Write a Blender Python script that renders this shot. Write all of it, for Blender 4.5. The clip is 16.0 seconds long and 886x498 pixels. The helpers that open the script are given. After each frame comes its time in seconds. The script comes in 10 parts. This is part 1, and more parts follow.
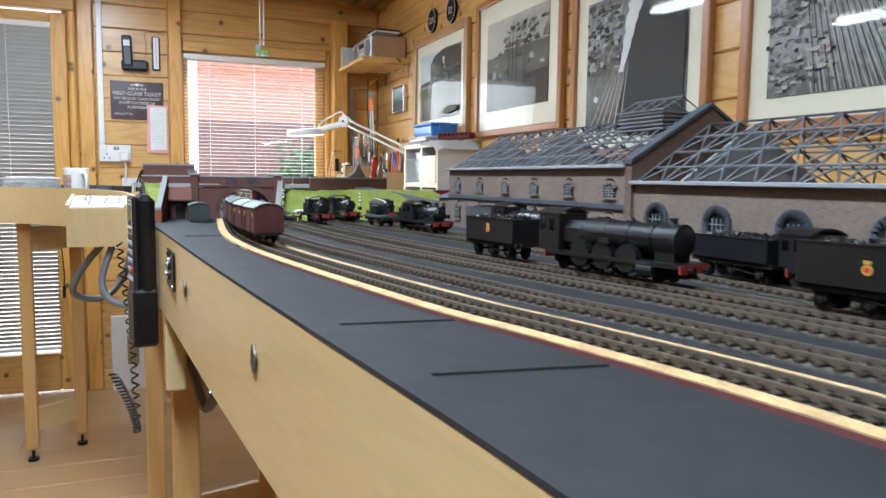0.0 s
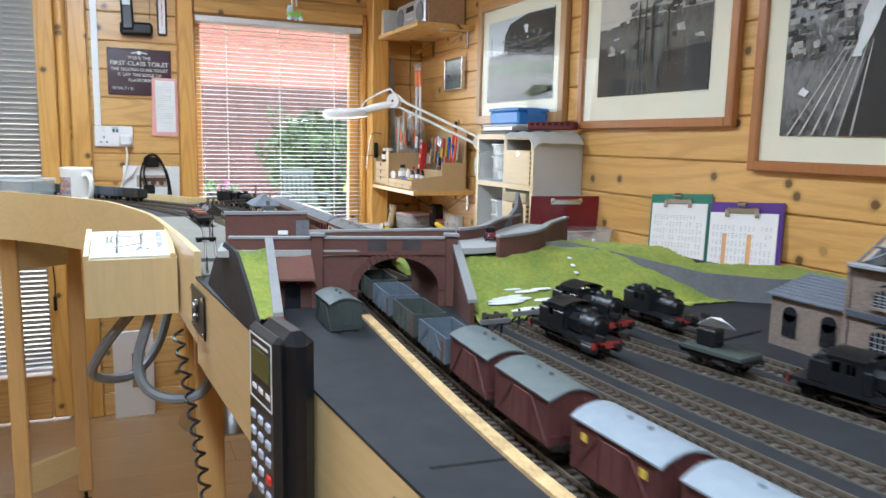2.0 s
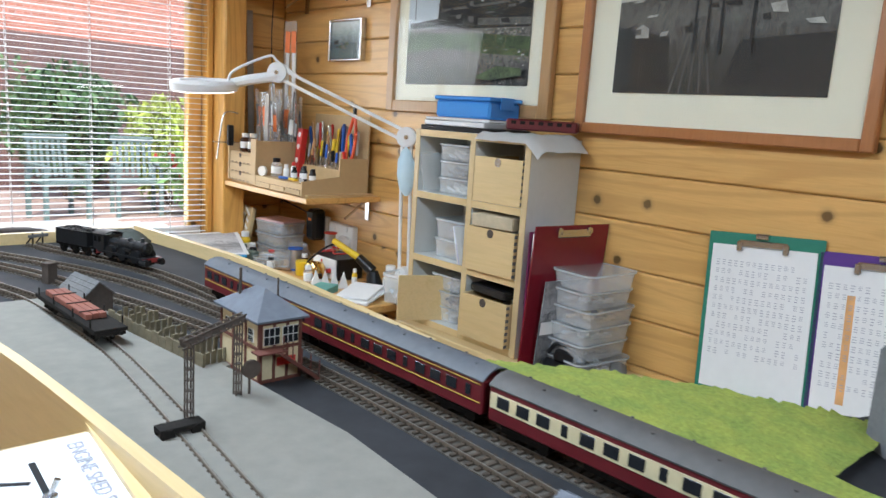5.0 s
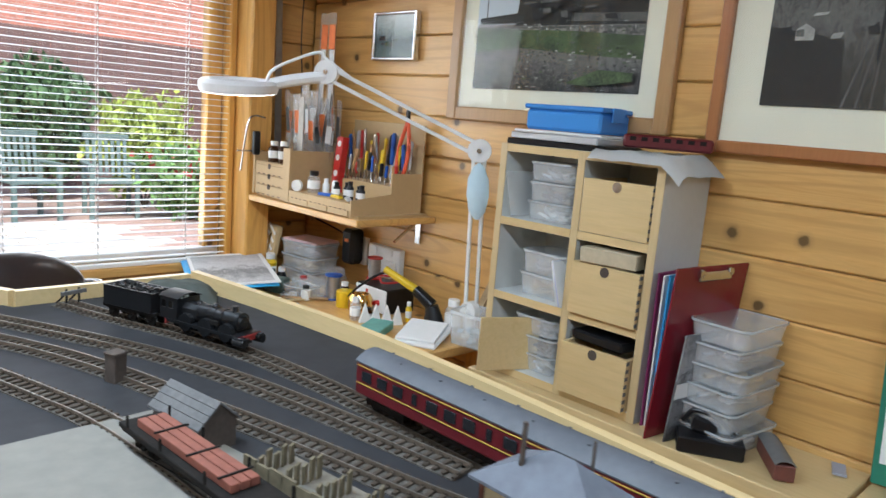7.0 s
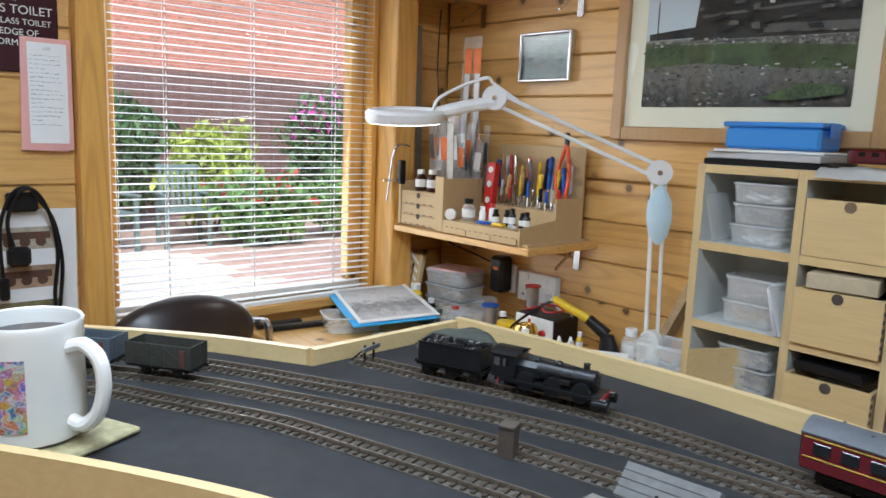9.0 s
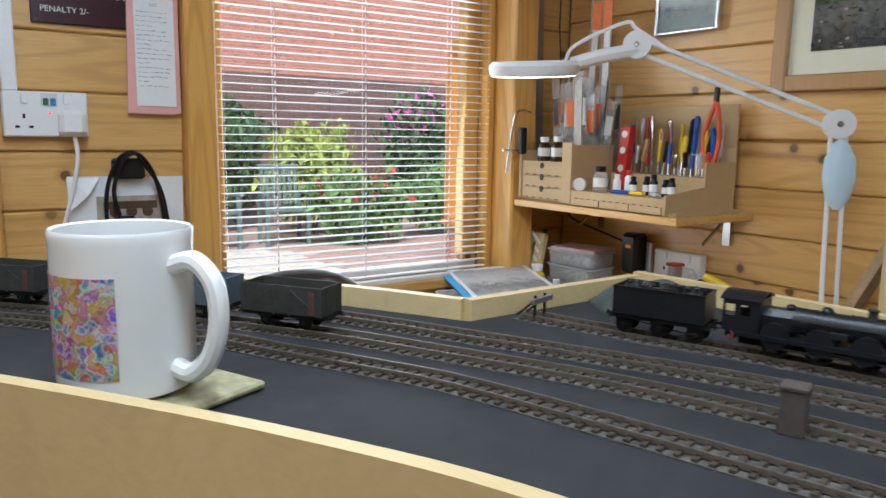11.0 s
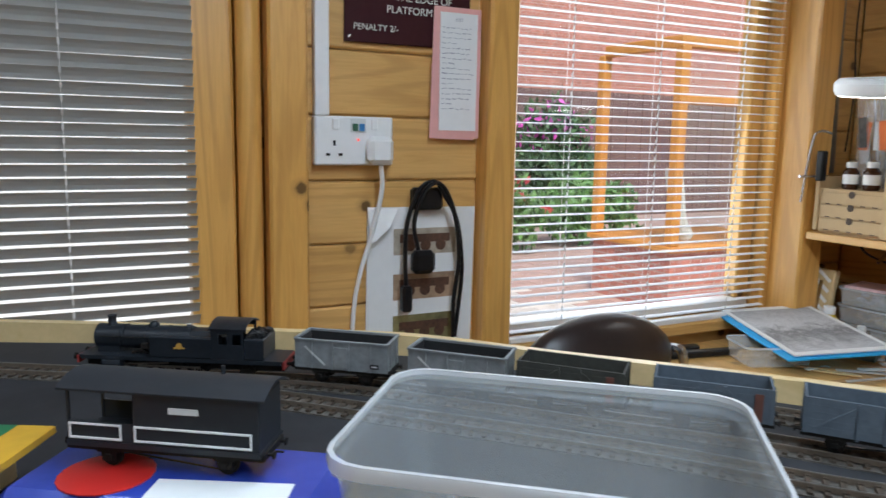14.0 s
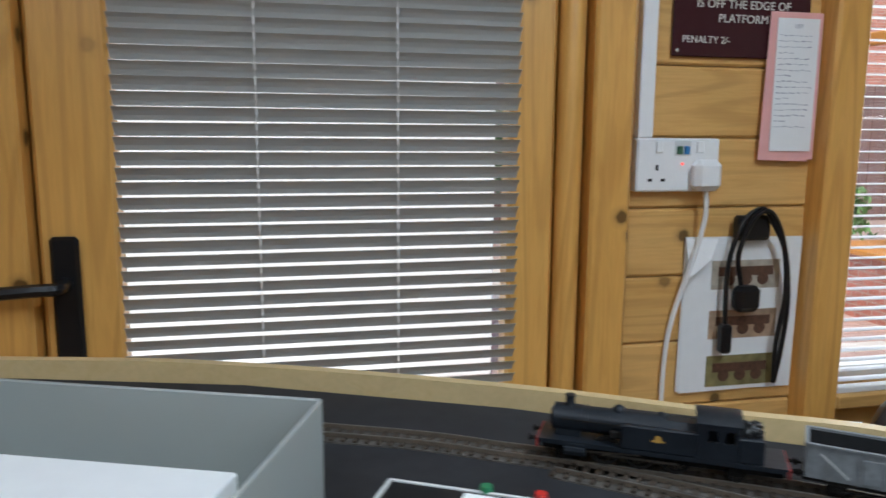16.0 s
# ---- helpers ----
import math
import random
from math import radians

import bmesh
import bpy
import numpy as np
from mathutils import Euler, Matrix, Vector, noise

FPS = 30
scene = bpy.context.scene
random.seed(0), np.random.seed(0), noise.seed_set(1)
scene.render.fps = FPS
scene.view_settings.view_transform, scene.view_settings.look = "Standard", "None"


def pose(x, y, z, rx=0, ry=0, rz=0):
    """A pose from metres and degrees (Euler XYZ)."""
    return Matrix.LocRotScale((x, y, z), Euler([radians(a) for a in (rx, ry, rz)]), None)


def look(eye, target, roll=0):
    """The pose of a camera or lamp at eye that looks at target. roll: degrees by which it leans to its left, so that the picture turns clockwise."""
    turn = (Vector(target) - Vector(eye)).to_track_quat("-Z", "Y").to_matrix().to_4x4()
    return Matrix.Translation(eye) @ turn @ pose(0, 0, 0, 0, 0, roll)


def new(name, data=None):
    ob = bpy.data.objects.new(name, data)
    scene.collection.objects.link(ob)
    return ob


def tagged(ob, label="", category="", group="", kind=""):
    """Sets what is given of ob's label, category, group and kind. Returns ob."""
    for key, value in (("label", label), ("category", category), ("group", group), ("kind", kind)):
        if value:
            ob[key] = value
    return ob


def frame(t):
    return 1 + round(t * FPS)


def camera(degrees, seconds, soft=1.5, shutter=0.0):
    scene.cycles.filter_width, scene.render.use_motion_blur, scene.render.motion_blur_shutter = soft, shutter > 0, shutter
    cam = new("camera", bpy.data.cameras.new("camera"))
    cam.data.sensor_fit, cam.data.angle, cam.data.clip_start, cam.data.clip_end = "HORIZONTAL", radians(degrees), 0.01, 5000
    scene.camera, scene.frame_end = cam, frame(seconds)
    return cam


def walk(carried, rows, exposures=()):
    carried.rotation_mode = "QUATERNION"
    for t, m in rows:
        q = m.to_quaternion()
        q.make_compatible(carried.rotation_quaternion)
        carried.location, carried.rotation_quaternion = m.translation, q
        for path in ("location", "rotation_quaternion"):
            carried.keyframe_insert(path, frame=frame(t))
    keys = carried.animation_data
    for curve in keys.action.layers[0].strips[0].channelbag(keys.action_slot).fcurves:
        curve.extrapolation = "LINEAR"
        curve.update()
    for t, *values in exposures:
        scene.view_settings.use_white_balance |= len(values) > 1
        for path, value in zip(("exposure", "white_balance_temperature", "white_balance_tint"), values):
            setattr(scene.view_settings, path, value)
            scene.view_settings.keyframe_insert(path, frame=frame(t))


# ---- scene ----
cam = camera(62.2, 16.0, shutter=0.3)
PATH = [
    (0, (0.308, 0.306, 1.099), (1.05, 2.153, 0.909), 0.7),
    (0.5, (0.272, 0.422, 1.131), (1.013, 2.27, 0.938), 0.6),
    (1, (0.217, 0.602, 1.167), (0.958, 2.446, 0.946), 0.6),
    (1.5, (0.2, 0.798, 1.186), (0.952, 2.635, 0.943), 0.7),
    (2, (0.188, 0.993, 1.213), (0.98, 2.807, 0.924), 1.2),
    (2.5, (0.145, 1.185, 1.235), (1.094, 2.912, 0.891), 2.0),
    (3, (0.105, 1.34, 1.262), (1.169, 2.997, 0.913), 2.8),
    (3.5, (0.119, 1.498, 1.268), (1.245, 3.115, 0.927), 3.4),
    (3.7, (0.133, 1.56, 1.274), (1.276, 3.165, 0.934), 3.5),
    (5.8, (0.091, 2.09, 1.278), (1.499, 3.467, 0.93), 4.2),
    (6, (0.102, 2.144, 1.286), (1.514, 3.518, 0.941), 4.3),
    (6.5, (0.13, 2.236, 1.286), (1.534, 3.618, 0.942), 4.6),
    (7, (0.12, 2.309, 1.282), (1.514, 3.7, 0.935), 4.7),
    (7.5, (0.075, 2.399, 1.284), (1.466, 3.795, 0.941), 4.3),
    (8, (-0.001, 2.474, 1.29), (1.379, 3.881, 0.953), 3.7),
    (8.5, (-0.06, 2.532, 1.298), (1.29, 3.971, 0.974), 2.9),
    (9, (-0.065, 2.581, 1.285), (1.247, 4.058, 0.973), 2.2),
    (9.2, (-0.058, 2.6, 1.273), (1.237, 4.092, 0.958), 2.2),
    (11.3, (-0.018, 2.83, 1.178), (1.067, 4.48, 0.861), 0.8),
    (11.5, (-0.042, 2.882, 1.198), (1.027, 4.54, 0.873), 0.8),
    (12, (-0.14, 2.997, 1.215), (0.927, 4.659, 0.9), 0.7),
    (12.5, (-0.205, 3.052, 1.23), (0.857, 4.718, 0.918), 0.9),
    (13, (-0.233, 3.072, 1.237), (0.803, 4.755, 0.93), 1.2),
    (13.5, (-0.264, 3.097, 1.234), (0.711, 4.817, 0.931), 1.3),
    (14, (-0.285, 3.13, 1.216), (0.598, 4.899, 0.916), 1.1),
    (14.5, (-0.293, 3.181, 1.236), (0.452, 5.007, 0.905), 1.1),
    (15, (-0.298, 3.222, 1.263), (0.309, 5.094, 0.905), 0.9),
    (15.5, (-0.355, 3.256, 1.265), (0.141, 5.16, 0.907), 0.5),
    (16, (-0.467, 3.293, 1.255), (-0.044, 5.223, 0.944), 0.4),
]
EXPOSURES = [(0, 0.60), (1, 0.56), (3.5, 0.42), (6, 0.27), (9, 0.08), (11.5, -0.18), (13, -0.26), (16, -0.29)]
walk(cam, [(t, look(eye, target, roll)) for t, eye, target, roll in PATH], EXPOSURES)

# ---- light ----
world = bpy.data.worlds.new("sky")
scene.world = world
world.use_nodes = True
wn = world.node_tree.nodes
sky = wn.new("ShaderNodeTexSky")
sky.sky_type, sky.sun_disc = "NISHITA", False
sky.sun_elevation, sky.sun_rotation = radians(48), radians(200)
world.node_tree.links.new(sky.outputs["Color"], wn["Background"].inputs["Color"])
wn["Background"].inputs["Strength"].default_value = 0.30
sun = new("sun", bpy.data.lights.new("sun", "SUN"))
sun.data.energy, sun.data.angle, sun.data.color = 5.0, radians(12), (1.0, 0.96, 0.9)
sun.matrix_world = look((0, 0, 0), (0.35, 0.62, -0.9))


def area_lamp(name, eye, target, sx, sy, watts, colour):
    d = bpy.data.lights.new(name, "AREA")
    d.shape, d.size, d.size_y, d.energy, d.color = "RECTANGLE", sx, sy, watts, colour
    ob = new(name, d)
    ob.matrix_world = look(eye, target)
    return ob


# daylight that comes in at the window and the three ceiling tubes
area_lamp("window_daylight", (0.84, 4.44, 1.25), (0.84, 3.0, 1.0), 0.68, 0.85, 6, (0.82, 0.92, 1.0))
TUBES = [(0.10, 3.00, 22), (0.10, 0.75, 28), (-1.05, 2.80, 10)]
for tx, ty, watts in TUBES:
    area_lamp("tube_light", (tx, ty, 2.025), (tx, ty + 0.0001, 0), 0.12, 1.5, watts, (0.70, 0.885, 1.10))

# ---- materials ----
MATS = {}


def nodes_of(name, rough=0.5, metal=0.0):
    m = bpy.data.materials.new(name)
    m.use_nodes = True
    n, l = m.node_tree.nodes, m.node_tree.links
    b = n["Principled BSDF"]
    b.inputs["Roughness"].default_value = rough
    b.inputs["Metallic"].default_value = metal
    return m, n, l, b


def coords(n, l, scale, rot=(0, 0, 0), kind="Object"):
    tc = n.new("ShaderNodeTexCoord")
    mp = n.new("ShaderNodeMapping")
    mp.inputs["Scale"].default_value = scale
    mp.inputs["Rotation"].default_value = rot
    l.new(tc.outputs[kind], mp.inputs["Vector"])
    return mp.outputs["Vector"]


def noise_at(n, l, vec, scale, detail=4, rough=0.55, dist=0.0):
    t = n.new("ShaderNodeTexNoise")
    t.inputs["Scale"].default_value, t.inputs["Detail"].default_value = scale, detail
    t.inputs["Roughness"].default_value, t.inputs["Distortion"].default_value = rough, dist
    l.new(vec, t.inputs["Vector"])
    return t.outputs["Fac"]


def ramp(n, l, fac, stops):
    r = n.new("ShaderNodeValToRGB")
    while len(r.color_ramp.elements) < len(stops):
        r.color_ramp.elements.new(0.5)
    for e, (p, c) in zip(r.color_ramp.elements, stops):
        e.position, e.color = p, (*c, 1)
    l.new(fac, r.inputs["Fac"])
    return r.outputs["Color"]


def mixc(n, l, fac, a, b, mode="MIX"):
    m = n.new("ShaderNodeMix")
    m.data_type, m.blend_type = "RGBA", mode
    for sock, v in ((m.inputs[0], fac), (m.inputs[6], a), (m.inputs[7], b)):
        if isinstance(v, (int, float)):
            sock.default_value = v
        elif isinstance(v, tuple):
            sock.default_value = (*v, 1)
        else:
            l.new(v, sock)
    return m.outputs[2]


def bump(n, l, b, height, strength=0.3, dist=0.002):
    p = n.new("ShaderNodeBump")
    p.inputs["Strength"].default_value, p.inputs["Distance"].default_value = strength, dist
    l.new(height, p.inputs["Height"])
    l.new(p.outputs["Normal"], b.inputs["Normal"])


def tone(c, k):
    return tuple(min(1.0, v * k) for v in c)


def paint(name, colour, rough=0.5, metal=0.0, spread=0.18, scale=60, relief=0.15, world_space=False, spec=None):
    """A plain surface with mottling at two scales and a fine relief."""
    if name in MATS:
        return MATS[name]
    m, n, l, b = nodes_of(name, rough, metal)
    v = coords(n, l, (1, 1, 1))
    f1, f2 = noise_at(n, l, v, scale), noise_at(n, l, v, scale * 0.13, 3)
    c1 = ramp(n, l, f1, [(0.3, tone(colour, 1 - spread)), (0.7, tone(colour, 1 + spread))])
    c2 = ramp(n, l, f2, [(0.35, tone(colour, 1 - spread)), (0.65, tone(colour, 1 + spread * 0.6))])
    l.new(mixc(n, l, 0.5, c1, c2), b.inputs["Base Color"])
    if spec is not None:
        b.inputs["Specular IOR Level"].default_value = spec
    if relief:
        bump(n, l, b, f1, relief, 0.0006)
    MATS[name] = m
    return m


def pine(name, light, dark, axis, knots=True, per_object=True, rough=0.38):
    """Varnished pine: grain along an axis (0 x, 1 y, 2 z), rings, knots."""
    if name in MATS:
        return MATS[name]
    m, n, l, b = nodes_of(name, rough)
    tc = n.new("ShaderNodeTexCoord")
    oi = n.new("ShaderNodeObjectInfo")
    vm = n.new("ShaderNodeVectorMath")
    vm.operation = "SCALE"
    vm.inputs[0].default_value = (7.3, 11.1, 5.7)
    l.new(oi.outputs["Random"], vm.inputs["Scale"])
    ad = n.new("ShaderNodeVectorMath")
    ad.operation = "ADD"
    l.new(tc.outputs["Object"], ad.inputs[0])
    l.new(vm.outputs[0], ad.inputs[1])
    mp = n.new("ShaderNodeMapping")
    s = [22.0, 22.0, 22.0]
    s[axis] = 1.6
    mp.inputs["Scale"].default_value = s
    l.new(ad.outputs[0], mp.inputs["Vector"])
    v = mp.outputs["Vector"]
    grain = noise_at(n, l, v, 2.2, 5, 0.6, 1.2)
    fine = noise_at(n, l, v, 9.0, 3, 0.6)
    base = ramp(n, l, grain, [(0.25, dark), (0.5, light), (0.62, tone(light, 0.88)), (0.8, tone(light, 1.1))])
    col = mixc(n, l, 0.22, base, ramp(n, l, fine, [(0.3, tone(dark, 0.8)), (0.7, tone(light, 1.05))]))
    # latewood lines: contours of a slow noise
    slow = n.new("ShaderNodeMapping")
    ss = [7.0, 7.0, 7.0]
    ss[axis] = 0.55
    slow.inputs["Scale"].default_value = ss
    l.new(ad.outputs[0], slow.inputs["Vector"])
    sl = noise_at(n, l, slow.outputs["Vector"], 1.0, 1, 0.4)
    sn = n.new("ShaderNodeMath")
    sn.operation = "MULTIPLY"
    sn.inputs[1].default_value = 95.0
    l.new(sl, sn.inputs[0])
    si = n.new("ShaderNodeMath")
    si.operation = "SINE"
    l.new(sn.outputs[0], si.inputs[0])
    lines = ramp(n, l, si.outputs[0], [(0.35, (0, 0, 0)), (0.95, (1, 1, 1))])
    lm = n.new("ShaderNodeMath")
    lm.operation = "MULTIPLY"
    lm.inputs[1].default_value = 0.42 if knots else 0.12
    l.new(lines, lm.inputs[0])
    col = mixc(n, l, lm.outputs[0], col, tone(dark, 0.72))
    big = noise_at(n, l, ad.outputs[0], 2.5, 2)
    col = mixc(n, l, 0.25, col, ramp(n, l, big, [(0.3, tone(dark, 0.95)), (0.7, tone(light, 1.12))]))
    if knots:
        # knots: round spots on the board's face, only in some of the cells
        sp = n.new("ShaderNodeSeparateXYZ")
        l.new(ad.outputs[0], sp.inputs[0])
        others = [k for k in range(3) if k != axis]
        across = n.new("ShaderNodeMath")
        l.new(sp.outputs[others[0]], across.inputs[0])
        l.new(sp.outputs[others[1]], across.inputs[1])
        cb_ = n.new("ShaderNodeCombineXYZ")
        l.new(sp.outputs[axis], cb_.inputs[0])
        l.new(across.outputs[0], cb_.inputs[1])
        vo = n.new("ShaderNodeTexVoronoi")
        vo.voronoi_dimensions = "2D"
        vo.inputs["Scale"].default_value = 7.5
        l.new(cb_.outputs[0], vo.inputs["Vector"])
        wob = n.new("ShaderNodeMath")
        wob.operation = "MULTIPLY_ADD"
        l.new(noise_at(n, l, ad.outputs[0], 90, 2), wob.inputs[0])
        wob.inputs[1].default_value = 0.05
        l.new(vo.outputs["Distance"], wob.inputs[2])
        kf = ramp(n, l, wob.outputs[0], [(0.085, (1, 1, 1)), (0.098, (0.6, 0.6, 0.6)), (0.125, (0.2, 0.2, 0.2)), (0.19, (0, 0, 0))])
        keep = ramp(n, l, vo.outputs["Color"], [(0.46, (1, 1, 1)), (0.50, (0, 0, 0))])
        both = mixc(n, l, 1.0, kf, keep, "MULTIPLY")
        col = mixc(n, l, both, col, tone(dark, 0.10))
    l.new(mixc(n, l, 0.14, col, ramp(n, l, oi.outputs["Random"], [(0.0, tone(dark, 1.05)), (1.0, tone(light, 1.05))])), b.inputs["Base Color"])
    bump(n, l, b, grain, 0.12, 0.0008)
    b.inputs["Coat Weight"].default_value = 0.25
    b.inputs["Coat Roughness"].default_value = 0.25
    MATS[name] = m
    return m


def clear(name, tint=(1, 1, 1), rough=0.02, ior=1.45, alpha=0.0, edge=0.85):
    """Thin clear plastic or glass: mostly see-through with gloss."""
    if name in MATS:
        return MATS[name]
    m, n, l, b = nodes_of(name, rough)
    b.inputs["Base Color"].default_value = (*tint, 1)
    tr = n.new("ShaderNodeBsdfTransparent")
    tr.inputs["Color"].default_value = (*tint, 1)
    mx = n.new("ShaderNodeMixShader")
    lw = n.new("ShaderNodeLayerWeight")
    lw.inputs["Blend"].default_value = 0.5
    pw = n.new("ShaderNodeMath")
    pw.operation = "POWER"
    l.new(lw.outputs["Facing"], pw.inputs[0])
    pw.inputs[1].default_value = 5.0
    fr = n.new("ShaderNodeMath")
    fr.operation = "MULTIPLY_ADD"
    l.new(pw.outputs[0], fr.inputs[0])
    fr.inputs[1].default_value, fr.inputs[2].default_value = edge, ((ior - 1) / (ior + 1)) ** 2
    gl = n.new("ShaderNodeBsdfGlossy")
    gl.inputs["Roughness"].default_value = rough
    l.new(fr.outputs[0], mx.inputs[0])
    l.new(tr.outputs[0], mx.inputs[1])
    l.new(gl.outputs[0], mx.inputs[2])
    out = n["Material Output"]
    if alpha:
        m2 = n.new("ShaderNodeMixShader")
        m2.inputs[0].default_value = alpha
        l.new(mx.outputs[0], m2.inputs[1])
        l.new(b.outputs[0], m2.inputs[2])
        l.new(m2.outputs[0], out.inputs["Surface"])
    else:
        l.new(mx.outputs[0], out.inputs["Surface"])
    MATS[name] = m
    return m


def glow(name, colour, strength):
    if name in MATS:
        return MATS[name]
    m, n, l, b = nodes_of(name)
    b.inputs["Base Color"].default_value = (*colour, 1)
    b.inputs["Emission Color"].default_value = (*colour, 1)
    b.inputs["Emission Strength"].default_value = strength
    MATS[name] = m
    return m


PINE_L, PINE_D = (0.73, 0.435, 0.150), (0.52, 0.265, 0.068)
pine_x = pine("pine_boards_x", PINE_L, PINE_D, 0)
pine_y = pine("pine_boards_y", PINE_L, PINE_D, 1)
pine_z = pine("pine_posts", tuple(c * k for c, k in zip(PINE_L, (1.06, 0.98, 0.76))), tuple(c * k for c, k in zip(PINE_D, (1.06, 0.96, 0.74))), 2)
pine_dark = pine("ceiling_boards", (0.36, 0.20, 0.07), (0.25, 0.125, 0.04), 1)
birch = pine("birch_ply", (0.66, 0.49, 0.25), (0.55, 0.385, 0.165), 1, knots=False)
birch_z = pine("birch_ply_upright", (0.62, 0.47, 0.255), (0.55, 0.40, 0.185), 2, knots=False)
legwood = pine("leg_softwood", (0.60, 0.36, 0.14), (0.50, 0.27, 0.085), 2, knots=False)
mdf = paint("laser_cut_board", (0.50, 0.35, 0.18), 0.6, spread=0.06)
oak = pine("oak_frame", (0.48, 0.28, 0.12), (0.36, 0.19, 0.07), 2, knots=False)
redwood = pine("red_frame", (0.42, 0.17, 0.055), (0.32, 0.11, 0.03), 2, knots=False)
floorwood = pine("floor_laminate", (0.47, 0.29, 0.14), (0.38, 0.21, 0.09), 0, knots=False, rough=0.28)
slate = paint("grey_ground", (0.025, 0.025, 0.027), 0.7, spread=0.35, scale=45, spec=0.28)
yard = paint("yard_concrete", (0.20, 0.185, 0.155), 0.85, spread=0.14, scale=70)
apron_m = paint("grey_apron", (0.075, 0.08, 0.08), 0.85, spread=0.2, scale=60)
cork = paint("cork_strip", (0.54, 0.35, 0.16), 0.9, spread=0.45, scale=400, relief=0.5)
ballast = paint("track_ballast", (0.10, 0.088, 0.074), 0.95, spread=0.6, scale=500, relief=0.6, spec=0.15)
sleeper_m = paint("sleeper_brown", (0.066, 0.048, 0.034), 0.85, spread=0.4, scale=300, spec=0.2)
rail_m = paint("rail_steel", (0.20, 0.155, 0.115), 0.45, 0.55, spread=0.25, scale=300)
railtop_m = paint("rail_top", (0.30, 0.275, 0.24), 0.42, 0.8, spread=0.1, scale=200)
white_p = paint("white_paint", (0.80, 0.80, 0.78), 0.35, spread=0.03)
grey_p = paint("light_grey_panel", (0.62, 0.63, 0.60), 0.5, spread=0.04)
black_p = paint("black_plastic", (0.008, 0.008, 0.009), 0.35, spread=0.2, spec=0.35)
locoblk = paint("loco_black", (0.009, 0.0095, 0.0105), 0.38, spread=0.4, scale=250, relief=0.25, spec=0.40)
tankblk = paint("tank_black_blue", (0.011, 0.014, 0.018), 0.42, spread=0.35, scale=250, relief=0.25, spec=0.36)
steel = paint("bright_steel", (0.62, 0.62, 0.62), 0.25, 1.0, spread=0.08)
brickbrown = paint("brick_brown", (0.105, 0.072, 0.053), 0.85, spread=0.25, scale=400, relief=0.5)
bridgered = paint("bridge_red", (0.125, 0.050, 0.036), 0.8, spread=0.14, scale=200, relief=0.3)
stonegrey = paint("stone_grey", (0.15, 0.15, 0.155), 0.85, spread=0.2, scale=200, relief=0.35)
coping = paint("coping_grey", (0.27, 0.265, 0.26), 0.85, spread=0.12, scale=200)
roadgrey = paint("road_grey", (0.36, 0.35, 0.33), 0.9, spread=0.1, scale=150)
cream = paint("mount_cream", (0.80, 0.76, 0.62), 0.7, spread=0.02)
paper = paint("paper_white", (0.78, 0.78, 0.76), 0.7, spread=0.03)
inkgrey = paint("ink_grey", (0.36, 0.36, 0.40), 0.8, spread=0.1)
red_p = paint("red_plastic", (0.55, 0.025, 0.02), 0.35, spread=0.1)
blue_p = paint("blue_plastic", (0.02, 0.10, 0.42), 0.35, spread=0.1)
yellow_p = paint("yellow_plastic", (0.75, 0.50, 0.02), 0.4, spread=0.08)
tub_clear = clear("tub_plastic", (0.985, 0.99, 0.985), 0.15, 1.4, alpha=0.24)
tub_milky = clear("tub_milky", (0.90, 0.92, 0.92), 0.25, 1.4, alpha=0.13)
tub_rim = clear("tub_rim_plastic", (0.95, 0.96, 0.96), 0.22, 1.4, alpha=0.42)
bag_clear = clear("bag_plastic", (0.95, 0.95, 0.95), 0.12, 1.45, alpha=0.12)
pane_glass = clear("window_glass", (0.97, 0.98, 0.98), 0.0, 1.45)
pic_glass = clear("picture_glass", (0.98, 0.99, 0.98), 0.0, 1.38, edge=0.4)


# ---- mesh helpers ----
def box(bm, c, s, r=(0, 0, 0), bev=0.0, taper=None):
    """A box with middle c and size s, turned by r degrees, its edges bevelled by bev."""
    res = bmesh.ops.create_cube(bm, size=1.0)
    vs = res["verts"]
    for v in vs:
        v.co = Vector((v.co.x * s[0], v.co.y * s[1], v.co.z * s[2]))
        if taper and v.co.z > 0:
            v.co.x *= taper[0]
            v.co.y *= taper[1]
    if bev > 0:
        es = list({e for v in vs for e in v.link_edges})
        out = bmesh.ops.bevel(bm, geom=es, offset=bev, segments=1, affect="EDGES", profile=0.5)
        vs = list({v for f in out["faces"] for v in f.verts} | {v for v in vs if v.is_valid})
    m = Matrix.LocRotScale(c, Euler([radians(a) for a in r]), None)
    bmesh.ops.transform(bm, matrix=m, verts=vs)
    return vs


def cyl(bm, a, b, r1, r2=None, seg=12, caps=True):
    """A round bar from a to b."""
    a, b = Vector(a), Vector(b)
    d = b - a
    res = bmesh.ops.create_cone(bm, cap_ends=caps, segments=seg, radius1=r1, radius2=r1 if r2 is None else r2, depth=d.length)
    m = Matrix.Translation((a + b) / 2) @ d.to_track_quat("Z", "Y").to_matrix().to_4x4()
    bmesh.ops.transform(bm, matrix=m, verts=res["verts"])
    return res["verts"]


def ball(bm, c, r, s=(1, 1, 1), u=12, v=8):
    res = bmesh.ops.create_uvsphere(bm, u_segments=u, v_segments=v, radius=r)
    bmesh.ops.transform(bm, matrix=Matrix.LocRotScale(c, None, s), verts=res["verts"])
    return res["verts"]


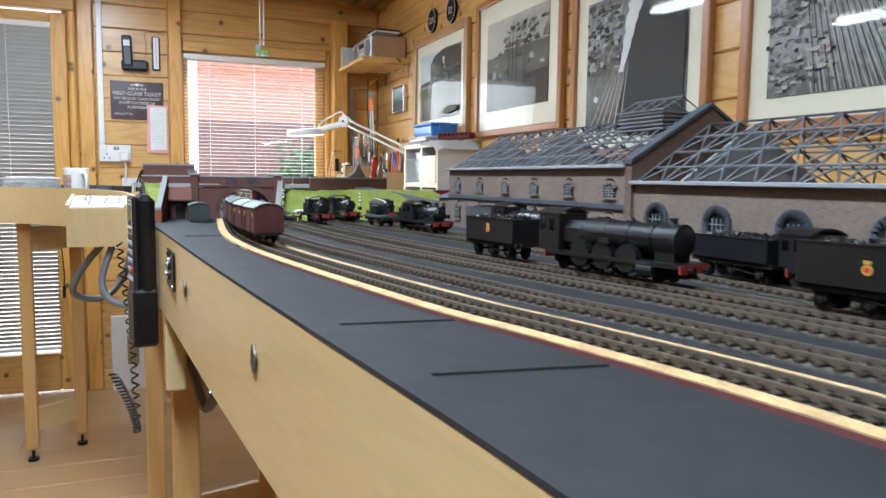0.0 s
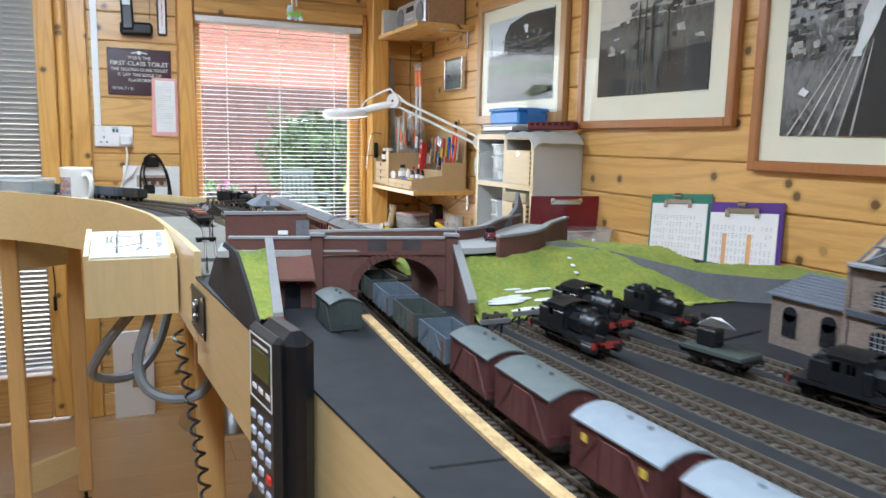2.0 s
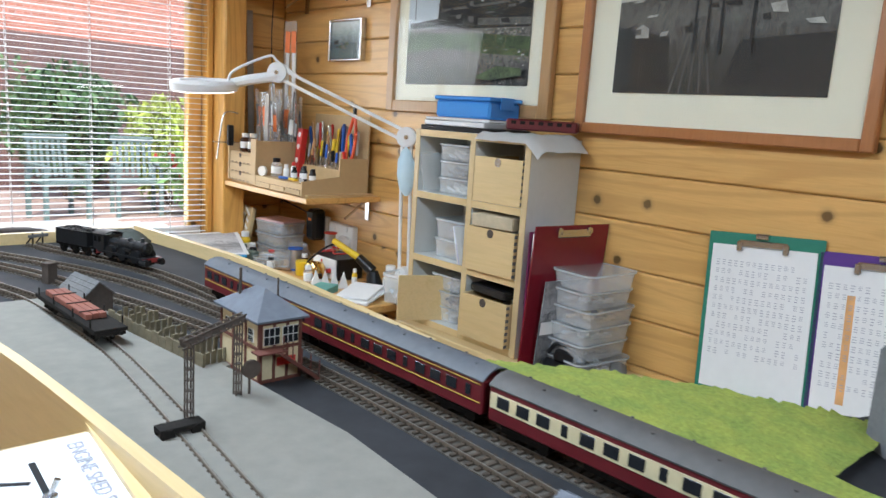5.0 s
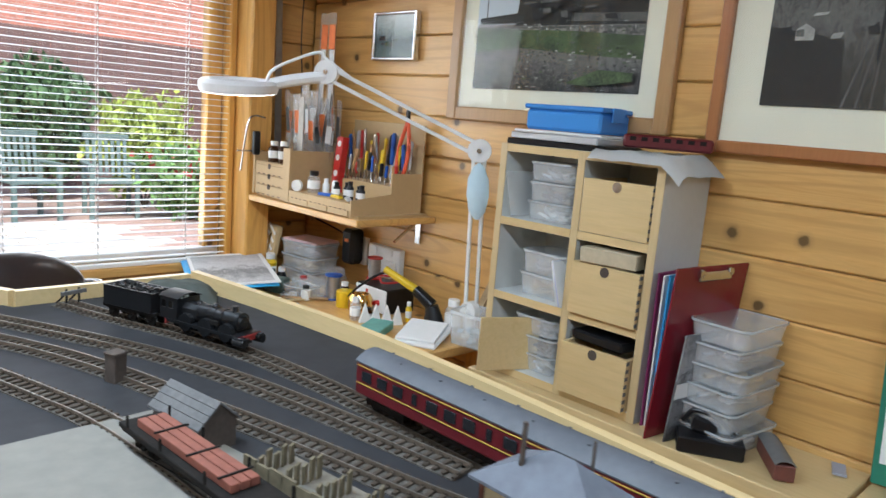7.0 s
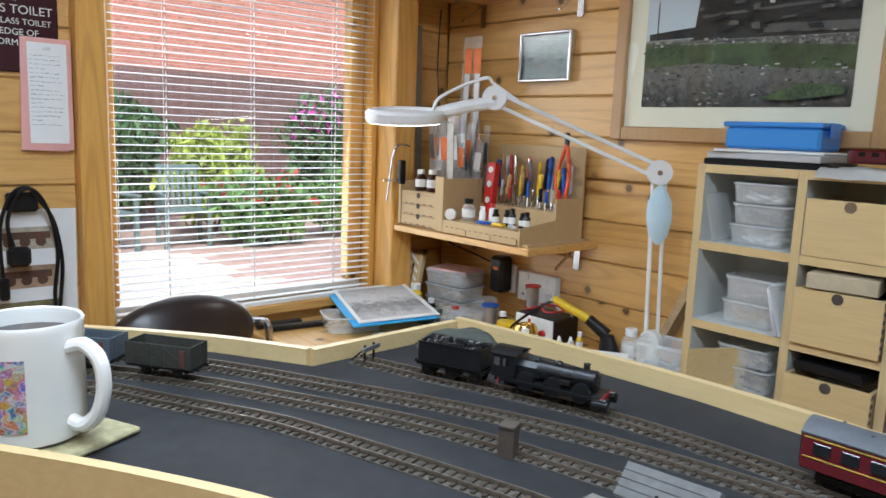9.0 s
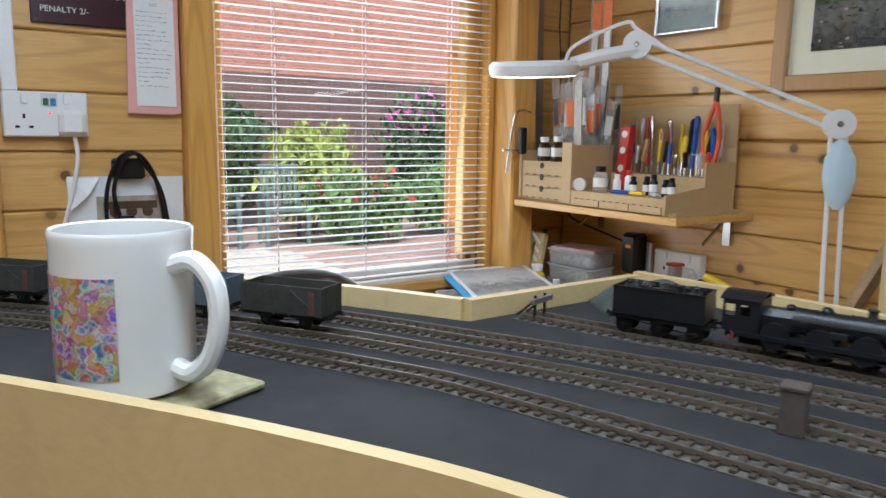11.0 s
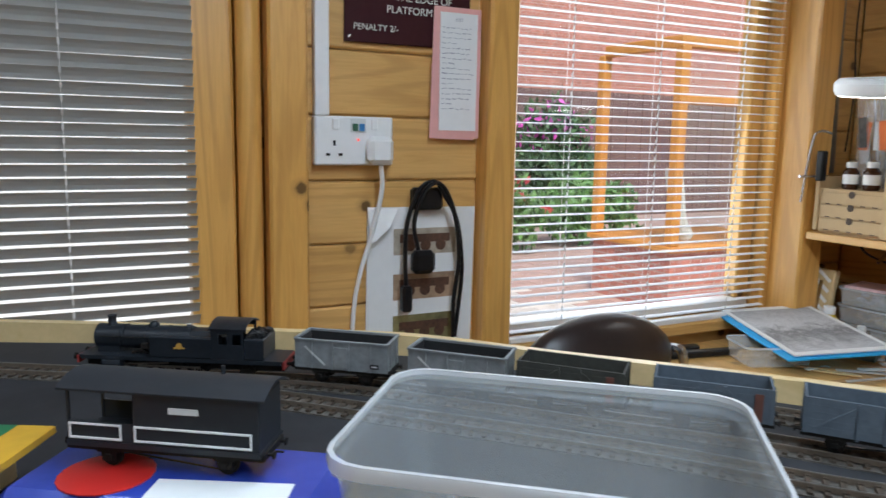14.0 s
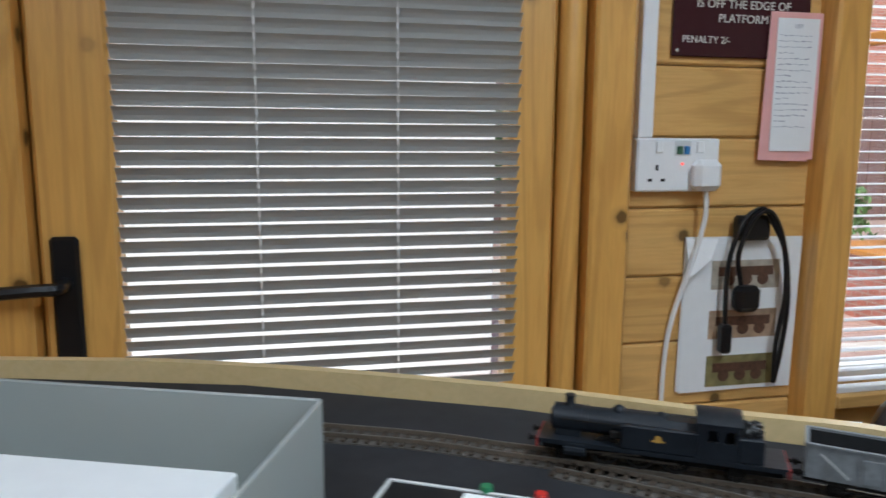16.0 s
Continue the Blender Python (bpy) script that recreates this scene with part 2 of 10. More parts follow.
def prism(bm, pts, z0, z1):
    """An upright prism over a plan outline; z1 may be a list of heights."""
    n = len(pts)
    tops = z1 if isinstance(z1, (list, tuple)) else [z1] * n
    lo = [bm.verts.new((x, y, z0)) for x, y in pts]
    hi = [bm.verts.new((x, y, t)) for (x, y), t in zip(pts, tops)]
    bm.faces.new(lo[::-1])
    bm.faces.new(hi)
    for i in range(n):
        bm.faces.new((lo[i], lo[(i + 1) % n], hi[(i + 1) % n], hi[i]))
    return lo + hi


def slab(bm, outline, a, b):
    """A flat piece: 3D outline extruded by the vector b - a."""
    d = Vector(b) - Vector(a)
    lo = [bm.verts.new(p) for p in outline]
    hi = [bm.verts.new(Vector(p) + d) for p in outline]
    n = len(lo)
    bm.faces.new(lo[::-1])
    bm.faces.new(hi)
    for i in range(n):
        bm.faces.new((lo[i], lo[(i + 1) % n], hi[(i + 1) % n], hi[i]))
    return lo + hi


def ribbon(bm, pts, offs, z0, z1):
    """A wall or strip that follows a plan line, between two sideways offsets."""
    a, b = offset_line(pts, offs[0]), offset_line(pts, offs[1])
    rings = []
    for (ax, ay), (bx, by) in zip(a, b):
        rings.append([bm.verts.new(c) for c in ((ax, ay, z0), (bx, by, z0), (bx, by, z1), (ax, ay, z1))])
    for p, q in zip(rings, rings[1:]):
        for i in range(4):
            bm.faces.new((p[i], p[(i + 1) % 4], q[(i + 1) % 4], q[i]))
    bm.faces.new(rings[0][::-1])
    bm.faces.new(rings[-1])


def offset_line(pts, d):
    """A plan line moved d to its right."""
    out = []
    for i, (x, y) in enumerate(pts):
        x0, y0 = pts[max(i - 1, 0)]
        x1, y1 = pts[min(i + 1, len(pts) - 1)]
        tx, ty = x1 - x0, y1 - y0
        k = math.hypot(tx, ty) or 1
        out.append((x + d * ty / k, y - d * tx / k))
    return out


def smooth_line(pts, step=0.01):
    """A smooth line through plan points, sampled evenly."""
    p = [Vector((x, y, 0)) for x, y in pts]
    p = [2 * p[0] - p[1]] + p + [2 * p[-1] - p[-2]]
    raw = []
    for i in range(1, len(p) - 2):
        for k in range(40):
            t = k / 40
            raw.append(0.5 * (2 * p[i] + (p[i + 1] - p[i - 1]) * t + (2 * p[i - 1] - 5 * p[i] + 4 * p[i + 1] - p[i + 2]) * t * t + (3 * p[i] - p[i - 1] - 3 * p[i + 1] + p[i + 2]) * t ** 3))
    raw.append(p[-2])
    out, rest = [raw[0]], 0.0
    for a, b in zip(raw, raw[1:]):
        d = (b - a).length
        while rest + d >= step:
            a = a + (b - a) * ((step - rest) / d)
            d = (b - a).length
            rest = 0.0
            out.append(a)
            if d < 1e-9:
                break
        rest += d
    return [(v.x, v.y) for v in out]


def tube(bm, pts, r, seg=6):
    """A round cable through 3D points, smoothed."""
    p = [Vector(q) for q in pts]
    p = [2 * p[0] - p[1]] + p + [2 * p[-1] - p[-2]]
    line = []
    for i in range(1, len(p) - 2):
        for k in range(6):
            t = k / 6
            line.append(0.5 * (2 * p[i] + (p[i + 1] - p[i - 1]) * t + (2 * p[i - 1] - 5 * p[i] + 4 * p[i + 1] - p[i + 2]) * t * t + (3 * p[i] - p[i - 1] - 3 * p[i + 1] + p[i + 2]) * t ** 3))
    line.append(p[-2])
    rings, q, last = [], None, None
    for i, c in enumerate(line):
        d = (line[min(i + 1, len(line) - 1)] - line[max(i - 1, 0)])
        q = d.to_track_quat("Z", "Y") if q is None else last.rotation_difference(d) @ q
        last = d
        rings.append([bm.verts.new(c + q @ Vector((r * math.cos(a), r * math.sin(a), 0))) for a in [k * math.tau / seg for k in range(seg)]])
    for a, b in zip(rings, rings[1:]):
        for k in range(seg):
            bm.faces.new((a[k], a[(k + 1) % seg], b[(k + 1) % seg], b[k]))
    bm.faces.new(rings[0][::-1])
    bm.faces.new(rings[-1])


def lathe(bm, prof, c=(0, 0, 0), seg=24):
    """A turned shape from (radius, height) pairs."""
    rings = [[bm.verts.new((c[0] + r * math.cos(k * math.tau / seg), c[1] + r * math.sin(k * math.tau / seg), c[2] + z)) for k in range(seg)] for r, z in prof]
    for a, b in zip(rings, rings[1:]):
        for k in range(seg):
            bm.faces.new((a[k], a[(k + 1) % seg], b[(k + 1) % seg], b[k]))
    bm.faces.new(rings[0][::-1])
    bm.faces.new(rings[-1])


def mesh_of(name, bm, mat, smooth=False):
    bmesh.ops.recalc_face_normals(bm, faces=bm.faces)
    d = bpy.data.meshes.new(name)
    bm.to_mesh(d)
    bm.free()
    d.materials.append(mat)
    if smooth:
        d.shade_smooth()
        d.set_sharp_from_angle(angle=radians(35))
    return d


def part(name, bm, mat, parent=None, label="", smooth=False):
    """Links a bmesh as one mesh object under a thing or a part."""
    ob = new(name, mesh_of(name, bm, mat, smooth))
    if parent:
        ob.parent = parent
    if label:
        ob["label"] = label
    return ob


def thing(name, label, category, at=None, group="", kind=""):
    ob = new(name)
    ob.empty_display_size = 0.02
    if at is not None:
        ob.matrix_world = at if isinstance(at, Matrix) else pose(*at)
    return tagged(ob, label, category, group, kind)


def solid(name, bm, mat, label, category, group="", kind="", at=None, smooth=False):
    ob = part(name, bm, mat, None, "", smooth)
    if at is not None:
        ob.matrix_world = at if isinstance(at, Matrix) else pose(*at)
    return tagged(ob, label, category, group, kind)


def boxpart(name, c, s, mat, parent, bev=0.0, r=(0, 0, 0), label=""):
    bm = bmesh.new()
    box(bm, c, s, r, bev)
    return part(name, bm, mat, parent, label)


def words(name, text, size, mat, m, parent=None, align="LEFT"):
    """Lettering in the built-in font, made into a mesh."""
    c = bpy.data.curves.new(name, "FONT")
    c.body, c.size, c.align_x, c.extrude = text, size, align, 0.0003
    tmp = bpy.data.objects.new(name, c)
    scene.collection.objects.link(tmp)
    d = bpy.data.meshes.new_from_object(tmp.evaluated_get(bpy.context.evaluated_depsgraph_get()))
    bpy.data.objects.remove(tmp)
    d.materials.clear()
    d.materials.append(mat)
    ob = new(name, d)
    if parent:
        ob.parent = parent
    ob.matrix_basis = m
    return ob

# ---- the room ----
XR, YB = 1.54, 4.40          # inner faces of the right wall and the back wall
XL, YF = -2.3, -1.6
Z = 1.015                    # top of the layout's baseboard


def boards_on(name, parent, along, fixed, a, b, z0, z1, mat, thick=0.02, out=-1, pitch=0.1155, foot=0.0955):
    """Wall boards with rounded joints between a and b, from z0 to z1."""
    k0, k1 = math.floor((z0 - foot) / pitch), math.ceil((z1 - foot) / pitch)
    for k in range(k0, k1):
        lo, hi = max(z0, foot + k * pitch), min(z1, foot + (k + 1) * pitch)
        if hi - lo < 0.008:
            continue
        bm = bmesh.new()
        L = b - a
        s = (L, thick, hi - lo - 0.002) if along == 0 else (thick, L, hi - lo - 0.002)
        box(bm, (0, 0, 0), s, bev=0.004)
        ob = part(name, bm, mat, parent)
        mid = (a + b) / 2
        ob.location = (mid, fixed - out * thick / 2, (lo + hi) / 2) if along == 0 else (fixed - out * thick / 2, mid, (lo + hi) / 2)


def wall(name, c, s, label):
    bm = bmesh.new()
    box(bm, c, s)
    return solid(name, bm, pine_x, label, "wall", kind="structure")


bm = bmesh.new()
box(bm, ((XL + XR) / 2, (YF + YB) / 2 + 0.2, -0.055), (XR - XL + 0.8, YB - YF + 0.6, 0.10))
floor = solid("floor", bm, floorwood, "pale oak laminate floor, lightly glossy", "floor", kind="structure")
for i in range(32):
    y0 = YF + i * 0.19
    for j in range(4):
        x0 = XL + j * 1.1 - (i * 0.37) % 1.1
        x1 = min(x0 + 1.1, XR)
        x0 = max(x0, XL)
        if x1 - x0 > 0.05 and y0 < YB - 0.05:
            bm = bmesh.new()
            box(bm, (0, 0, 0), (x1 - x0 - 0.0015, min(0.19, YB - y0) - 0.0015, 0.006), bev=0.0008)
            ob = part("plank", bm, floorwood, floor)
            ob.location = ((x0 + x1) / 2, y0 + min(0.19, YB - y0) / 2, -0.0025)

wall_east = wall("wall_east", (XR + 0.07, (YF + YB) / 2, 1.1), (0.08, YB - YF + 0.3, 2.2), "varnished pine board wall with dark knots")
boards_on("board", wall_east, 1, XR, YF, YB, 0.0, 2.07, pine_y, out=-1, pitch=0.1093, foot=0.0854)
wall_south = wall("wall_south", ((XL + XR) / 2, YF - 0.05, 1.3), (XR - XL + 0.2, 0.08, 2.8), "varnished pine board wall")
wall_west = wall("wall_west", (XL - 0.05, (YF + YB) / 2, 1.1), (0.08, YB - YF + 0.3, 2.4), "varnished pine board wall")

# back wall with a glazed door and a window
DX0, DX1 = -0.80, -0.045     # door leaf
WX0, WX1, WZ0, WZ1 = 0.487, 1.235, 0.80, 1.735
bm = bmesh.new()
for x0, x1, z0, z1 in ((XL - 0.1, DX0 - 0.03, 0, 2.6), (DX0 - 0.03, DX1 + 0.03, 1.90, 2.6), (DX1 + 0.03, WX0, 0, 2.6), (WX0, WX1, 0, WZ0), (WX0, WX1, WZ1, 2.6), (WX1, XR + 0.1, 0, 2.6)):
    box(bm, ((x0 + x1) / 2, YB + 0.05, (z0 + z1) / 2), (x1 - x0, 0.06, z1 - z0))
wall_north = solid("wall_north", bm, pine_x, "varnished pine board wall with a glazed door and a window", "wall", kind="structure")
boards_on("board", wall_north, 0, YB, 0.075, 0.42, 0.0, 2.5, pine_x)
boards_on("board", wall_north, 0, YB, 0.42, WX1 + 0.05, 0.0, WZ0 - 0.02, pine_x)
boards_on("board", wall_north, 0, YB, 0.42, 1.30, WZ1 + 0.055, 2.5, pine_x)
boards_on("board", wall_north, 0, YB, 1.30, XR, 0.0, 2.5, pine_x)
boards_on("board", wall_north, 0, YB, XL, DX0 - 0.08, 0.0, 2.5, pine_x)
boards_on("board", wall_north, 0, YB, DX0 - 0.08, 0.075, 1.93, 2.5, pine_x)


def post(name, x0, x1, y, depth, z0, z1, label, mat=None, parent=None):
    bm = bmesh.new()
    box(bm, ((x0 + x1) / 2, y - depth / 2, (z0 + z1) / 2), (x1 - x0 - 0.002, depth, z1 - z0), bev=0.005)
    return solid(name, bm, mat or pine_z, label, "trim", kind="structure")


post("trim", 0.004, 0.074, YB + 0.012, 0.045, 0.0, 1.95, "varnished pine post beside the glazed door")
post("trim", 0.419, 0.485, YB + 0.012, 0.055, 0.0, 2.4, "varnished pine post beside the window")
post("trim", 1.262, 1.345, YB + 0.01, 0.10, 0.0, 1.95, "thick knotty pine corner post beside the window")
post("trim", 1.236, 1.262, YB + 0.03, 0.04, WZ0 - 0.03, WZ1 + 0.05, "pine window lining")
bm = bmesh.new()
cyl(bm, (-0.021, YB + 0.0, 0.0), (-0.021, YB + 0.0, 1.93), 0.021, seg=14)
solid("trim", bm, pine_z, "rounded pine door frame moulding", "trim", kind="structure", smooth=True)
for z0, z1, nm in ((WZ1, WZ1 + 0.055, "lintel"), (WZ0 - 0.03, WZ0, "sill")):
    bm = bmesh.new()
    box(bm, ((WX0 + WX1) / 2, YB - 0.012, (z0 + z1) / 2), (WX1 - WX0 - 0.004, 0.05, z1 - z0 - 0.002), bev=0.004)
    solid("trim", bm, pine_x, "varnished pine window " + nm, "trim", kind="structure")
bm = bmesh.new()
box(bm, ((DX0 + 0.0) / 2 - 0.03, YB - 0.012, 1.915), (0.0 - DX0 + 0.05, 0.05, 0.05), bev=0.004)
solid("trim", bm, pine_x, "varnished pine lintel over the door", "trim", kind="structure")
bm = bmesh.new()
for x0, x1 in ((XL, DX0 - 0.03), (0.076, 0.417), (0.487, 1.26)):
    box(bm, ((x0 + x1) / 2, YB - 0.012, 0.05), (x1 - x0, 0.02, 0.10), bev=0.004)
solid("baseboard", bm, pine_x, "pine skirting board", "baseboard", kind="structure")

# roof: low at the right wall, rising to a ridge on the left
RIDGE_X, RIDGE_Z, EAVE_Z = -0.35, 2.42, 2.04
bm = bmesh.new()
slab(bm, [(XR + 0.1, YF - 0.1, EAVE_Z - 0.02), (XR + 0.1, YB + 0.1, EAVE_Z - 0.02), (RIDGE_X, YB + 0.1, RIDGE_Z), (RIDGE_X, YF - 0.1, RIDGE_Z)], (0, 0, 0), (0, 0, 0.05))
slab(bm, [(RIDGE_X, YF - 0.1, RIDGE_Z), (RIDGE_X, YB + 0.1, RIDGE_Z), (XL - 0.1, YB + 0.1, EAVE_Z - 0.02), (XL - 0.1, YF - 0.1, EAVE_Z - 0.02)], (0, 0, 0), (0, 0, 0.05))
n_b = 40
for i in range(n_b):
    f = (i + 0.5) / n_b
    x = XR + 0.1 + (RIDGE_X - XR - 0.1) * f
    zc = EAVE_Z - 0.02 + (RIDGE_Z - EAVE_Z + 0.02) * f
    box(bm, (x, (YF + YB) / 2, zc - 0.006), ((XR - RIDGE_X) / n_b - 0.003, YB - YF + 0.1, 0.012), (0, 11.2, 0), bev=0.003)
ceiling = solid("ceiling", bm, pine_dark, "sloping ceiling of stained pine boards", "ceiling", kind="structure")
bm = bmesh.new()
box(bm, (0.84, (YF + YB) / 2, 2.10), (0.07, YB - YF, 0.14), bev=0.006)
solid("ceiling_beam", bm, pine_dark, "stained pine purlin under the roof", "beam", kind="structure")
for tx, ty, watts in TUBES:
    t = thing("tube_light", "white fluorescent batten lamp under the ceiling, lit", "lamp", (tx, ty, 2.08), "ceiling lamps")
    for ry in (-0.55, 0.55):
        bm = bmesh.new()
        top = (RIDGE_Z - (RIDGE_Z - EAVE_Z) * abs(tx - RIDGE_X) / (XR - RIDGE_X)) - 2.08
        cyl(bm, (0, ry, 0.04), (0, ry, top + 0.01), 0.004, seg=8)
        part("hanger", bm, white_p, t, "thin white hanging rod")
    boxpart("body", (0, 0, 0.02), (0.09, 1.6, 0.05), white_p, t, 0.006)
    bm = bmesh.new()
    cyl(bm, (0, -0.75, -0.025), (0, 0.75, -0.025), 0.013, seg=12)
    part("tube", bm, glow("tube_glow", (1, 0.98, 0.95), 14), t, "lit fluorescent tube", True)

# door jamb and the stops behind the leaf's edges
post("trim", DX0 - 0.10, DX0 - 0.004, YB + 0.018, 0.05, 0.0, 1.90, "varnished pine jamb beside the door handle")
for x in (DX0 - 0.002, DX1 + 0.004):
    bm = bmesh.new()
    box(bm, (x, YB + 0.062, 0.95), (0.05, 0.034, 1.9), bev=0.003)
    solid("trim", bm, pine_z, "pine door stop strip", "trim", kind="structure")

# door leaf: stiles, rails, two panes
door = thing("door_1", "varnished pine glazed door with a closed white venetian blind", "door", (0, YB + 0.02, 0), kind="structure")
for nm, x0, x1, z0, z1 in (("stile", DX0, DX0 + 0.105, 0.01, 1.88), ("stile", DX1 - 0.075, DX1, 0.01, 1.88), ("rail", DX0 + 0.107, DX1 - 0.077, 0.01, 0.20), ("rail", DX0 + 0.107, DX1 - 0.077, 1.82, 1.88)):
    boxpart(nm, ((x0 + x1) / 2, 0, (z0 + z1) / 2), (x1 - x0, 0.045, z1 - z0), pine_z if nm == "stile" else pine_x, door, 0.006)
dp = boxpart("pane", ((DX0 + DX1 + 0.03) / 2, 0.01, 1.01), (DX1 - DX0 - 0.16, 0.006, 1.63), pane_glass, door)
dp.visible_shadow = False
hd = thing("door_handle", "", "", None)
hd.parent = door
bm = bmesh.new()
box(bm, (DX0 + 0.035, -0.03, 1.01), (0.038, 0.012, 0.20), bev=0.005)
part("backplate", bm, black_p, hd)
bm = bmesh.new()
tube(bm, [(DX0 + 0.035, -0.035, 1.045), (DX0 + 0.035, -0.075, 1.045), (DX0 + 0.01, -0.082, 1.045), (DX0 - 0.07, -0.08, 1.04)], 0.009, 8)
part("lever", bm, black_p, hd, smooth=True)

# window
win = thing("window_1", "pine window with a white venetian blind, slats open", "window", (0, YB + 0.035, 0), kind="structure")
fr = thing("window_frame", "", "", None)
fr.parent = win
for nm, x0, x1, z0, z1 in (("jamb", WX0 + 0.002, WX0 + 0.03, WZ0 + 0.03, WZ1 - 0.03), ("jamb", WX1 - 0.05, WX1 - 0.002, WZ0 + 0.03, WZ1 - 0.03), ("head", WX0 + 0.002, WX1 - 0.002, WZ1 - 0.03, WZ1 - 0.002), ("bottom_rail", WX0 + 0.002, WX1 - 0.002, WZ0 + 0.002, WZ0 + 0.03)):
    boxpart(nm, ((x0 + x1) / 2, 0.01, (z0 + z1) / 2), (x1 - x0, 0.04, z1 - z0), white_p if nm in ("bottom_rail",) else pine_z, fr, 0.004)
wp = boxpart("pane", ((WX0 + WX1) / 2, 0.015, (WZ0 + WZ1) / 2), (WX1 - WX0 - 0.08, 0.006, WZ1 - WZ0 - 0.06), pane_glass, win)
wp.visible_shadow = False

slat_white = paint("blind_white", (0.74, 0.75, 0.76), 0.4, spread=0.03, scale=20)


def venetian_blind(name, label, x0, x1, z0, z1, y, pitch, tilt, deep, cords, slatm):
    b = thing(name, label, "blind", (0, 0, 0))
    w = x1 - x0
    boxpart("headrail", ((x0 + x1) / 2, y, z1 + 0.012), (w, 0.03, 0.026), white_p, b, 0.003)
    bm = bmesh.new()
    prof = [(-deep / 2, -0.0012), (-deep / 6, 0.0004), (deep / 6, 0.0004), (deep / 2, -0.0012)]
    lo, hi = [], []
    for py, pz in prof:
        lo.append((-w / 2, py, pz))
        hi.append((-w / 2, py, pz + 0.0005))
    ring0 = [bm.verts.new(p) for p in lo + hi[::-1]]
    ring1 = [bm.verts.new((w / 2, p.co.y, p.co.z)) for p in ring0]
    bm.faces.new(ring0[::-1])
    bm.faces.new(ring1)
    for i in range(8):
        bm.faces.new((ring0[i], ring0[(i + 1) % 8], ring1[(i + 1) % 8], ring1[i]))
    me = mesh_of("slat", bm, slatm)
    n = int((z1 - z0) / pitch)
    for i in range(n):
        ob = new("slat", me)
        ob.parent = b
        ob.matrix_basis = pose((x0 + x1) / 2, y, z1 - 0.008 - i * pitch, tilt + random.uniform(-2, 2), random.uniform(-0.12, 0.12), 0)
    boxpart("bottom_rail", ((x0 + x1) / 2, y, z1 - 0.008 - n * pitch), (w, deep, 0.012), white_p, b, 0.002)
    for cx in cords:
        bm = bmesh.new()
        for dy in (-deep / 2, deep / 2):
            cyl(bm, (cx, y + dy * 1.05, z0), (cx, y + dy * 1.05, z1), 0.0005, seg=5)
        for k in range(n):
            box(bm, (cx, y - deep * 0.42, z1 - 0.004 - k * pitch), (0.0035, 0.0012, 0.0095))
        part("ladder_cord", bm, white_p, b, "white ladder cord with tabs")
    return b


venetian_blind("venetian_blind", "white venetian blind with nearly level slats at the window", 0.493, 1.228, WZ0 + 0.012, 1.70, YB - 0.018, 0.0185, 1, 0.019, (0.62, 0.85, 1.10), slat_white)
# white slats on the door: their backlit shade is put into a darker colour
venetian_blind("venetian_blind", "white venetian blind with closed slats on the door", -0.69, -0.112, 0.235, 1.80, YB - 0.022, 0.0205, -47, 0.025, (-0.50, -0.30), paint("blind_white_shaded", (0.48, 0.49, 0.47), 0.35, spread=0.04, scale=20))

# ---- outside ----
grass_m = paint("outside_foliage", (0.06, 0.13, 0.03), 0.8, spread=0.5, scale=12)
brick_red = paint("brick_red", (0.42, 0.12, 0.075), 0.85, spread=0.2, scale=30)
paving_m = paint("paving_brick", (0.40, 0.29, 0.25), 0.85, spread=0.25, scale=9)
bm = bmesh.new()
box(bm, (0.5, 60 + YB + 0.12, -0.25), (240, 120, 0.1))
solid("ground", bm, paving_m, "red and grey paved patio outside the window", "ground", kind="structure")

# pale slab added behind the door so the blind's lower gaps look bright
bm = bmesh.new()
box(bm, (-0.75, YB + 1.75, -0.197), (2.1, 3.1, 0.02), bev=0.004)
solid("paving", bm, paint("pale_slab_added", (0.72, 0.71, 0.68), 0.9, spread=0.08, scale=9), "added pale slab that brightens the view through the door blind", "paving", kind="structure")

# added white panel, no known wall: makes the gaps of the door blind bright
bm = bmesh.new()
box(bm, (-2.1, YB + 3.1, 1.35), (5.7, 0.12, 3.1), bev=0.01)
solid("bright_backdrop", bm, paint("backdrop_white", (0.82, 0.83, 0.83), 0.9, spread=0.05, scale=5), "added white backdrop that makes the door blind's gaps bright", "wall", kind="structure")

# ---- the layout's baseboards ----
EDGE = smooth_line([(0.428, -0.6), (0.424, 0.2), (0.418, 0.46), (0.398, 0.70), (0.372, 1.0), (0.345, 1.35), (0.327, 1.58), (0.308, 1.80), (0.287, 2.06), (0.272, 2.30), (0.245, 2.60), (0.203, 2.80), (0.160, 2.948), (0.105, 3.054), (0.032, 3.163), (-0.05, 3.27), (-0.15, 3.365), (-0.40, 3.51), (-0.80, 3.63), (-1.5, 3.68)], 0.02)
i_up = min(range(len(EDGE)), key=lambda i: abs(EDGE[i][1] - 2.075))
LIP = [(-1.5, 4.22), (-0.724, 4.056), (-0.508, 3.994), (-0.277, 3.887), (-0.124, 3.795), (-0.02, 3.735), (0.079, 3.63), (0.20, 3.507), (0.297, 3.395), (0.366, 3.283), (0.595, 3.289), (0.618, 3.15), (0.636, 2.95), (0.634, 2.75), (0.618, 2.46)]
BACK = LIP + [(0.66, 2.38), (0.87, 2.11), (1.12, 2.03), (1.15, 1.5), (1.15, -0.6)]
bm = bmesh.new()
prism(bm, EDGE + BACK, Z - 0.012, Z)
solid("baseboard_top", bm, slate, "model railway baseboard painted dark slate grey", "baseboard", kind="structure")
fas = thing("fascia", "birch plywood fascia along the front of the model railway", "fascia", (0, 0, 0))
bm = bmesh.new()
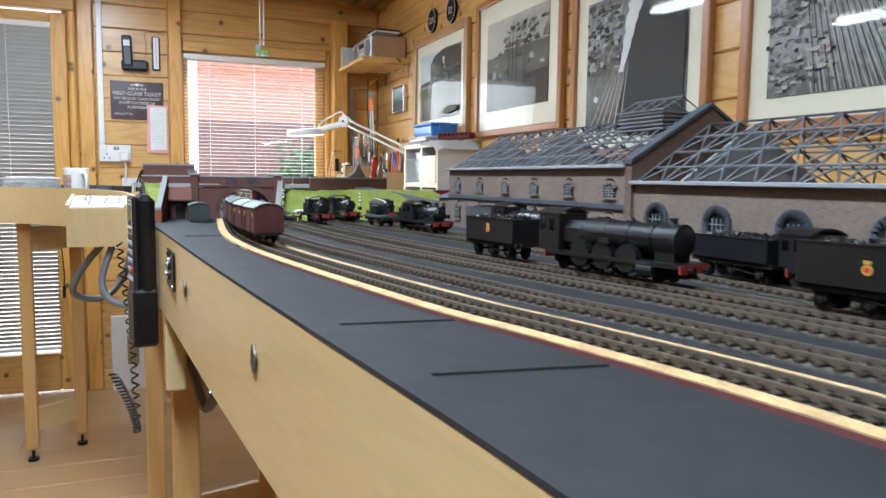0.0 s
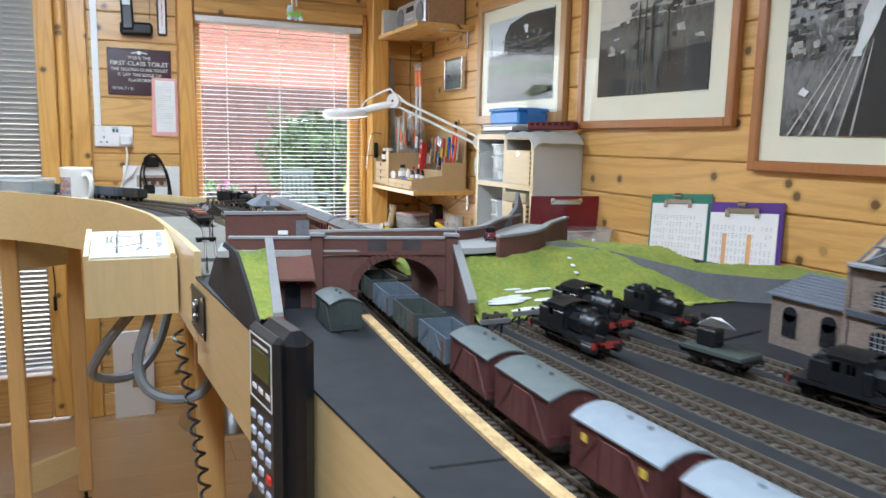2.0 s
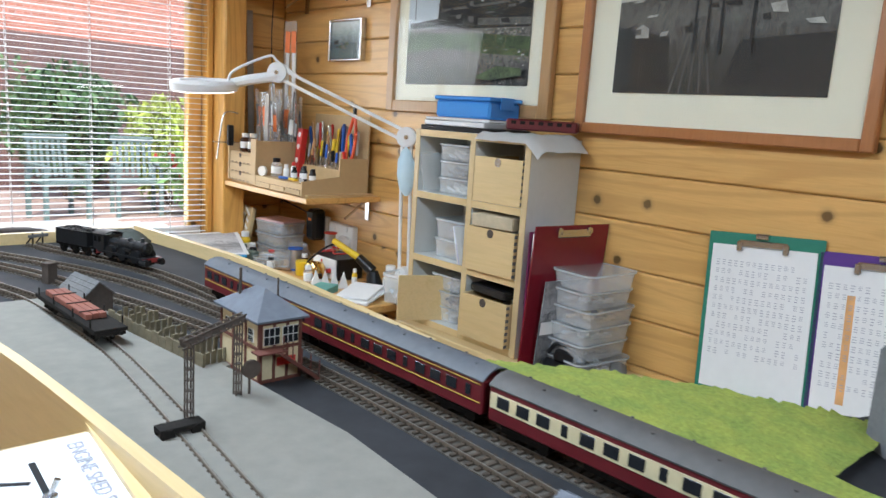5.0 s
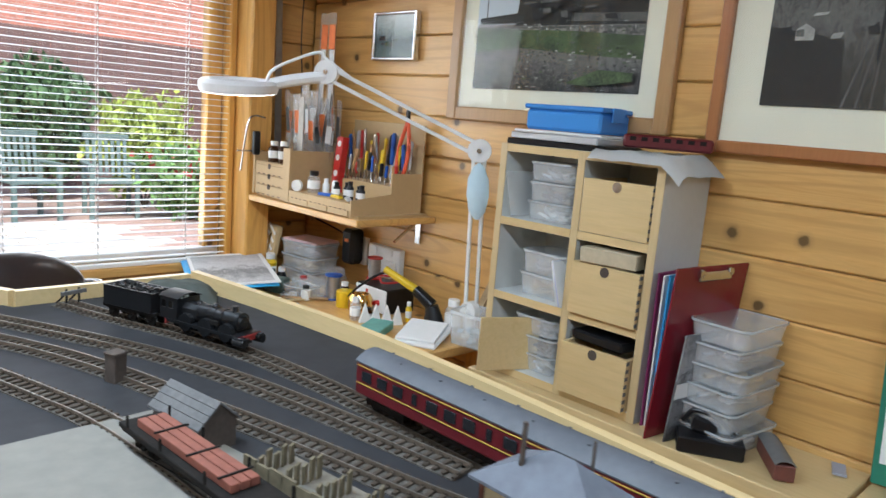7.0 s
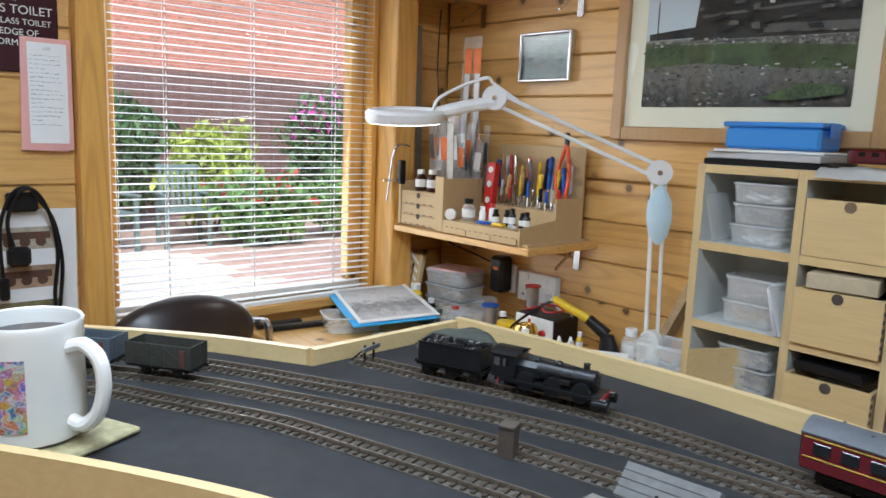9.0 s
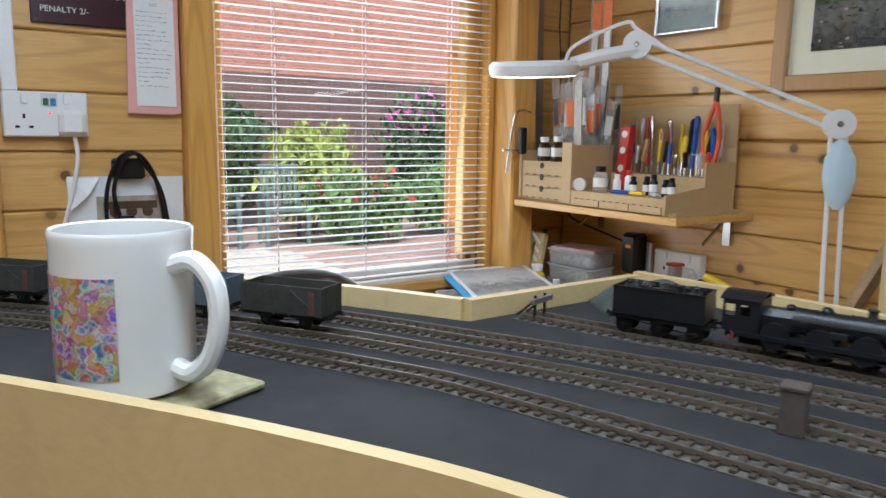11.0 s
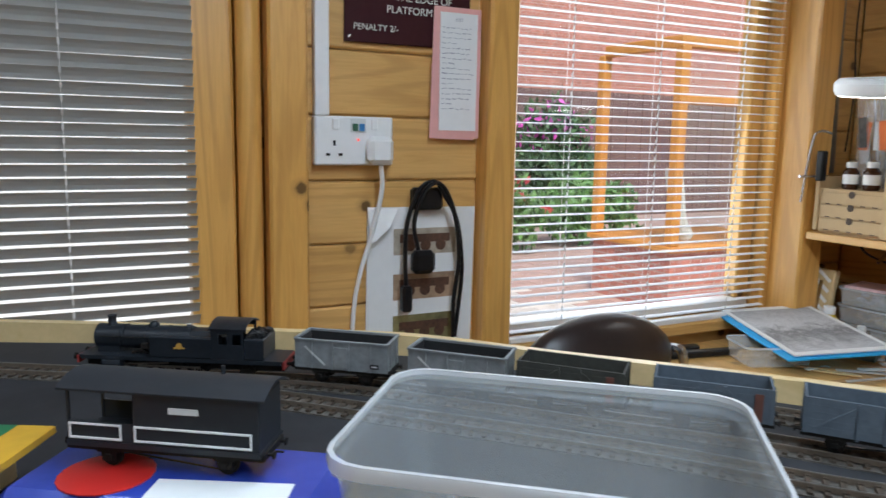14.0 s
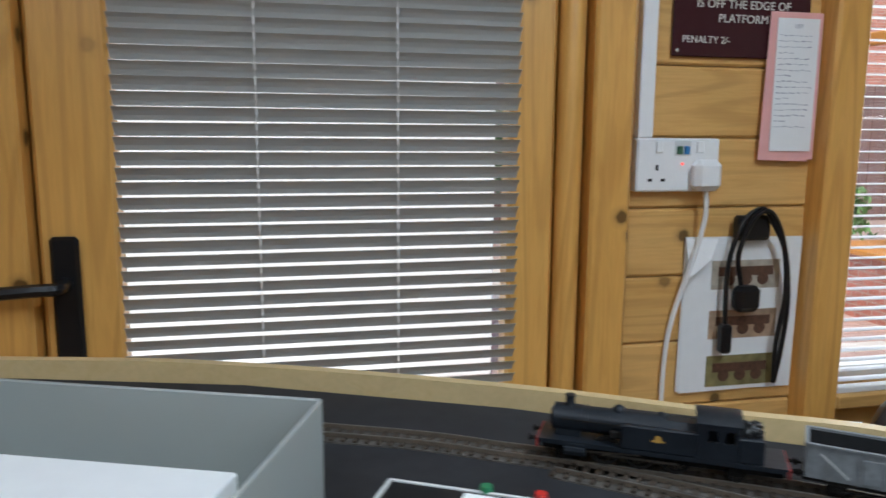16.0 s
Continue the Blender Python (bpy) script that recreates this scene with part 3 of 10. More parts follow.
ribbon(bm, EDGE[:i_up + 1], (-0.009, -0.0005), Z - 0.125, Z - 0.0016)
part("front_board", bm, birch, fas)
bm = bmesh.new()
ribbon(bm, EDGE[i_up:], (-0.010, -0.0005), 0.92, 1.052)
part("raised_board", bm, birch, fas)
bm = bmesh.new()
ribbon(bm, EDGE[:i_up + 1], (-0.0092, 0.010), Z - 0.0014, Z + 0.0012)
solid("edge_strip", bm, slate, "dark grey card edging along the front of the baseboard", "strip", kind="structure")
lipb = thing("lip_board", "low birch plywood lip along the back of the model railway", "lip", (0, 0, 0))
bm = bmesh.new()
LIPS = smooth_line(LIP[:10], 0.02)
ribbon(bm, LIPS, (-0.011, 0.0), 0.93, 1.034)
part("curved_lip", bm, birch, lipb)
bm = bmesh.new()
ribbon(bm, [(0.368, 3.283), (0.595, 3.289)], (-0.011, 0.0), 0.93, 1.034)
part("end_lip", bm, birch, lipb)
bm = bmesh.new()
ribbon(bm, smooth_line([(0.600, 3.300), (0.618, 3.15), (0.636, 2.95), (0.634, 2.75), (0.618, 2.46)], 0.02), (-0.011, 0.0), 0.93, 1.036)
part("side_lip", bm, birch, lipb)

# legs under the boards
def trestle(label, feet, top, rail_z):
    t = thing("trestle", label, "trestle", (0, 0, 0), "trestles under the layout")
    for x, y in feet:
        leg = boxpart("leg", (x, y, (top + 0.03) / 2 + 0.015), (0.044, 0.044, top - 0.045), legwood, t, 0.003)
        bm = bmesh.new()
        cyl(bm, (x, y, 0.0), (x, y, 0.012), 0.02, seg=14)
        cyl(bm, (x, y, 0.012), (x, y, 0.04), 0.006, seg=8)
        part("foot", bm, black_p, leg, "black adjustable foot")
    (x0, y0), (x1, y1) = feet[0], feet[-1]
    L = math.hypot(x1 - x0, y1 - y0)
    a = math.degrees(math.atan2(y1 - y0, x1 - x0))
    for zz in (rail_z, top - 0.07):
        boxpart("rail", ((x0 + x1) / 2 , (y0 + y1) / 2, zz), (L + 0.04, 0.018, 0.09), birch, t, 0.002, (0, 0, a))
    return t


trestle("softwood trestle leg pair with low cross rail and black feet", [(-0.125, 3.43), (0.035, 3.56)], 0.925, 0.16)
trestle("softwood trestle leg pair with low cross rail and black feet", [(-0.55, 3.70), (-0.45, 3.98)], 0.925, 0.16)
trestle("softwood trestle leg pair under the yard boards", [(0.312, 2.29), (0.60, 2.36)], 0.90, 0.2)
trestle("softwood trestle leg pair under the front boards", [(0.358, 1.60), (0.95, 1.66)], 0.90, 0.2)
trestle("softwood trestle leg pair under the front boards", [(0.455, 0.78), (1.0, 0.8)], 0.88, 0.2)
for nm, (x, y) in (("joint block", (0.352, 1.545)),):
    bm = bmesh.new()
    box(bm, (x - 0.01, y, 0.83), (0.03, 0.10, 0.13), bev=0.003)
    solid("leg_bracket", bm, birch_z, "plywood pocket that takes a trestle leg", "bracket")

# ---- track ----
T1 = [(0.585, -0.45), (0.575, 0.13), (0.552, 0.465), (0.522, 0.635), (0.494, 0.757), (0.450, 1.05), (0.433, 1.24), (0.433, 1.43), (0.456, 1.773), (0.480, 2.0), (0.492, 2.2), (0.496, 2.4), (0.487, 2.56), (0.463, 2.67), (0.437, 2.789), (0.406, 2.908), (0.382, 3.0), (0.352, 3.083), (0.317, 3.155), (0.282, 3.22), (0.249, 3.281), (0.202, 3.352), (0.114, 3.463), (0.058, 3.518), (-0.005, 3.585), (-0.10, 3.675), (-0.20, 3.738), (-0.303, 3.795), (-0.41, 3.85), (-0.75, 3.975), (-1.4, 4.11)]
T1B = [(0.645, -0.45), (0.632, 0.13), (0.611, 0.467), (0.584, 0.637), (0.556, 0.757), (0.509, 1.05), (0.485, 1.24), (0.479, 1.435), (0.500, 1.773), (0.520, 1.92), (0.537, 2.04)]
COACH = [(0.548, 1.96), (0.545, 2.05), (0.541, 2.28), (0.537, 2.54), (0.534, 2.75), (0.530, 2.87), (0.516, 2.98), (0.487, 3.08), (0.449, 3.18), (0.418, 3.275)]
YARD = [(0.303, 2.085), (0.318, 2.265), (0.335, 2.45), (0.347, 2.64), (0.343, 2.78), (0.332, 2.893), (0.312, 2.97), (0.288, 3.05), (0.255, 3.15), (0.221, 3.215), (0.187, 3.275), (0.152, 3.339), (0.103, 3.392), (0.032, 3.477), (-0.07, 3.580), (-0.19, 3.695), (-0.29, 3.775)]
T1C = [(0.515, 2.66), (0.494, 2.80), (0.470, 2.92), (0.442, 3.011), (0.412, 3.082), (0.376, 3.153), (0.340, 3.22), (0.274, 3.342), (0.188, 3.465), (0.09, 3.572), (-0.01, 3.652), (-0.10, 3.692)]
T2 = [(0.70, 0.13), (0.678, 0.475), (0.642, 0.715), (0.594, 0.955), (0.556, 1.195), (0.537, 1.435), (0.527, 1.665)]
T3 = [(0.768, 0.04), (0.737, 0.43), (0.707, 0.60), (0.676, 0.775), (0.641, 0.955), (0.603, 1.245), (0.585, 1.485), (0.577, 1.685)]
T4 = [(0.749, 0.43), (0.752, 0.765), (0.732, 0.985), (0.695, 1.297), (0.657, 1.51), (0.631, 1.695)]
T5 = [(0.752, 1.005), (0.742, 1.248), (0.722, 1.49), (0.711, 1.685)]


def track(label, pts, near=0.0):
    line = smooth_line(pts, 0.0095)
    t = thing("track", label, "track", (0, 0, 0), "model railway tracks")
    bm = bmesh.new()
    ribbon(bm, line[::2], (-0.0165, 0.0165), Z, Z + 0.0012)
    part("ballast", bm, ballast, t)
    for d in (-0.0085, 0.0085):
        bm = bmesh.new()
        ribbon(bm, line[::2], (d - 0.0008, d + 0.0008), Z + 0.0022, Z + 0.0053)
        part("rail", bm, rail_m, t, "rusty nickel rail")
        bm = bmesh.new()
        ribbon(bm, line[::2], (d - 0.0005, d + 0.0005), Z + 0.0053, Z + 0.0058)
        part("rail_head", bm, railtop_m, t)
    bm = bmesh.new()
    box(bm, (0, 0, 0), (0.0034, 0.031, 0.0024))
    box(bm, (0, -0.0085, 0.0016), (0.003, 0.004, 0.0014))
    box(bm, (0, 0.0085, 0.0016), (0.003, 0.004, 0.0014))
    me = mesh_of("sleeper", bm, sleeper_m)
    for i in range(0, len(line) - 1):
        if i >= 290:
            break
        (x0, y0), (x1, y1) = line[i], line[i + 1]
        ob = new("sleeper", me)
        ob.parent = t
        ob.matrix_basis = pose(x0, y0, Z + 0.0018, 0, 0, math.degrees(math.atan2(y1 - y0, x1 - x0)) + random.uniform(-2, 2))
    if len(line) > 291:
        bm = bmesh.new()
        for i in range(290, len(line) - 1):
            (x0, y0), (x1, y1) = line[i], line[i + 1]
            box(bm, (x0, y0, Z + 0.0018), (0.0034, 0.031, 0.0024), (0, 0, math.degrees(math.atan2(y1 - y0, x1 - x0))))
        tagged(part("sleeper_bed", bm, sleeper_m, t), kind="stuff")
    return line


L1 = track("weathered single track on brown sleepers, round the curve", T1[1:])
L1B = track("weathered single track on brown sleepers, second of the main line", T1B[1:])
LC = track("weathered track with a buffer stop beside the plywood lip", COACH)
LY = track("weathered yard track running into the concrete yard", YARD)
track("weathered single track on brown sleepers, beside the lip", T1C)
L2 = track("weathered siding track on brown sleepers in the engine yard", T2)
L3 = track("weathered siding track on brown sleepers in the engine yard", T3)
L4 = track("weathered siding track on brown sleepers in the engine yard", T4)
L5 = track("weathered siding track on brown sleepers in the engine yard", T5)
bm = bmesh.new()
ribbon(bm, smooth_line(T1[1:9], 0.03), (-0.0275, -0.0170), Z, Z + 0.003)
ribbon(bm, smooth_line(T1[1:8], 0.03), (0.0175, 0.0265), Z, Z + 0.002)
ribbon(bm, smooth_line(T1B[1:7], 0.03), (0.0175, 0.023), Z, Z + 0.002)
solid("cork_underlay", bm, cork, "bare tan cork strip showing beside the track", "underlay", kind="structure")
bm = bmesh.new()
ribbon(bm, smooth_line(T1[1:7], 0.03), (-0.0286, -0.0279), Z, Z + 0.0025)
solid("red_line", bm, paint("red_pencil", (0.16, 0.05, 0.045), 0.7), "thin red marker line beside the cork", "line", kind="structure")
bm = bmesh.new()
yard_pts = [p for p in offset_line(EDGE, 0.0015)[i_up:] if p[1] < 2.90]
yline = [(0.374, 2.893), (0.405, 2.70), (0.425, 2.52), (0.435, 2.35), (0.42, 2.15), (0.37, 2.075)]
prism(bm, yard_pts + yline, Z, Z + 0.0035)
solid("yard_surface", bm, yard, "pale weathered concrete yard surface with inset track", "yard", kind="structure")


# ---- placing on the track ----
RT = Z + 0.0058


def on_line(line, at_xy, forward=True, shift=0.0):
    """A pose on a track nearest to a plan point; x looks along the track."""
    i = min(range(len(line)), key=lambda k: (line[k][0] - at_xy[0]) ** 2 + (line[k][1] - at_xy[1]) ** 2)
    i = min(max(i + round(shift / 0.0095), 2), len(line) - 3)
    (x0, y0), (x1, y1) = line[i - 2], line[i + 2]
    a = math.degrees(math.atan2(y1 - y0, x1 - x0)) + (0 if forward else 180)
    return pose(line[i][0], line[i][1], RT, 0, 0, a)


def wheelset(parent, x, r=0.0062, mat=None):
    bm = bmesh.new()
    for s in (-1, 1):
        cyl(bm, (x, s * 0.0072, r), (x, s * 0.0092, r), r, seg=14)
        cyl(bm, (x, s * 0.0092, r), (x, s * 0.0097, r), r * 0.75, r * 0.7, seg=12)
    cyl(bm, (x, -0.0072, r), (x, 0.0072, r), 0.001, seg=6)
    part("wheelset", bm, mat or undr, parent)


def underframe(parent, L, W, z, wheels, r=0.0062):
    for s in (-1, 1):
        bm = bmesh.new()
        box(bm, (0, s * (W / 2 - 0.003), z - 0.0015), (L, 0.0015, 0.0032))
        for wx in wheels:
            box(bm, (wx, s * 0.0118, z - 0.0055), (0.007, 0.0012, 0.008), taper=(1.3, 1))
            box(bm, (wx, s * 0.0125, r), (0.0034, 0.0022, 0.0034), bev=0.0004)
            box(bm, (wx, s * 0.0125, z - 0.004), (0.012, 0.0012, 0.0012))
        box(bm, (0, s * 0.0125, z - 0.006), (wheels[-1] - wheels[0], 0.0007, 0.0008), (0, 6, 0))
        part("solebar", bm, undr, parent)
    for e in (-1, 1):
        bm = bmesh.new()
        box(bm, (e * (L / 2 + 0.0006), 0, z - 0.0012), (0.0014, W * 0.86, 0.0036))
        for s in (-1, 1):
            cyl(bm, (e * (L / 2), s * 0.0088, z - 0.001), (e * (L / 2 + 0.0042), s * 0.0088, z - 0.001), 0.0009, seg=8)
            cyl(bm, (e * (L / 2 + 0.0042), s * 0.0088, z - 0.001), (e * (L / 2 + 0.005), s * 0.0088, z - 0.001), 0.0021, seg=10)
        box(bm, (e * (L / 2 + 0.0035), 0, z - 0.003), (0.006, 0.0012, 0.0008))
        part("buffer_beam", bm, undr, parent)
    for wx in wheels:
        wheelset(parent, wx, r)


undr = paint("underframe_grime", (0.015, 0.0125, 0.0105), 0.8, spread=0.4, scale=300, spec=0.15)
GROUP_W = "wagons of the goods train"


def open_wagon(label, at, colour, mineral=False, L=0.069, H=0.0215):
    w = thing("open_wagon", label, "wagon", at, GROUP_W)
    W, z = 0.0315, 0.0135
    inside = paint("wagon_inside_dark", (0.012, 0.011, 0.011), 0.9, spread=0.4, scale=200) if mineral else colour
    underframe(w, L, W, z, (-0.0185, 0.0185))
    bm = bmesh.new()
    box(bm, (0, 0, z + 0.0008), (L - 0.003, W - 0.003, 0.0012))
    part("wagon_floor", bm, inside, w)
    for s in (-1, 1):
        bm = bmesh.new()
        box(bm, (0, s * (W / 2 - 0.0007), z + H / 2), (L, 0.0013, H))
        if mineral:
            for x in (-0.024, -0.0065, 0.0065, 0.024):
                box(bm, (x, s * (W / 2 + 0.0004), z + H / 2), (0.0014, 0.0012, H))
            box(bm, (0, s * (W / 2 + 0.0003), z + H * 0.42), (0.011, 0.0011, H * 0.7), bev=0.0003)
            box(bm, (0, s * (W / 2 + 0.0002), z + H - 0.0006), (L, 0.0022, 0.0014))
        else:
            for x in (-0.0075, 0.0075):
                box(bm, (x, s * (W / 2 + 0.0004), z + H / 2 - 0.001), (0.0016, 0.001, H))
            for sx in (-1, 1):
                box(bm, (sx * 0.02, s * (W / 2 + 0.0002), z + H / 2), (0.028, 0.0007, 0.0011), (0, sx * 36, 0))
                box(bm, (sx * (L / 2 - 0.001), s * (W / 2 + 0.0002), z + H / 2), (0.003, 0.0007, H))
            for k in range(1, 5):
                box(bm, (0, s * (W / 2), z + k * H / 5), (L - 0.002, 0.0003, 0.0004))
        side = part("side", bm, colour, w)
        if not mineral:
            bm = bmesh.new()
            box(bm, (-0.0285 * s, s * (W / 2 + 0.0006), z + H * 0.45), (0.0055, 0.0006, H * 0.8), bev=0.0002)
            part("rust_patch", bm, paint("rust_brown", (0.12, 0.042, 0.028), 0.85, spread=0.4, scale=300), side, "rust-brown repair plate")
        else:
            bm = bmesh.new()
            box(bm, (0.021, s * (W / 2 + 0.0011), z + H * 0.45), (0.022, 0.0003, 0.0014), (0, -40 * s, 0))
            part("stripe", bm, paint("faded_white", (0.5, 0.5, 0.48), 0.8), side, "faded white diagonal stripe")
            bm = bmesh.new()
            box(bm, (-0.024 * s - 0.004 * s, s * (W / 2 + 0.0013), z + H * 0.22), (0.007, 0.0003, 0.0036))
            part("number_panel", bm, black_p, side, "small black panel with a white bar")
            bm = bmesh.new()
            box(bm, (-0.028 * s, s * (W / 2 + 0.0015), z + H * 0.22), (0.005, 0.0002, 0.0007))
            part("number_bar", bm, paper, side)
    for e in (-1, 1):
        bm = bmesh.new()
        box(bm, (e * (L / 2 - 0.0007), 0, z + H / 2), (0.0013, W - 0.002, H))
        for y in (-0.008, 0.008):
            box(bm, (e * (L / 2 + 0.0003), y, z + H / 2), (0.001, 0.0016, H))
        if mineral:
            box(bm, (e * (L / 2 + 0.0001), 0, z + H - 0.0006), (0.002, W, 0.0014))
        part("end", bm, colour, w)
    if mineral:
        bm = bmesh.new()
        box(bm, (0, 0, z + 0.003), (L - 0.0035, W - 0.0035, 0.003))
        for s in (-1, 1):
            box(bm, (0, s * (W / 2 - 0.0016), z + H / 2), (L - 0.004, 0.0005, H - 0.003))
            box(bm, (s * (L / 2 - 0.0017), 0, z + H / 2), (0.0005, W - 0.004, H - 0.003))
        part("inside", bm, inside, w)
    return w


def arc_roof(bm, L, W, z, rise, thick=0.0012, n=8):
    pts = []
    for k in range(n + 1):
        y = -W / 2 + W * k / n
        pts.append((y, z + rise * (1 - (2 * y / W) ** 2)))
    out = [(-L / 2, y, h) for y, h in pts] + [(-L / 2, y, h + thick) for y, h in pts[::-1]]
    slab(bm, out, (0, 0, 0), (L, 0, 0))


def goods_van(label, at, body, roofm, L=0.071, marks=True, name="goods_van"):
    v = thing(name, label, "van", at, GROUP_W)
    W, z, H = 0.033, 0.0135, 0.028
    underframe(v, L, W, z, (-0.0195, 0.0195))
    bm = bmesh.new()
    out = [(-L / 2, -W / 2, z), (-L / 2, W / 2, z), (-L / 2, W / 2, z + H)] + [(-L / 2, -W / 2 + W * (1 - k / 6), z + H + 0.005 * (1 - (2 * (1 - k / 6) - 1) ** 2)) for k in range(1, 6)] + [(-L / 2, -W / 2, z + H)]
    slab(bm, out, (0, 0, 0), (L, 0, 0))
    for k in range(1, 16):
        for s in (-1, 1):
            box(bm, (-L / 2 + k * L / 16, s * W / 2, z + H / 2), (0.0003, 0.0005, H - 0.001))
    part("body", bm, body, v)
    for s in (-1, 1):
        bm = bmesh.new()
        box(bm, (0, s * (W / 2 + 0.0005), z + H / 2 - 0.001), (0.019, 0.0011, H - 0.004), bev=0.0003)
        box(bm, (0, s * (W / 2 + 0.0011), z + H / 2), (0.0008, 0.0006, H - 0.005))
        d = part("door", bm, body, v)
        bm = bmesh.new()
        for sx in (-1, 1):
            box(bm, (sx * 0.022, s * (W / 2 + 0.0005), z + H / 2), (0.031, 0.0009, 0.0014), (0, sx * 50, 0))
            box(bm, (sx * (L / 2 - 0.0012), s * (W / 2 + 0.0005), z + H / 2), (0.0022, 0.0009, H))
            box(bm, (sx * 0.0112, s * (W / 2 + 0.0005), z + H / 2), (0.0014, 0.0009, H))
        part("bracing", bm, body, v)
        if marks:
            bm = bmesh.new()
            for sx in (-0.024, 0.024):
                box(bm, (sx, s * (W / 2 + 0.0008), z + H * 0.74), (0.005, 0.0004, 0.0045))
            part("lettering", bm, paint("faded_yellow", (0.55, 0.38, 0.05), 0.7), v, "faded yellow mark")
    for e in (-1, 1):
        bm = bmesh.new()
        for y in (-0.0075, 0.0075):
            box(bm, (e * (L / 2 + 0.0005), y, z + H / 2), (0.0012, 0.0016, H))
        box(bm, (e * (L / 2 + 0.0003), 0, z + 0.006), (0.0008, W, 0.0012))
        part("end_stanchion", bm, body, v)
    bm = bmesh.new()
    arc_roof(bm, L + 0.003, W + 0.0025, z + H, 0.0058)
    for x in (-0.02, 0.02):
        cyl(bm, (x * 0.4, 0, z + H + 0.006), (x * 0.4, 0, z + H + 0.009), 0.0016, seg=8)
    part("roof", bm, roofm, v, smooth=True)
    return v


def wheel(parent, x, r, spokes=True, mat=None):
    for s in (-1, 1):
        bm = bmesh.new()
        seg = 18
        yo, yi = s * 0.0095, s * 0.0072
        for k in range(seg):
            a0, a1 = k * math.tau / seg, (k + 1) * math.tau / seg
            q = []
            for rr in (r, r * 0.8):
                for y in (yi, yo):
                    q.append([bm.verts.new((x + rr * math.cos(a), y, r + rr * math.sin(a))) for a in (a0, a1)])
            (oi, oo, ii, io) = q
            bm.faces.new((oi[0], oi[1], oo[1], oo[0]))
            bm.faces.new((oo[0], oo[1], io[1], io[0]))
            bm.faces.new((ii[0], ii[1], oi[1], oi[0]))
            bm.faces.new((io[0], io[1], ii[1], ii[0]))
        for k in range(8):
            a = k * math.tau / 16
            box(bm, (x, (yi + yo) / 2, r), (r * 1.62, 0.0008, 0.0008), (0, math.degrees(a), 0))
        cyl(bm, (x, yi, r), (x, yo, r), r * 0.22, seg=8)
        part("wheel", bm, mat or locoblk, parent)


def locomotive(label, at, L, drivers, rd, small, boiler_r, boiler_z, tank=False, mat=None, crest=False, tender=False, side_tanks=True, chimney=0.006, domes=2, buffers=True, cabroof=True, group="model locomotives"):
    """A steam locomotive; x is its front. drivers and small are axle places."""
    mat = mat or locoblk
    lo = thing("steam_locomotive", label, "locomotive", at, group)
    h = L / 2
    bm = bmesh.new()
    box(bm, (0, 0, 0.0105), (L - 0.006, 0.0125, 0.009))
    for x in small:
        box(bm, (x, 0, 0.006), (0.012, 0.016, 0.005), bev=0.0006)
    part("frames", bm, undr, lo)
    bm = bmesh.new()
    box(bm, (0, 0, 0.0165), (L - 0.003, 0.034, 0.0013))
    for s in (-1, 1):
        box(bm, (0.0, s * 0.0166, 0.0152), (L - 0.006, 0.0009, 0.0028))
    part("running_plate", bm, mat, lo)
    for x in drivers:
        wheel(lo, x, rd, mat=undr)
    for x in small:
        wheel(lo, x, 0.006, mat=undr)
    for s in (-1, 1):
        bm = bmesh.new()
        box(bm, ((drivers[0] + drivers[-1]) / 2, s * 0.0108, rd * 0.75), (abs(drivers[-1] - drivers[0]) + 0.004, 0.0008, 0.0016))
        fx = max(drivers) + 0.02
        box(bm, ((fx + drivers[len(drivers) // 2]) / 2, s * 0.0116, rd * 0.95), (abs(fx - drivers[len(drivers) // 2]), 0.0008, 0.0013), (0, 3, 0))
        part("coupling_rod", bm, paint("dull_rod_steel", (0.18, 0.15, 0.12), 0.4, 0.7, spread=0.3, scale=300), lo)
        bm = bmesh.new()
        cyl(bm, (fx - 0.007, s * 0.0138, 0.0105), (fx + 0.008, s * 0.0138, 0.0105), 0.0048, seg=12)
        box(bm, (fx, s * 0.0138, 0.0145), (0.014, 0.007, 0.004), bev=0.0008)
        part("cylinder", bm, mat, lo)
    # boiler, smokebox, firebox
    fb = -h + (0.062 if tank else 0.022)
    front = h - 0.010
    bm = bmesh.new()
    cyl(bm, (fb + 0.018, 0, boiler_z), (front - 0.022, 0, boiler_z), boiler_r * 1.03, boiler_r * 0.96, seg=24)
    for k in range(4):
        x = fb + 0.02 + (front - fb - 0.045) * k / 3
        cyl(bm, (x, 0, boiler_z), (x + 0.0012, 0, boiler_z), boiler_r * 1.05, seg=24)
    part("boiler", bm, mat, lo, smooth=True)
    bm = bmesh.new()
    cyl(bm, (front - 0.022, 0, boiler_z), (front - 0.001, 0, boiler_z), boiler_r * 1.02, seg=24)
    cyl(bm, (front - 0.001, 0, boiler_z), (front + 0.0012, 0, boiler_z), boiler_r * 0.86, boiler_r * 0.6, seg=20)
    box(bm, (front - 0.012, 0, boiler_z - boiler_r), (0.018, boiler_r * 1.5, boiler_r * 0.9))
    box(bm, (front + 0.002, 0, boiler_z), (0.0008, 0.007, 0.0008))
    part("smokebox", bm, mat, lo, smooth=True)
    bm = bmesh.new()
    box(bm, (fb + 0.008, 0, boiler_z - 0.002), (0.032, boiler_r * 2.0, boiler_r * 1.95), bev=boiler_r * 0.5)
    part("firebox", bm, mat, lo, smooth=True)
    bm = bmesh.new()
    cz = boiler_z + boiler_r
    lathe(bm, [(0.0046, -0.001), (0.0034, 0.0018), (0.0031, chimney - 0.001), (0.0038, chimney), (0.0036, chimney + 0.0007), (0.0024, chimney + 0.0007)], (front - 0.012, 0, cz - 0.0006), 14)
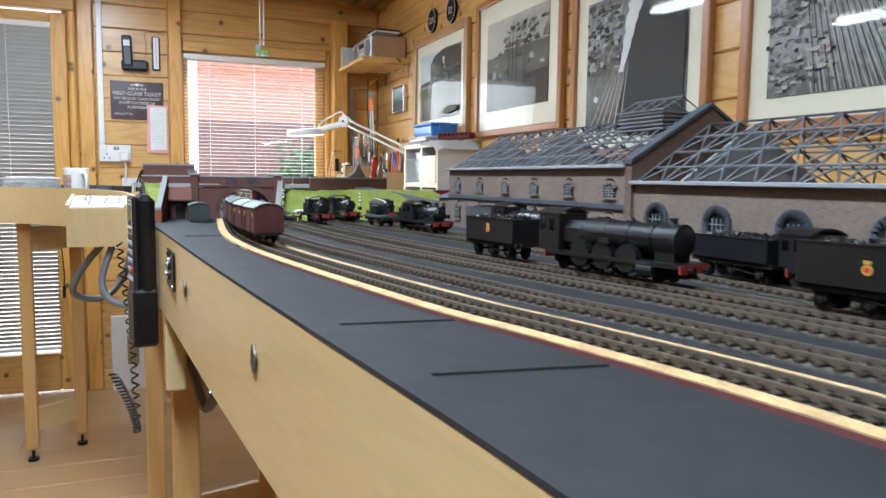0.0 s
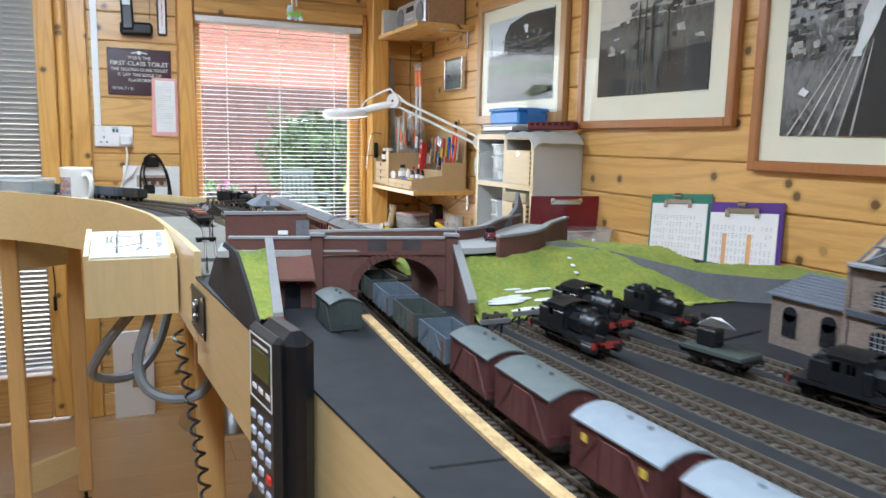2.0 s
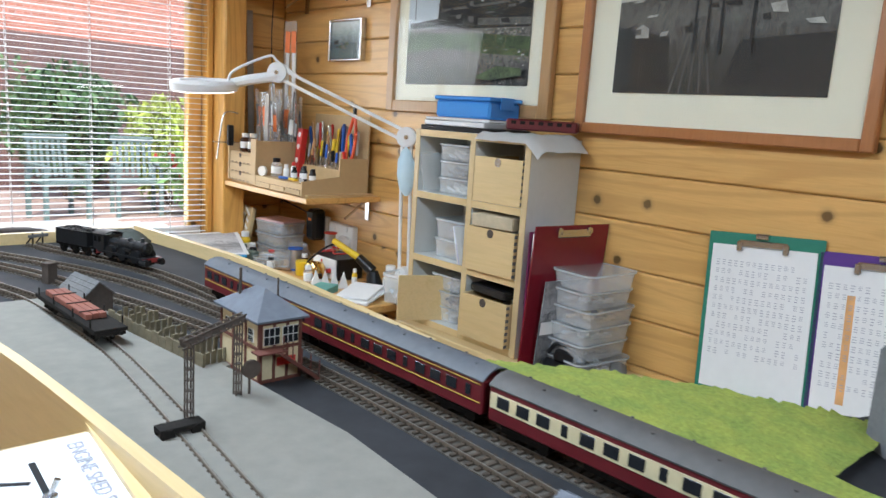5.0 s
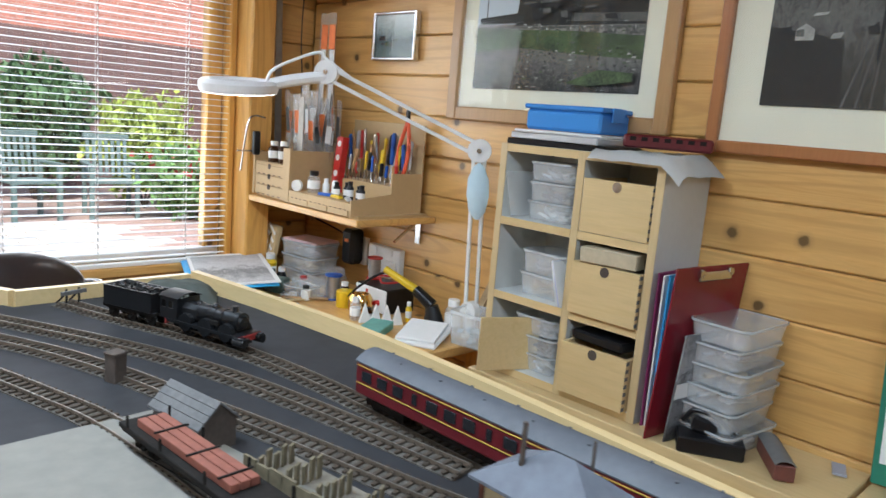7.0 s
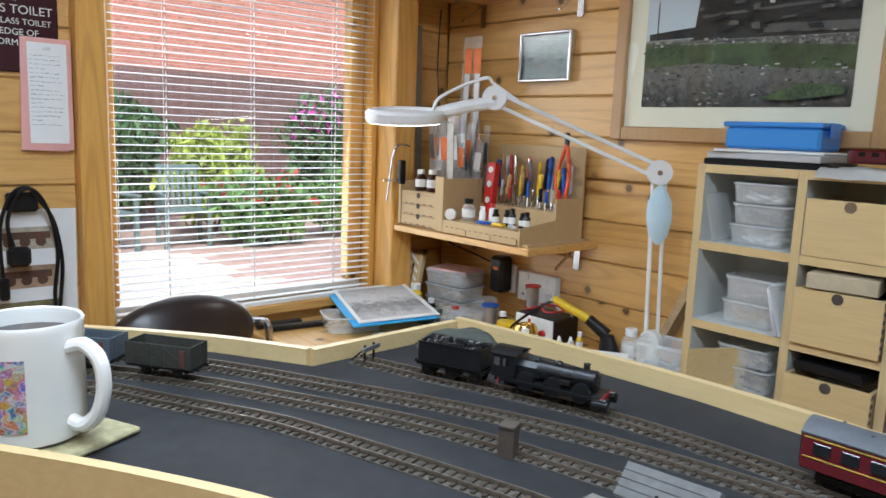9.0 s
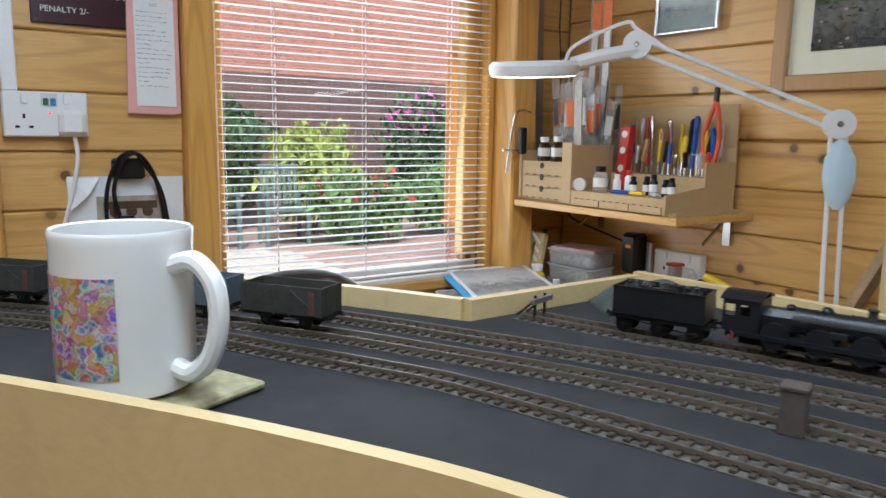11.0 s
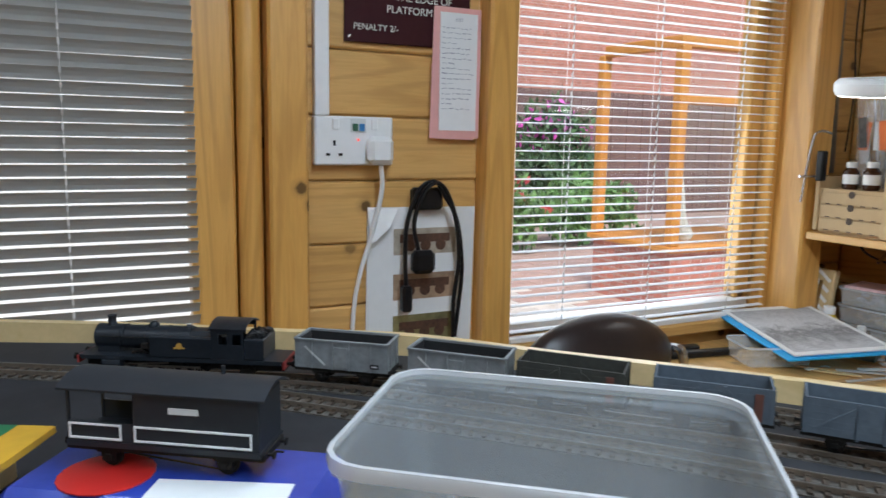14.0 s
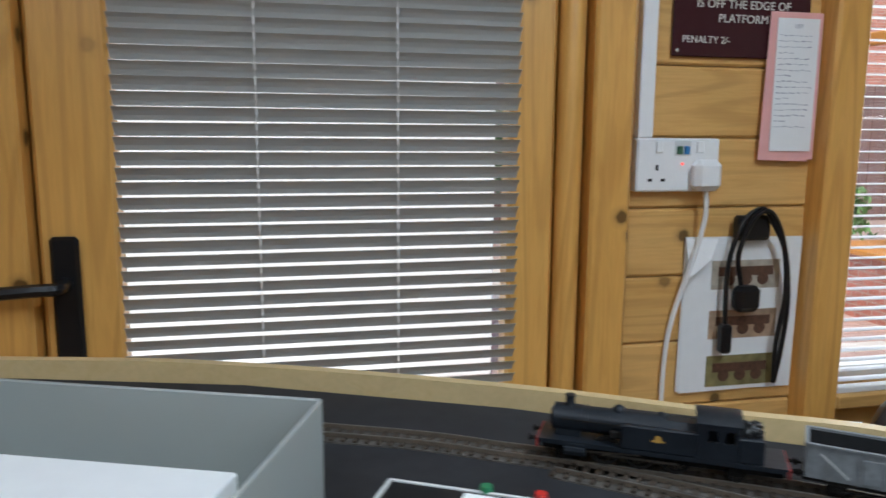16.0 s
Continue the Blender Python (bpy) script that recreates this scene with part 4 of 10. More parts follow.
    part("chimney", bm, mat, lo, smooth=True)
    for k in range(domes):
        x = front - 0.012 - (front - fb) * (0.36 + 0.3 * k)
        bm = bmesh.new()
        ball(bm, (x, 0, cz - 0.0005), 0.0046 - 0.001 * k, (1, 1, 0.9 - 0.2 * k))
        part("dome", bm, mat, lo, smooth=True)
    # cab
    cx = fb - 0.016
    cw, cl = 0.033, 0.026
    ctop = boiler_z + boiler_r + 0.003
    for s in (-1, 1):
        bm = bmesh.new()
        zb = 0.0172
        wz0, wz1 = zb + (ctop - zb) * 0.50, zb + (ctop - zb) * 0.85
        y = s * cw / 2
        for x0, x1, z0, z1 in ((-cl / 2, cl / 2, zb, wz0), (-cl / 2, cl / 2, wz1, ctop), (cl / 2 - 0.006, cl / 2, wz0, wz1), (-0.004, 0.0, wz0, wz1), (-cl / 2, -cl / 2 + 0.002, wz0, wz1)):
            box(bm, (cx + (x0 + x1) / 2, y, (z0 + z1) / 2), (x1 - x0, 0.0009, z1 - z0))
        part("cab_side", bm, mat, lo)
    bm = bmesh.new()
    box(bm, (cx + cl / 2, 0, (0.0172 + ctop) / 2), (0.001, cw - 0.001, ctop - 0.0172))
    part("cab_front", bm, mat, lo)
    if cabroof:
        bm = bmesh.new()
        arc_roof(bm, cl + 0.004, cw + 0.0025, ctop - 0.0006, 0.0048)
        ob = part("cab_roof", bm, mat, lo, smooth=True)
        ob.location = (cx, 0, 0)
    if tank:
        if side_tanks:
            for s in (-1, 1):
                bm = bmesh.new()
                box(bm, ((cx + cl / 2 + front - 0.05) / 2, s * 0.0145, 0.0172 + 0.0085), (front - 0.05 - cx - cl / 2, 0.0055, 0.017), bev=0.0008)
                tk = part("side_tank", bm, mat, lo)
                if crest:
                    bm = bmesh.new()
                    xx = (cx + front) / 2 - 0.018
                    cyl(bm, (xx, s * 0.0172, 0.027), (xx, s * 0.0176, 0.027), 0.0026, seg=12)
                    box(bm, (xx, s * 0.0174, 0.0255), (0.009, 0.0006, 0.0012))
                    part("crest", bm, paint("crest_gold", (0.5, 0.27, 0.05), 0.5), tk, "small gold crest")
        bm = bmesh.new()
        box(bm, (cx - cl / 2 - 0.008, 0, 0.0172 + 0.0085), (0.016, cw, 0.017), bev=0.0008)
        part("bunker", bm, mat, lo)
        bm = bmesh.new()
        rnd = random.Random(5)
        for k in range(40):
            box(bm, (cx - cl / 2 - 0.008 + rnd.uniform(-.006, .006), rnd.uniform(-.012, .012), 0.0345 + rnd.uniform(0, .003)), (0.004, 0.0035, 0.003), (rnd.uniform(0, 90), rnd.uniform(0, 90), rnd.uniform(0, 90)))
        part("coal", bm, paint("coal_black", (0.012, 0.012, 0.012), 0.4, spread=0.4, scale=300), lo)
    else:
        for s in (-1, 1):
            bm = bmesh.new()
            for x in drivers:
                cyl(bm, (x, s * 0.0095, 0.0172), (x, s * 0.0158, 0.0172), rd * 0.95, seg=14)
            part("splasher", bm, mat, lo)
    for e in (-1, 1):
        bm = bmesh.new()
        box(bm, (e * (h - 0.001), 0, 0.0135), (0.0016, 0.034, 0.0062))
        bb = part("buffer_beam", bm, paint("beam_red", (0.26, 0.025, 0.02), 0.6, spread=0.3, scale=300), lo, "dull red buffer beam")
        for s in (-1, 1):
            bm = bmesh.new()
            cyl(bm, (e * h, s * 0.0088, 0.0133), (e * (h + 0.005), s * 0.0088, 0.0133), 0.0014, seg=8)
            cyl(bm, (e * (h + 0.005), s * 0.0088, 0.0133), (e * (h + 0.006), s * 0.0088, 0.0133), 0.0027, seg=12)
            part("buffer", bm, undr, bb)
    bm = bmesh.new()
    for s in (-1, 1):
        tube(bm, [(fb + 0.03, s * boiler_r * 1.08, boiler_z + 0.002), ((fb + front) / 2, s * boiler_r * 1.08, boiler_z + 0.002), (front - 0.006, s * boiler_r * 1.08, boiler_z + 0.002)], 0.0004, 4)
        box(bm, (fb + 0.03 + 0.02, s * (boiler_r + 0.003), boiler_z - 0.004), (0.012, 0.004, 0.005), bev=0.0005)
    part("handrail", bm, undr, lo)
    return lo


def tender(label, at, L=0.092, mat=None, crest=False, H=0.023):
    mat = mat or locoblk
    t = thing("tender", label, "tender", at, "model locomotives")
    h = L / 2
    underframe(t, L, 0.0335, 0.0165, (-0.029, 0.0, 0.029), 0.0072)
    for s in (-1, 1):
        bm = bmesh.new()
        box(bm, (0, s * 0.0162, 0.0172 + H / 2), (L - 0.004, 0.0012, H), bev=0.0003)
        box(bm, (0, s * 0.0166, 0.0172 + H), (L - 0.004, 0.0016, 0.001))
        sd = part("tender_side", bm, mat, t)
        if crest:
            bm = bmesh.new()
            cyl(bm, (0, s * 0.0169, 0.029), (0, s * 0.0173, 0.029), 0.0032, seg=14)
            box(bm, (0, s * 0.0172, 0.0335), (0.0045, 0.0006, 0.002))
            part("crest", bm, paint("crest_gold", (0.5, 0.27, 0.05), 0.5), sd, "small gold and red crest")
            bm = bmesh.new()
            cyl(bm, (0, s * 0.0174, 0.029), (0, s * 0.0176, 0.029), 0.0018, seg=10)
            part("crest_centre", bm, red_p, sd)
    bm = bmesh.new()
    for e in (-1, 1):
        box(bm, (e * (h - 0.0025), 0, 0.0172 + H / 2), (0.0012, 0.032, H))
    box(bm, (0, 0, 0.0172 + H * 0.55), (L - 0.006, 0.031, H * 0.6))
    part("tender_tank", bm, mat, t)
    bm = bmesh.new()
    rnd = random.Random(9)
    for k in range(110):
        x, y = rnd.uniform(-h * 0.75, h * 0.8), rnd.uniform(-0.013, 0.013)
        box(bm, (x, y, 0.0172 + H * 0.88 + rnd.uniform(0, 0.005) * (1 - abs(y) / 0.016)), (0.0045, 0.004, 0.0035), (rnd.uniform(0, 90), rnd.uniform(0, 90), rnd.uniform(0, 90)))
    part("coal", bm, paint("coal_black", (0.012, 0.012, 0.012), 0.4, spread=0.4, scale=300), t)
    return t


# ---- the goods train ----
w_grey = paint("wagon_light_grey", (0.19, 0.20, 0.20), 0.7, spread=0.3, scale=220, relief=0.3)
w_brown = paint("wagon_brown_green", (0.038, 0.038, 0.030), 0.75, spread=0.3, scale=220, relief=0.3)
w_blue = paint("wagon_blue_grey", (0.082, 0.105, 0.128), 0.7, spread=0.2, scale=220, relief=0.3)
w_green = paint("wagon_dull_green", (0.040, 0.049, 0.042), 0.75, spread=0.25, scale=220, relief=0.3)
v_red = paint("van_bauxite", (0.085, 0.021, 0.018), 0.65, spread=0.25, scale=220, relief=0.3)
v_roof = paint("van_roof_grey", (0.20, 0.225, 0.25), 0.6, spread=0.15, scale=120)
v_roof2 = paint("van_roof_dark", (0.09, 0.105, 0.10), 0.65, spread=0.2, scale=120)

LOCO_AT = (-0.215, 3.745)
locomotive("blue-black tank locomotive with a gold crest, coupled to grey wagons", on_line(L1, LOCO_AT), 0.170, (-0.012, 0.012, 0.036), 0.0105, (0.066, -0.052), 0.0098, 0.0290, tank=True, mat=tankblk, crest=True, chimney=0.0075)
x = -0.133
for label, colour, mineral in (("light grey steel mineral wagon, worn, with dark empty inside", w_grey, True), ("light grey steel mineral wagon, worn, with dark empty inside", w_grey, True), ("brownish green open wagon, weathered, empty", w_brown, False), ("blue-grey open wagon with rust-brown end plates, empty", w_blue, False), ("blue-grey open wagon with rust-brown end plates, empty", w_blue, False), ("brownish green open wagon, weathered, empty", w_brown, False)):
    open_wagon(label, on_line(L1, LOCO_AT, True, x), colour, mineral, 0.076, 0.0235)
    x -= 0.0925
VAN_AT = (0.433, 1.20)
s = 0.0
for label, body, roofm, marks in (("maroon goods van with pale grey roof and yellow marks", v_red, v_roof, True), ("maroon goods van with pale grey roof and yellow marks", v_red, v_roof, True), ("maroon goods van with dull dark grey roof", v_red, v_roof2, False), ("maroon goods van with dull dark grey roof", v_red, v_roof2, False)):
    goods_van(label, on_line(L1, VAN_AT, True, s), body, roofm, marks=marks)
    s += 0.088
open_wagon("blue-grey open wagon behind the maroon vans, empty", on_line(L1, VAN_AT, True, s), w_blue)
open_wagon("dull green open wagon, weathered, empty", on_line(L1, VAN_AT, True, s + 0.0855), w_green)
open_wagon("blue-grey open wagon just under the road bridge, empty", on_line(L1, VAN_AT, True, s + 0.171), w_blue)
open_wagon("dark grey open wagon inside the bridge arch", on_line(L1, VAN_AT, True, s + 0.2565), w_green)

# ---- locomotives standing in the yard ----
locomotive("black goods locomotive with red buffer beam beside the plywood lip", on_line(LC, (0.498, 3.035), False), 0.112, (-0.026, 0.004, 0.034), 0.0105, (), 0.0098, 0.0285, chimney=0.006)
tender("black tender heaped with coal behind the goods locomotive", on_line(LC, (0.458, 3.145), False), 0.078)
locomotive("large black express locomotive with red front buffer beam", on_line(L3, (0.636, 0.805), False), 0.150, (-0.032, -0.006, 0.020), 0.0118, (0.048, -0.058), 0.0125, 0.0335, chimney=0.0045)
tender("black tender with gold crest behind the express locomotive", on_line(L3, (0.605, 0.962), False), 0.086, crest=True)
locomotive("black locomotive with a high tender in the engine yard", on_line(L3, (0.735, 0.42), True, -0.12), 0.15, (-0.032, -0.006, 0.020), 0.0118, (0.048, -0.058), 0.0125, 0.0335)
tender("large black tender with gold and red crest", on_line(L3, (0.668, 0.598), False), 0.092, crest=True, H=0.026)
tender("low black tender with coal standing before the engine shed", on_line(L4, (0.72, 0.762), False), 0.082, H=0.018)
locomotive("black goods locomotive coupled to a low tender", on_line(L4, (0.720, 0.648), False), 0.112, (-0.026, 0.004, 0.034), 0.0105, (), 0.0098, 0.0285)
locomotive("black locomotive standing by the windows of the engine shed", on_line(L5, (0.722, 1.105), False), 0.120, (-0.028, 0.0, 0.028), 0.0112, (0.05,), 0.0105, 0.030)
tender("weathered dark grey tender before the engine shed windows", on_line(L5, (0.72, 1.225), False), 0.078, mat=paint("weathered_grey", (0.06, 0.065, 0.068), 0.6, spread=0.4, scale=250))
locomotive("black tank locomotive with red buffer beam near the shed corner", on_line(L4, (0.671, 1.335), False), 0.125, (-0.026, 0.0, 0.026), 0.0105, (0.052, -0.048), 0.0095, 0.028, tank=True)
locomotive("small black saddle tank locomotive in the sidings", on_line(L3, (0.566, 1.575), False), 0.105, (-0.024, 0.0, 0.024), 0.0102, (), 0.0105, 0.027, tank=True)
locomotive("small black tank locomotive behind another in the sidings", on_line(L4, (0.622, 1.64), False), 0.11, (-0.024, 0.0, 0.024), 0.0102, (), 0.0102, 0.028, tank=True)
locomotive("small black shunting locomotive beside the retaining wall", on_line(L5, (0.694, 1.62), False), 0.095, (-0.022, 0.0, 0.022), 0.0095, (), 0.009, 0.025, tank=True, side_tanks=False, cabroof=False)
fw = thing("crane_truck", "dark grey flat truck with a jib under a white rag", "wagon", on_line(L4, (0.655, 1.47), False), "")
underframe(fw, 0.062, 0.032, 0.0135, (-0.018, 0.018))
boxpart("deck", (0, 0, 0.016), (0.062, 0.032, 0.004), w_green, fw, 0.0005)
bm = bmesh.new()
box(bm, (-0.012, 0, 0.026), (0.02, 0.016, 0.016), bev=0.002)
box(bm, (0.012, 0.004, 0.03), (0.05, 0.002, 0.002), (0, -25, 0))
box(bm, (0.012, -0.004, 0.03), (0.05, 0.002, 0.002), (0, -25, 0))
part("jib", bm, locoblk, fw)
bm = bmesh.new()
slab(bm, [(-0.02, -0.008, 0.036), (-0.006, -0.009, 0.045), (0.004, 0.0, 0.041), (0.006, 0.01, 0.034), (-0.01, 0.011, 0.041)], (0, 0, 0), (0, 0, 0.0008))
part("rag", bm, paper, fw, "crumpled white rag")

# ---- coaches ----
c_maroon = paint("coach_maroon", (0.115, 0.010, 0.014), 0.35, spread=0.15, scale=150)
c_cream = paint("coach_cream", (0.62, 0.54, 0.33), 0.4, spread=0.1, scale=150)
c_roof = paint("coach_roof_grey", (0.085, 0.09, 0.10), 0.6, spread=0.18, scale=120)
c_roof2 = paint("coach_roof_brown", (0.075, 0.068, 0.062), 0.6, spread=0.2, scale=120)
c_glass = paint("coach_window_dark", (0.015, 0.016, 0.018), 0.12, spread=0.1)


def coach(label, at, two_tone=False, roofm=None, L=0.258):
    c = thing("passenger_coach", label, "coach", at, "passenger coaches")
    W, z, H = 0.0355, 0.014, 0.0295
    bm = bmesh.new()
    box(bm, (0, 0, z + H / 2), (L, W, H), bev=0.0012)
    part("body", bm, c_maroon, c)
    if two_tone:
        for s in (-1, 1):
            bm = bmesh.new()
            box(bm, (0, s * (W / 2 + 0.0003), z + H * 0.62), (L - 0.004, 0.0005, H * 0.45))
            part("cream_band", bm, c_cream, c, "cream upper panel")
    else:
        for s in (-1, 1):
            bm = bmesh.new()
            for zz in (0.36, 0.9):
                box(bm, (0, s * (W / 2 + 0.0003), z + H * zz), (L - 0.004, 0.0005, 0.0008))
            part("lining", bm, paint("lining_gold", (0.5, 0.33, 0.06), 0.6), c, "thin gold lining")
    n = 12
    for s in (-1, 1):
        for k in range(n):
            x = -L / 2 + 0.016 + k * (L - 0.032) / (n - 1)
            bm = bmesh.new()
            box(bm, (x, s * (W / 2 + 0.0006), z + H * 0.63), (0.013 if k % 4 else 0.006, 0.0008, 0.0095), bev=0.0003)
            part("window", bm, c_glass, c)
    bm = bmesh.new()
    arc_roof(bm, L + 0.001, W + 0.001, z + H - 0.0006, 0.0085, n=10)
    part("roof", bm, roofm or c_roof, c, smooth=True)
    for k in range(10):
        bm = bmesh.new()
        cyl(bm, (-L / 2 + 0.02 + k * 0.024, 0.006 * (-1) ** k, z + H + 0.006), (-L / 2 + 0.02 + k * 0.024, 0.006 * (-1) ** k, z + H + 0.0092), 0.0014, seg=8)
        part("vent", bm, roofm or c_roof, c)
    for e in (-1, 1):
        bm = bmesh.new()
        box(bm, (e * (L / 2 + 0.002), 0, z + 0.014), (0.004, 0.017, 0.028), bev=0.0008)
        part("gangway", bm, black_p, c, "black corridor gangway")
        bm = bmesh.new()
        box(bm, (e * (L / 2 - 0.036), 0, 0.0085), (0.05, 0.026, 0.006), bev=0.0006)
        part("bogie", bm, undr, c)
        for dx in (-0.016, 0.016):
            wheelset(c, e * (L / 2 - 0.036) + dx)
    bm = bmesh.new()
    box(bm, (0, 0, 0.0105), (0.07, 0.028, 0.006), bev=0.001)
    part("battery_box", bm, undr, c)
    return c


coach("red and cream passenger coach with dark brown roof", on_line(LC, (0.542, 2.150)), True, c_roof2)
coach("maroon passenger coach with grey ribbed roof", on_line(LC, (0.54, 2.412)), False)
coach("maroon passenger coach with grey ribbed roof", on_line(LC, (0.535, 2.674)), False)

# ---- flat truck with girders, hut, post, coal bins ----
fl = thing("bolster_wagon", "dark flat wagon loaded with rusty red planks", "wagon", on_line(LY, (0.346, 2.752)))
underframe(fl, 0.185, 0.033, 0.0135, (-0.072, -0.052, 0.052, 0.072))
boxpart("deck", (0, 0, 0.016), (0.187, 0.034, 0.004), undr, fl, 0.0006)
rust = paint("load_red", (0.23, 0.072, 0.045), 0.75, spread=0.2, scale=150)
for k in range(3):
    boxpart("plank", (0.012, -0.0075 + k * 0.0075, 0.0215), (0.128, 0.0066, 0.006), rust, fl, 0.0004)
for k in (-0.04, 0.0, 0.045):
    bm = bmesh.new()
    box(bm, (k, 0, 0.025), (0.0016, 0.026, 0.0012))
    part("chain", bm, undr, fl)
for sx in (-0.08, -0.03, 0.03, 0.08):
    for s in (-1, 1):
        boxpart("stanchion", (sx, s * 0.0165, 0.021), (0.002, 0.0012, 0.012), undr, fl)


def gable_hut(name, label, at, L, W, H, rise, wallm, roofm, over=0.003, category="hut"):
    """A little building, ridge along x."""
    b = thing(name, label, category, at)
    bm = bmesh.new()
    slab(bm, [(-L / 2, -W / 2, 0), (-L / 2, W / 2, 0), (-L / 2, W / 2, H), (-L / 2, 0, H + rise), (-L / 2, -W / 2, H)], (0, 0, 0), (L, 0, 0))
    part("wall", bm, wallm, b)
    for s in (-1, 1):
        bm = bmesh.new()
        o = over
        e = (s * (W / 2 + o), H - o * rise / (W / 2))
        slab(bm, [(-L / 2 - o, 0, H + rise), (-L / 2 - o, e[0], e[1]), (L / 2 + o, e[0], e[1]), (L / 2 + o, 0, H + rise)], (0, 0, 0), (0, 0, 0.0018))
        n = max(4, int(math.hypot(W / 2, rise) / 0.006))
        for k in range(1, n):
            f = k / n
            y, zz = e[0] * f, H + rise + (e[1] - H - rise) * f
            box(bm, (0, y, zz + 0.0021), (L + 2 * o, 0.0006, 0.0009))
        part("roof", bm, roofm, b)
    return b


timber = paint("timber_dark", (0.075, 0.055, 0.042), 0.85, spread=0.3, scale=200)
timber_grey = paint("timber_grey", (0.13, 0.125, 0.12), 0.85, spread=0.25, scale=200)
slates = paint("slate_roof", (0.115, 0.125, 0.145), 0.7, spread=0.2, scale=120, relief=0.3)
ht = gable_hut("platelayers_hut", "grey shingled open-fronted timber hut beside the tracks", pose(0.378, 2.830, Z, 0, 0, 98), 0.062, 0.034, 0.024, 0.015, timber, timber_grey)
bm = bmesh.new()
for k in range(5):
    box(bm, (-0.024 + k * 0.012, 0.0175, 0.012), (0.0016, 0.002, 0.024))
part("post", bm, timber, ht)
bm = bmesh.new()
box(bm, (0, 0, 0.0135), (0.014, 0.014, 0.027), bev=0.0006)
box(bm, (0, 0, 0.028), (0.0155, 0.0155, 0.003), bev=0.0008)
solid("relay_cabinet", bm, timber, "dark brown lineside cabinet beside the track", "cabinet", at=(0.374, 2.982, Z, 0, 0, 20))
bins = thing("coal_bins", "row of brown timber sleeper-built coal bins", "bins", (0.410, 2.655, Z, 0, 0, 97))
rnd = random.Random(3)
boxpart("ground_patch", (0, 0.0, 0.0015), (0.22, 0.05, 0.003), paint("coal_dust", (0.17, 0.145, 0.11), 0.9, spread=0.3, scale=200), bins)
sleep_old = paint("old_sleeper", (0.15, 0.12, 0.07), 0.9, spread=0.3, scale=200)
for k in range(7):
    bm = bmesh.new()
    for j in range(5):
        box(bm, (-0.096 + k * 0.031, -0.016 + j * 0.007, 0.009 + rnd.uniform(-.002, .002)), (0.002, 0.0066, 0.017 + rnd.uniform(-.003, .003)), (0, 0, 25))
    part("bin_wall", bm, sleep_old, bins)
for k in range(14):
    boxpart("sleeper", (-0.096 + k * 0.0145, 0.020, 0.009), (0.0135, 0.002, 0.016 + rnd.uniform(-.004, .003)), sleep_old, bins)


def buffer_stop(at, label="timber buffer stop at the end of the track"):
    b = thing("buffer_stop", label, "buffer stop", at, "buffer stops")
    for s in (-1, 1):
        bm = bmesh.new()
        box(bm, (0, s * 0.0085, 0.007), (0.002, 0.002, 0.022))
        box(bm, (-0.009, s * 0.0085, 0.006), (0.026, 0.0018, 0.0018), (0, -42, 0))
        part("post", bm, undr, b)
    boxpart("beam", (0.002, 0, 0.0135), (0.0035, 0.034, 0.005), timber_grey, b, 0.0004)
    return b


buffer_stop(on_line(LC, (0.424, 3.255), False))
for ln, p in ((L2, (0.505, 1.69)), (L3, (0.555, 1.71)), (L4, (0.61, 1.72)), (L5, (0.69, 1.71))):
    buffer_stop(on_line(ln, p, False))
buffer_stop(on_line(LY, (0.303, 2.105), True), "timber buffer stop in the concrete yard")

# loading gauge over the yard track
lg = thing("loading_gauge", "dark lattice gantry with two posts over the yard", "gantry", (0, 0, Z))
for x, y in ((0.337, 2.432), (0.398, 2.470)):
    bm = bmesh.new()
    for dx in (-0.0025, 0.0025):
        for dy in (-0.0025, 0.0025):
            box(bm, (x + dx, y + dy, 0.036), (0.0011, 0.0011, 0.072))
    for k in range(8):
        box(bm, (x, y, 0.006 + k * 0.009), (0.006, 0.006, 0.0009))
    box(bm, (x, y, 0.001), (0.012, 0.012, 0.002))
    part("post", bm, timber, lg)
bm = bmesh.new()
a = math.degrees(math.atan2(0.038, 0.061))
for zz in (0.071, 0.077):
    for dy in (-0.004, 0.004):
        box(bm, (0.367, 2.451 + dy, zz), (0.092, 0.0012, 0.0012), (0, 0, a))
for k in range(9):
    box(bm, (0.332 + k * 0.00875, 2.429 + k * 0.0055, 0.074), (0.0012, 0.008, 0.007), (0, 0, a))
part("beam", bm, timber, lg)
bm = bmesh.new()
cyl(bm, (0.408, 2.462, 0.028), (0.408, 2.465, 0.028), 0.0085, seg=16)
cyl(bm, (0.408, 2.467, 0.0), (0.408, 2.467, 0.03), 0.0012, seg=6)
part("disc", bm, timber, lg, "round dark signal disc")
bm = bmesh.new()
for y in (-0.006, 0.006):
    for x in (-0.012, 0.012):
        cyl(bm, (0.302 + x, 2.485 + y, 0.0055), (0.302 + x, 2.489 + y, 0.0055), 0.0055, seg=12)
box(bm, (0.302, 2.487, 0.009), (0.036, 0.014, 0.004))
solid("trolley", bm, undr, "small dark platform trolley on four wheels", "trolley", at=(0.024, -0.064, Z))

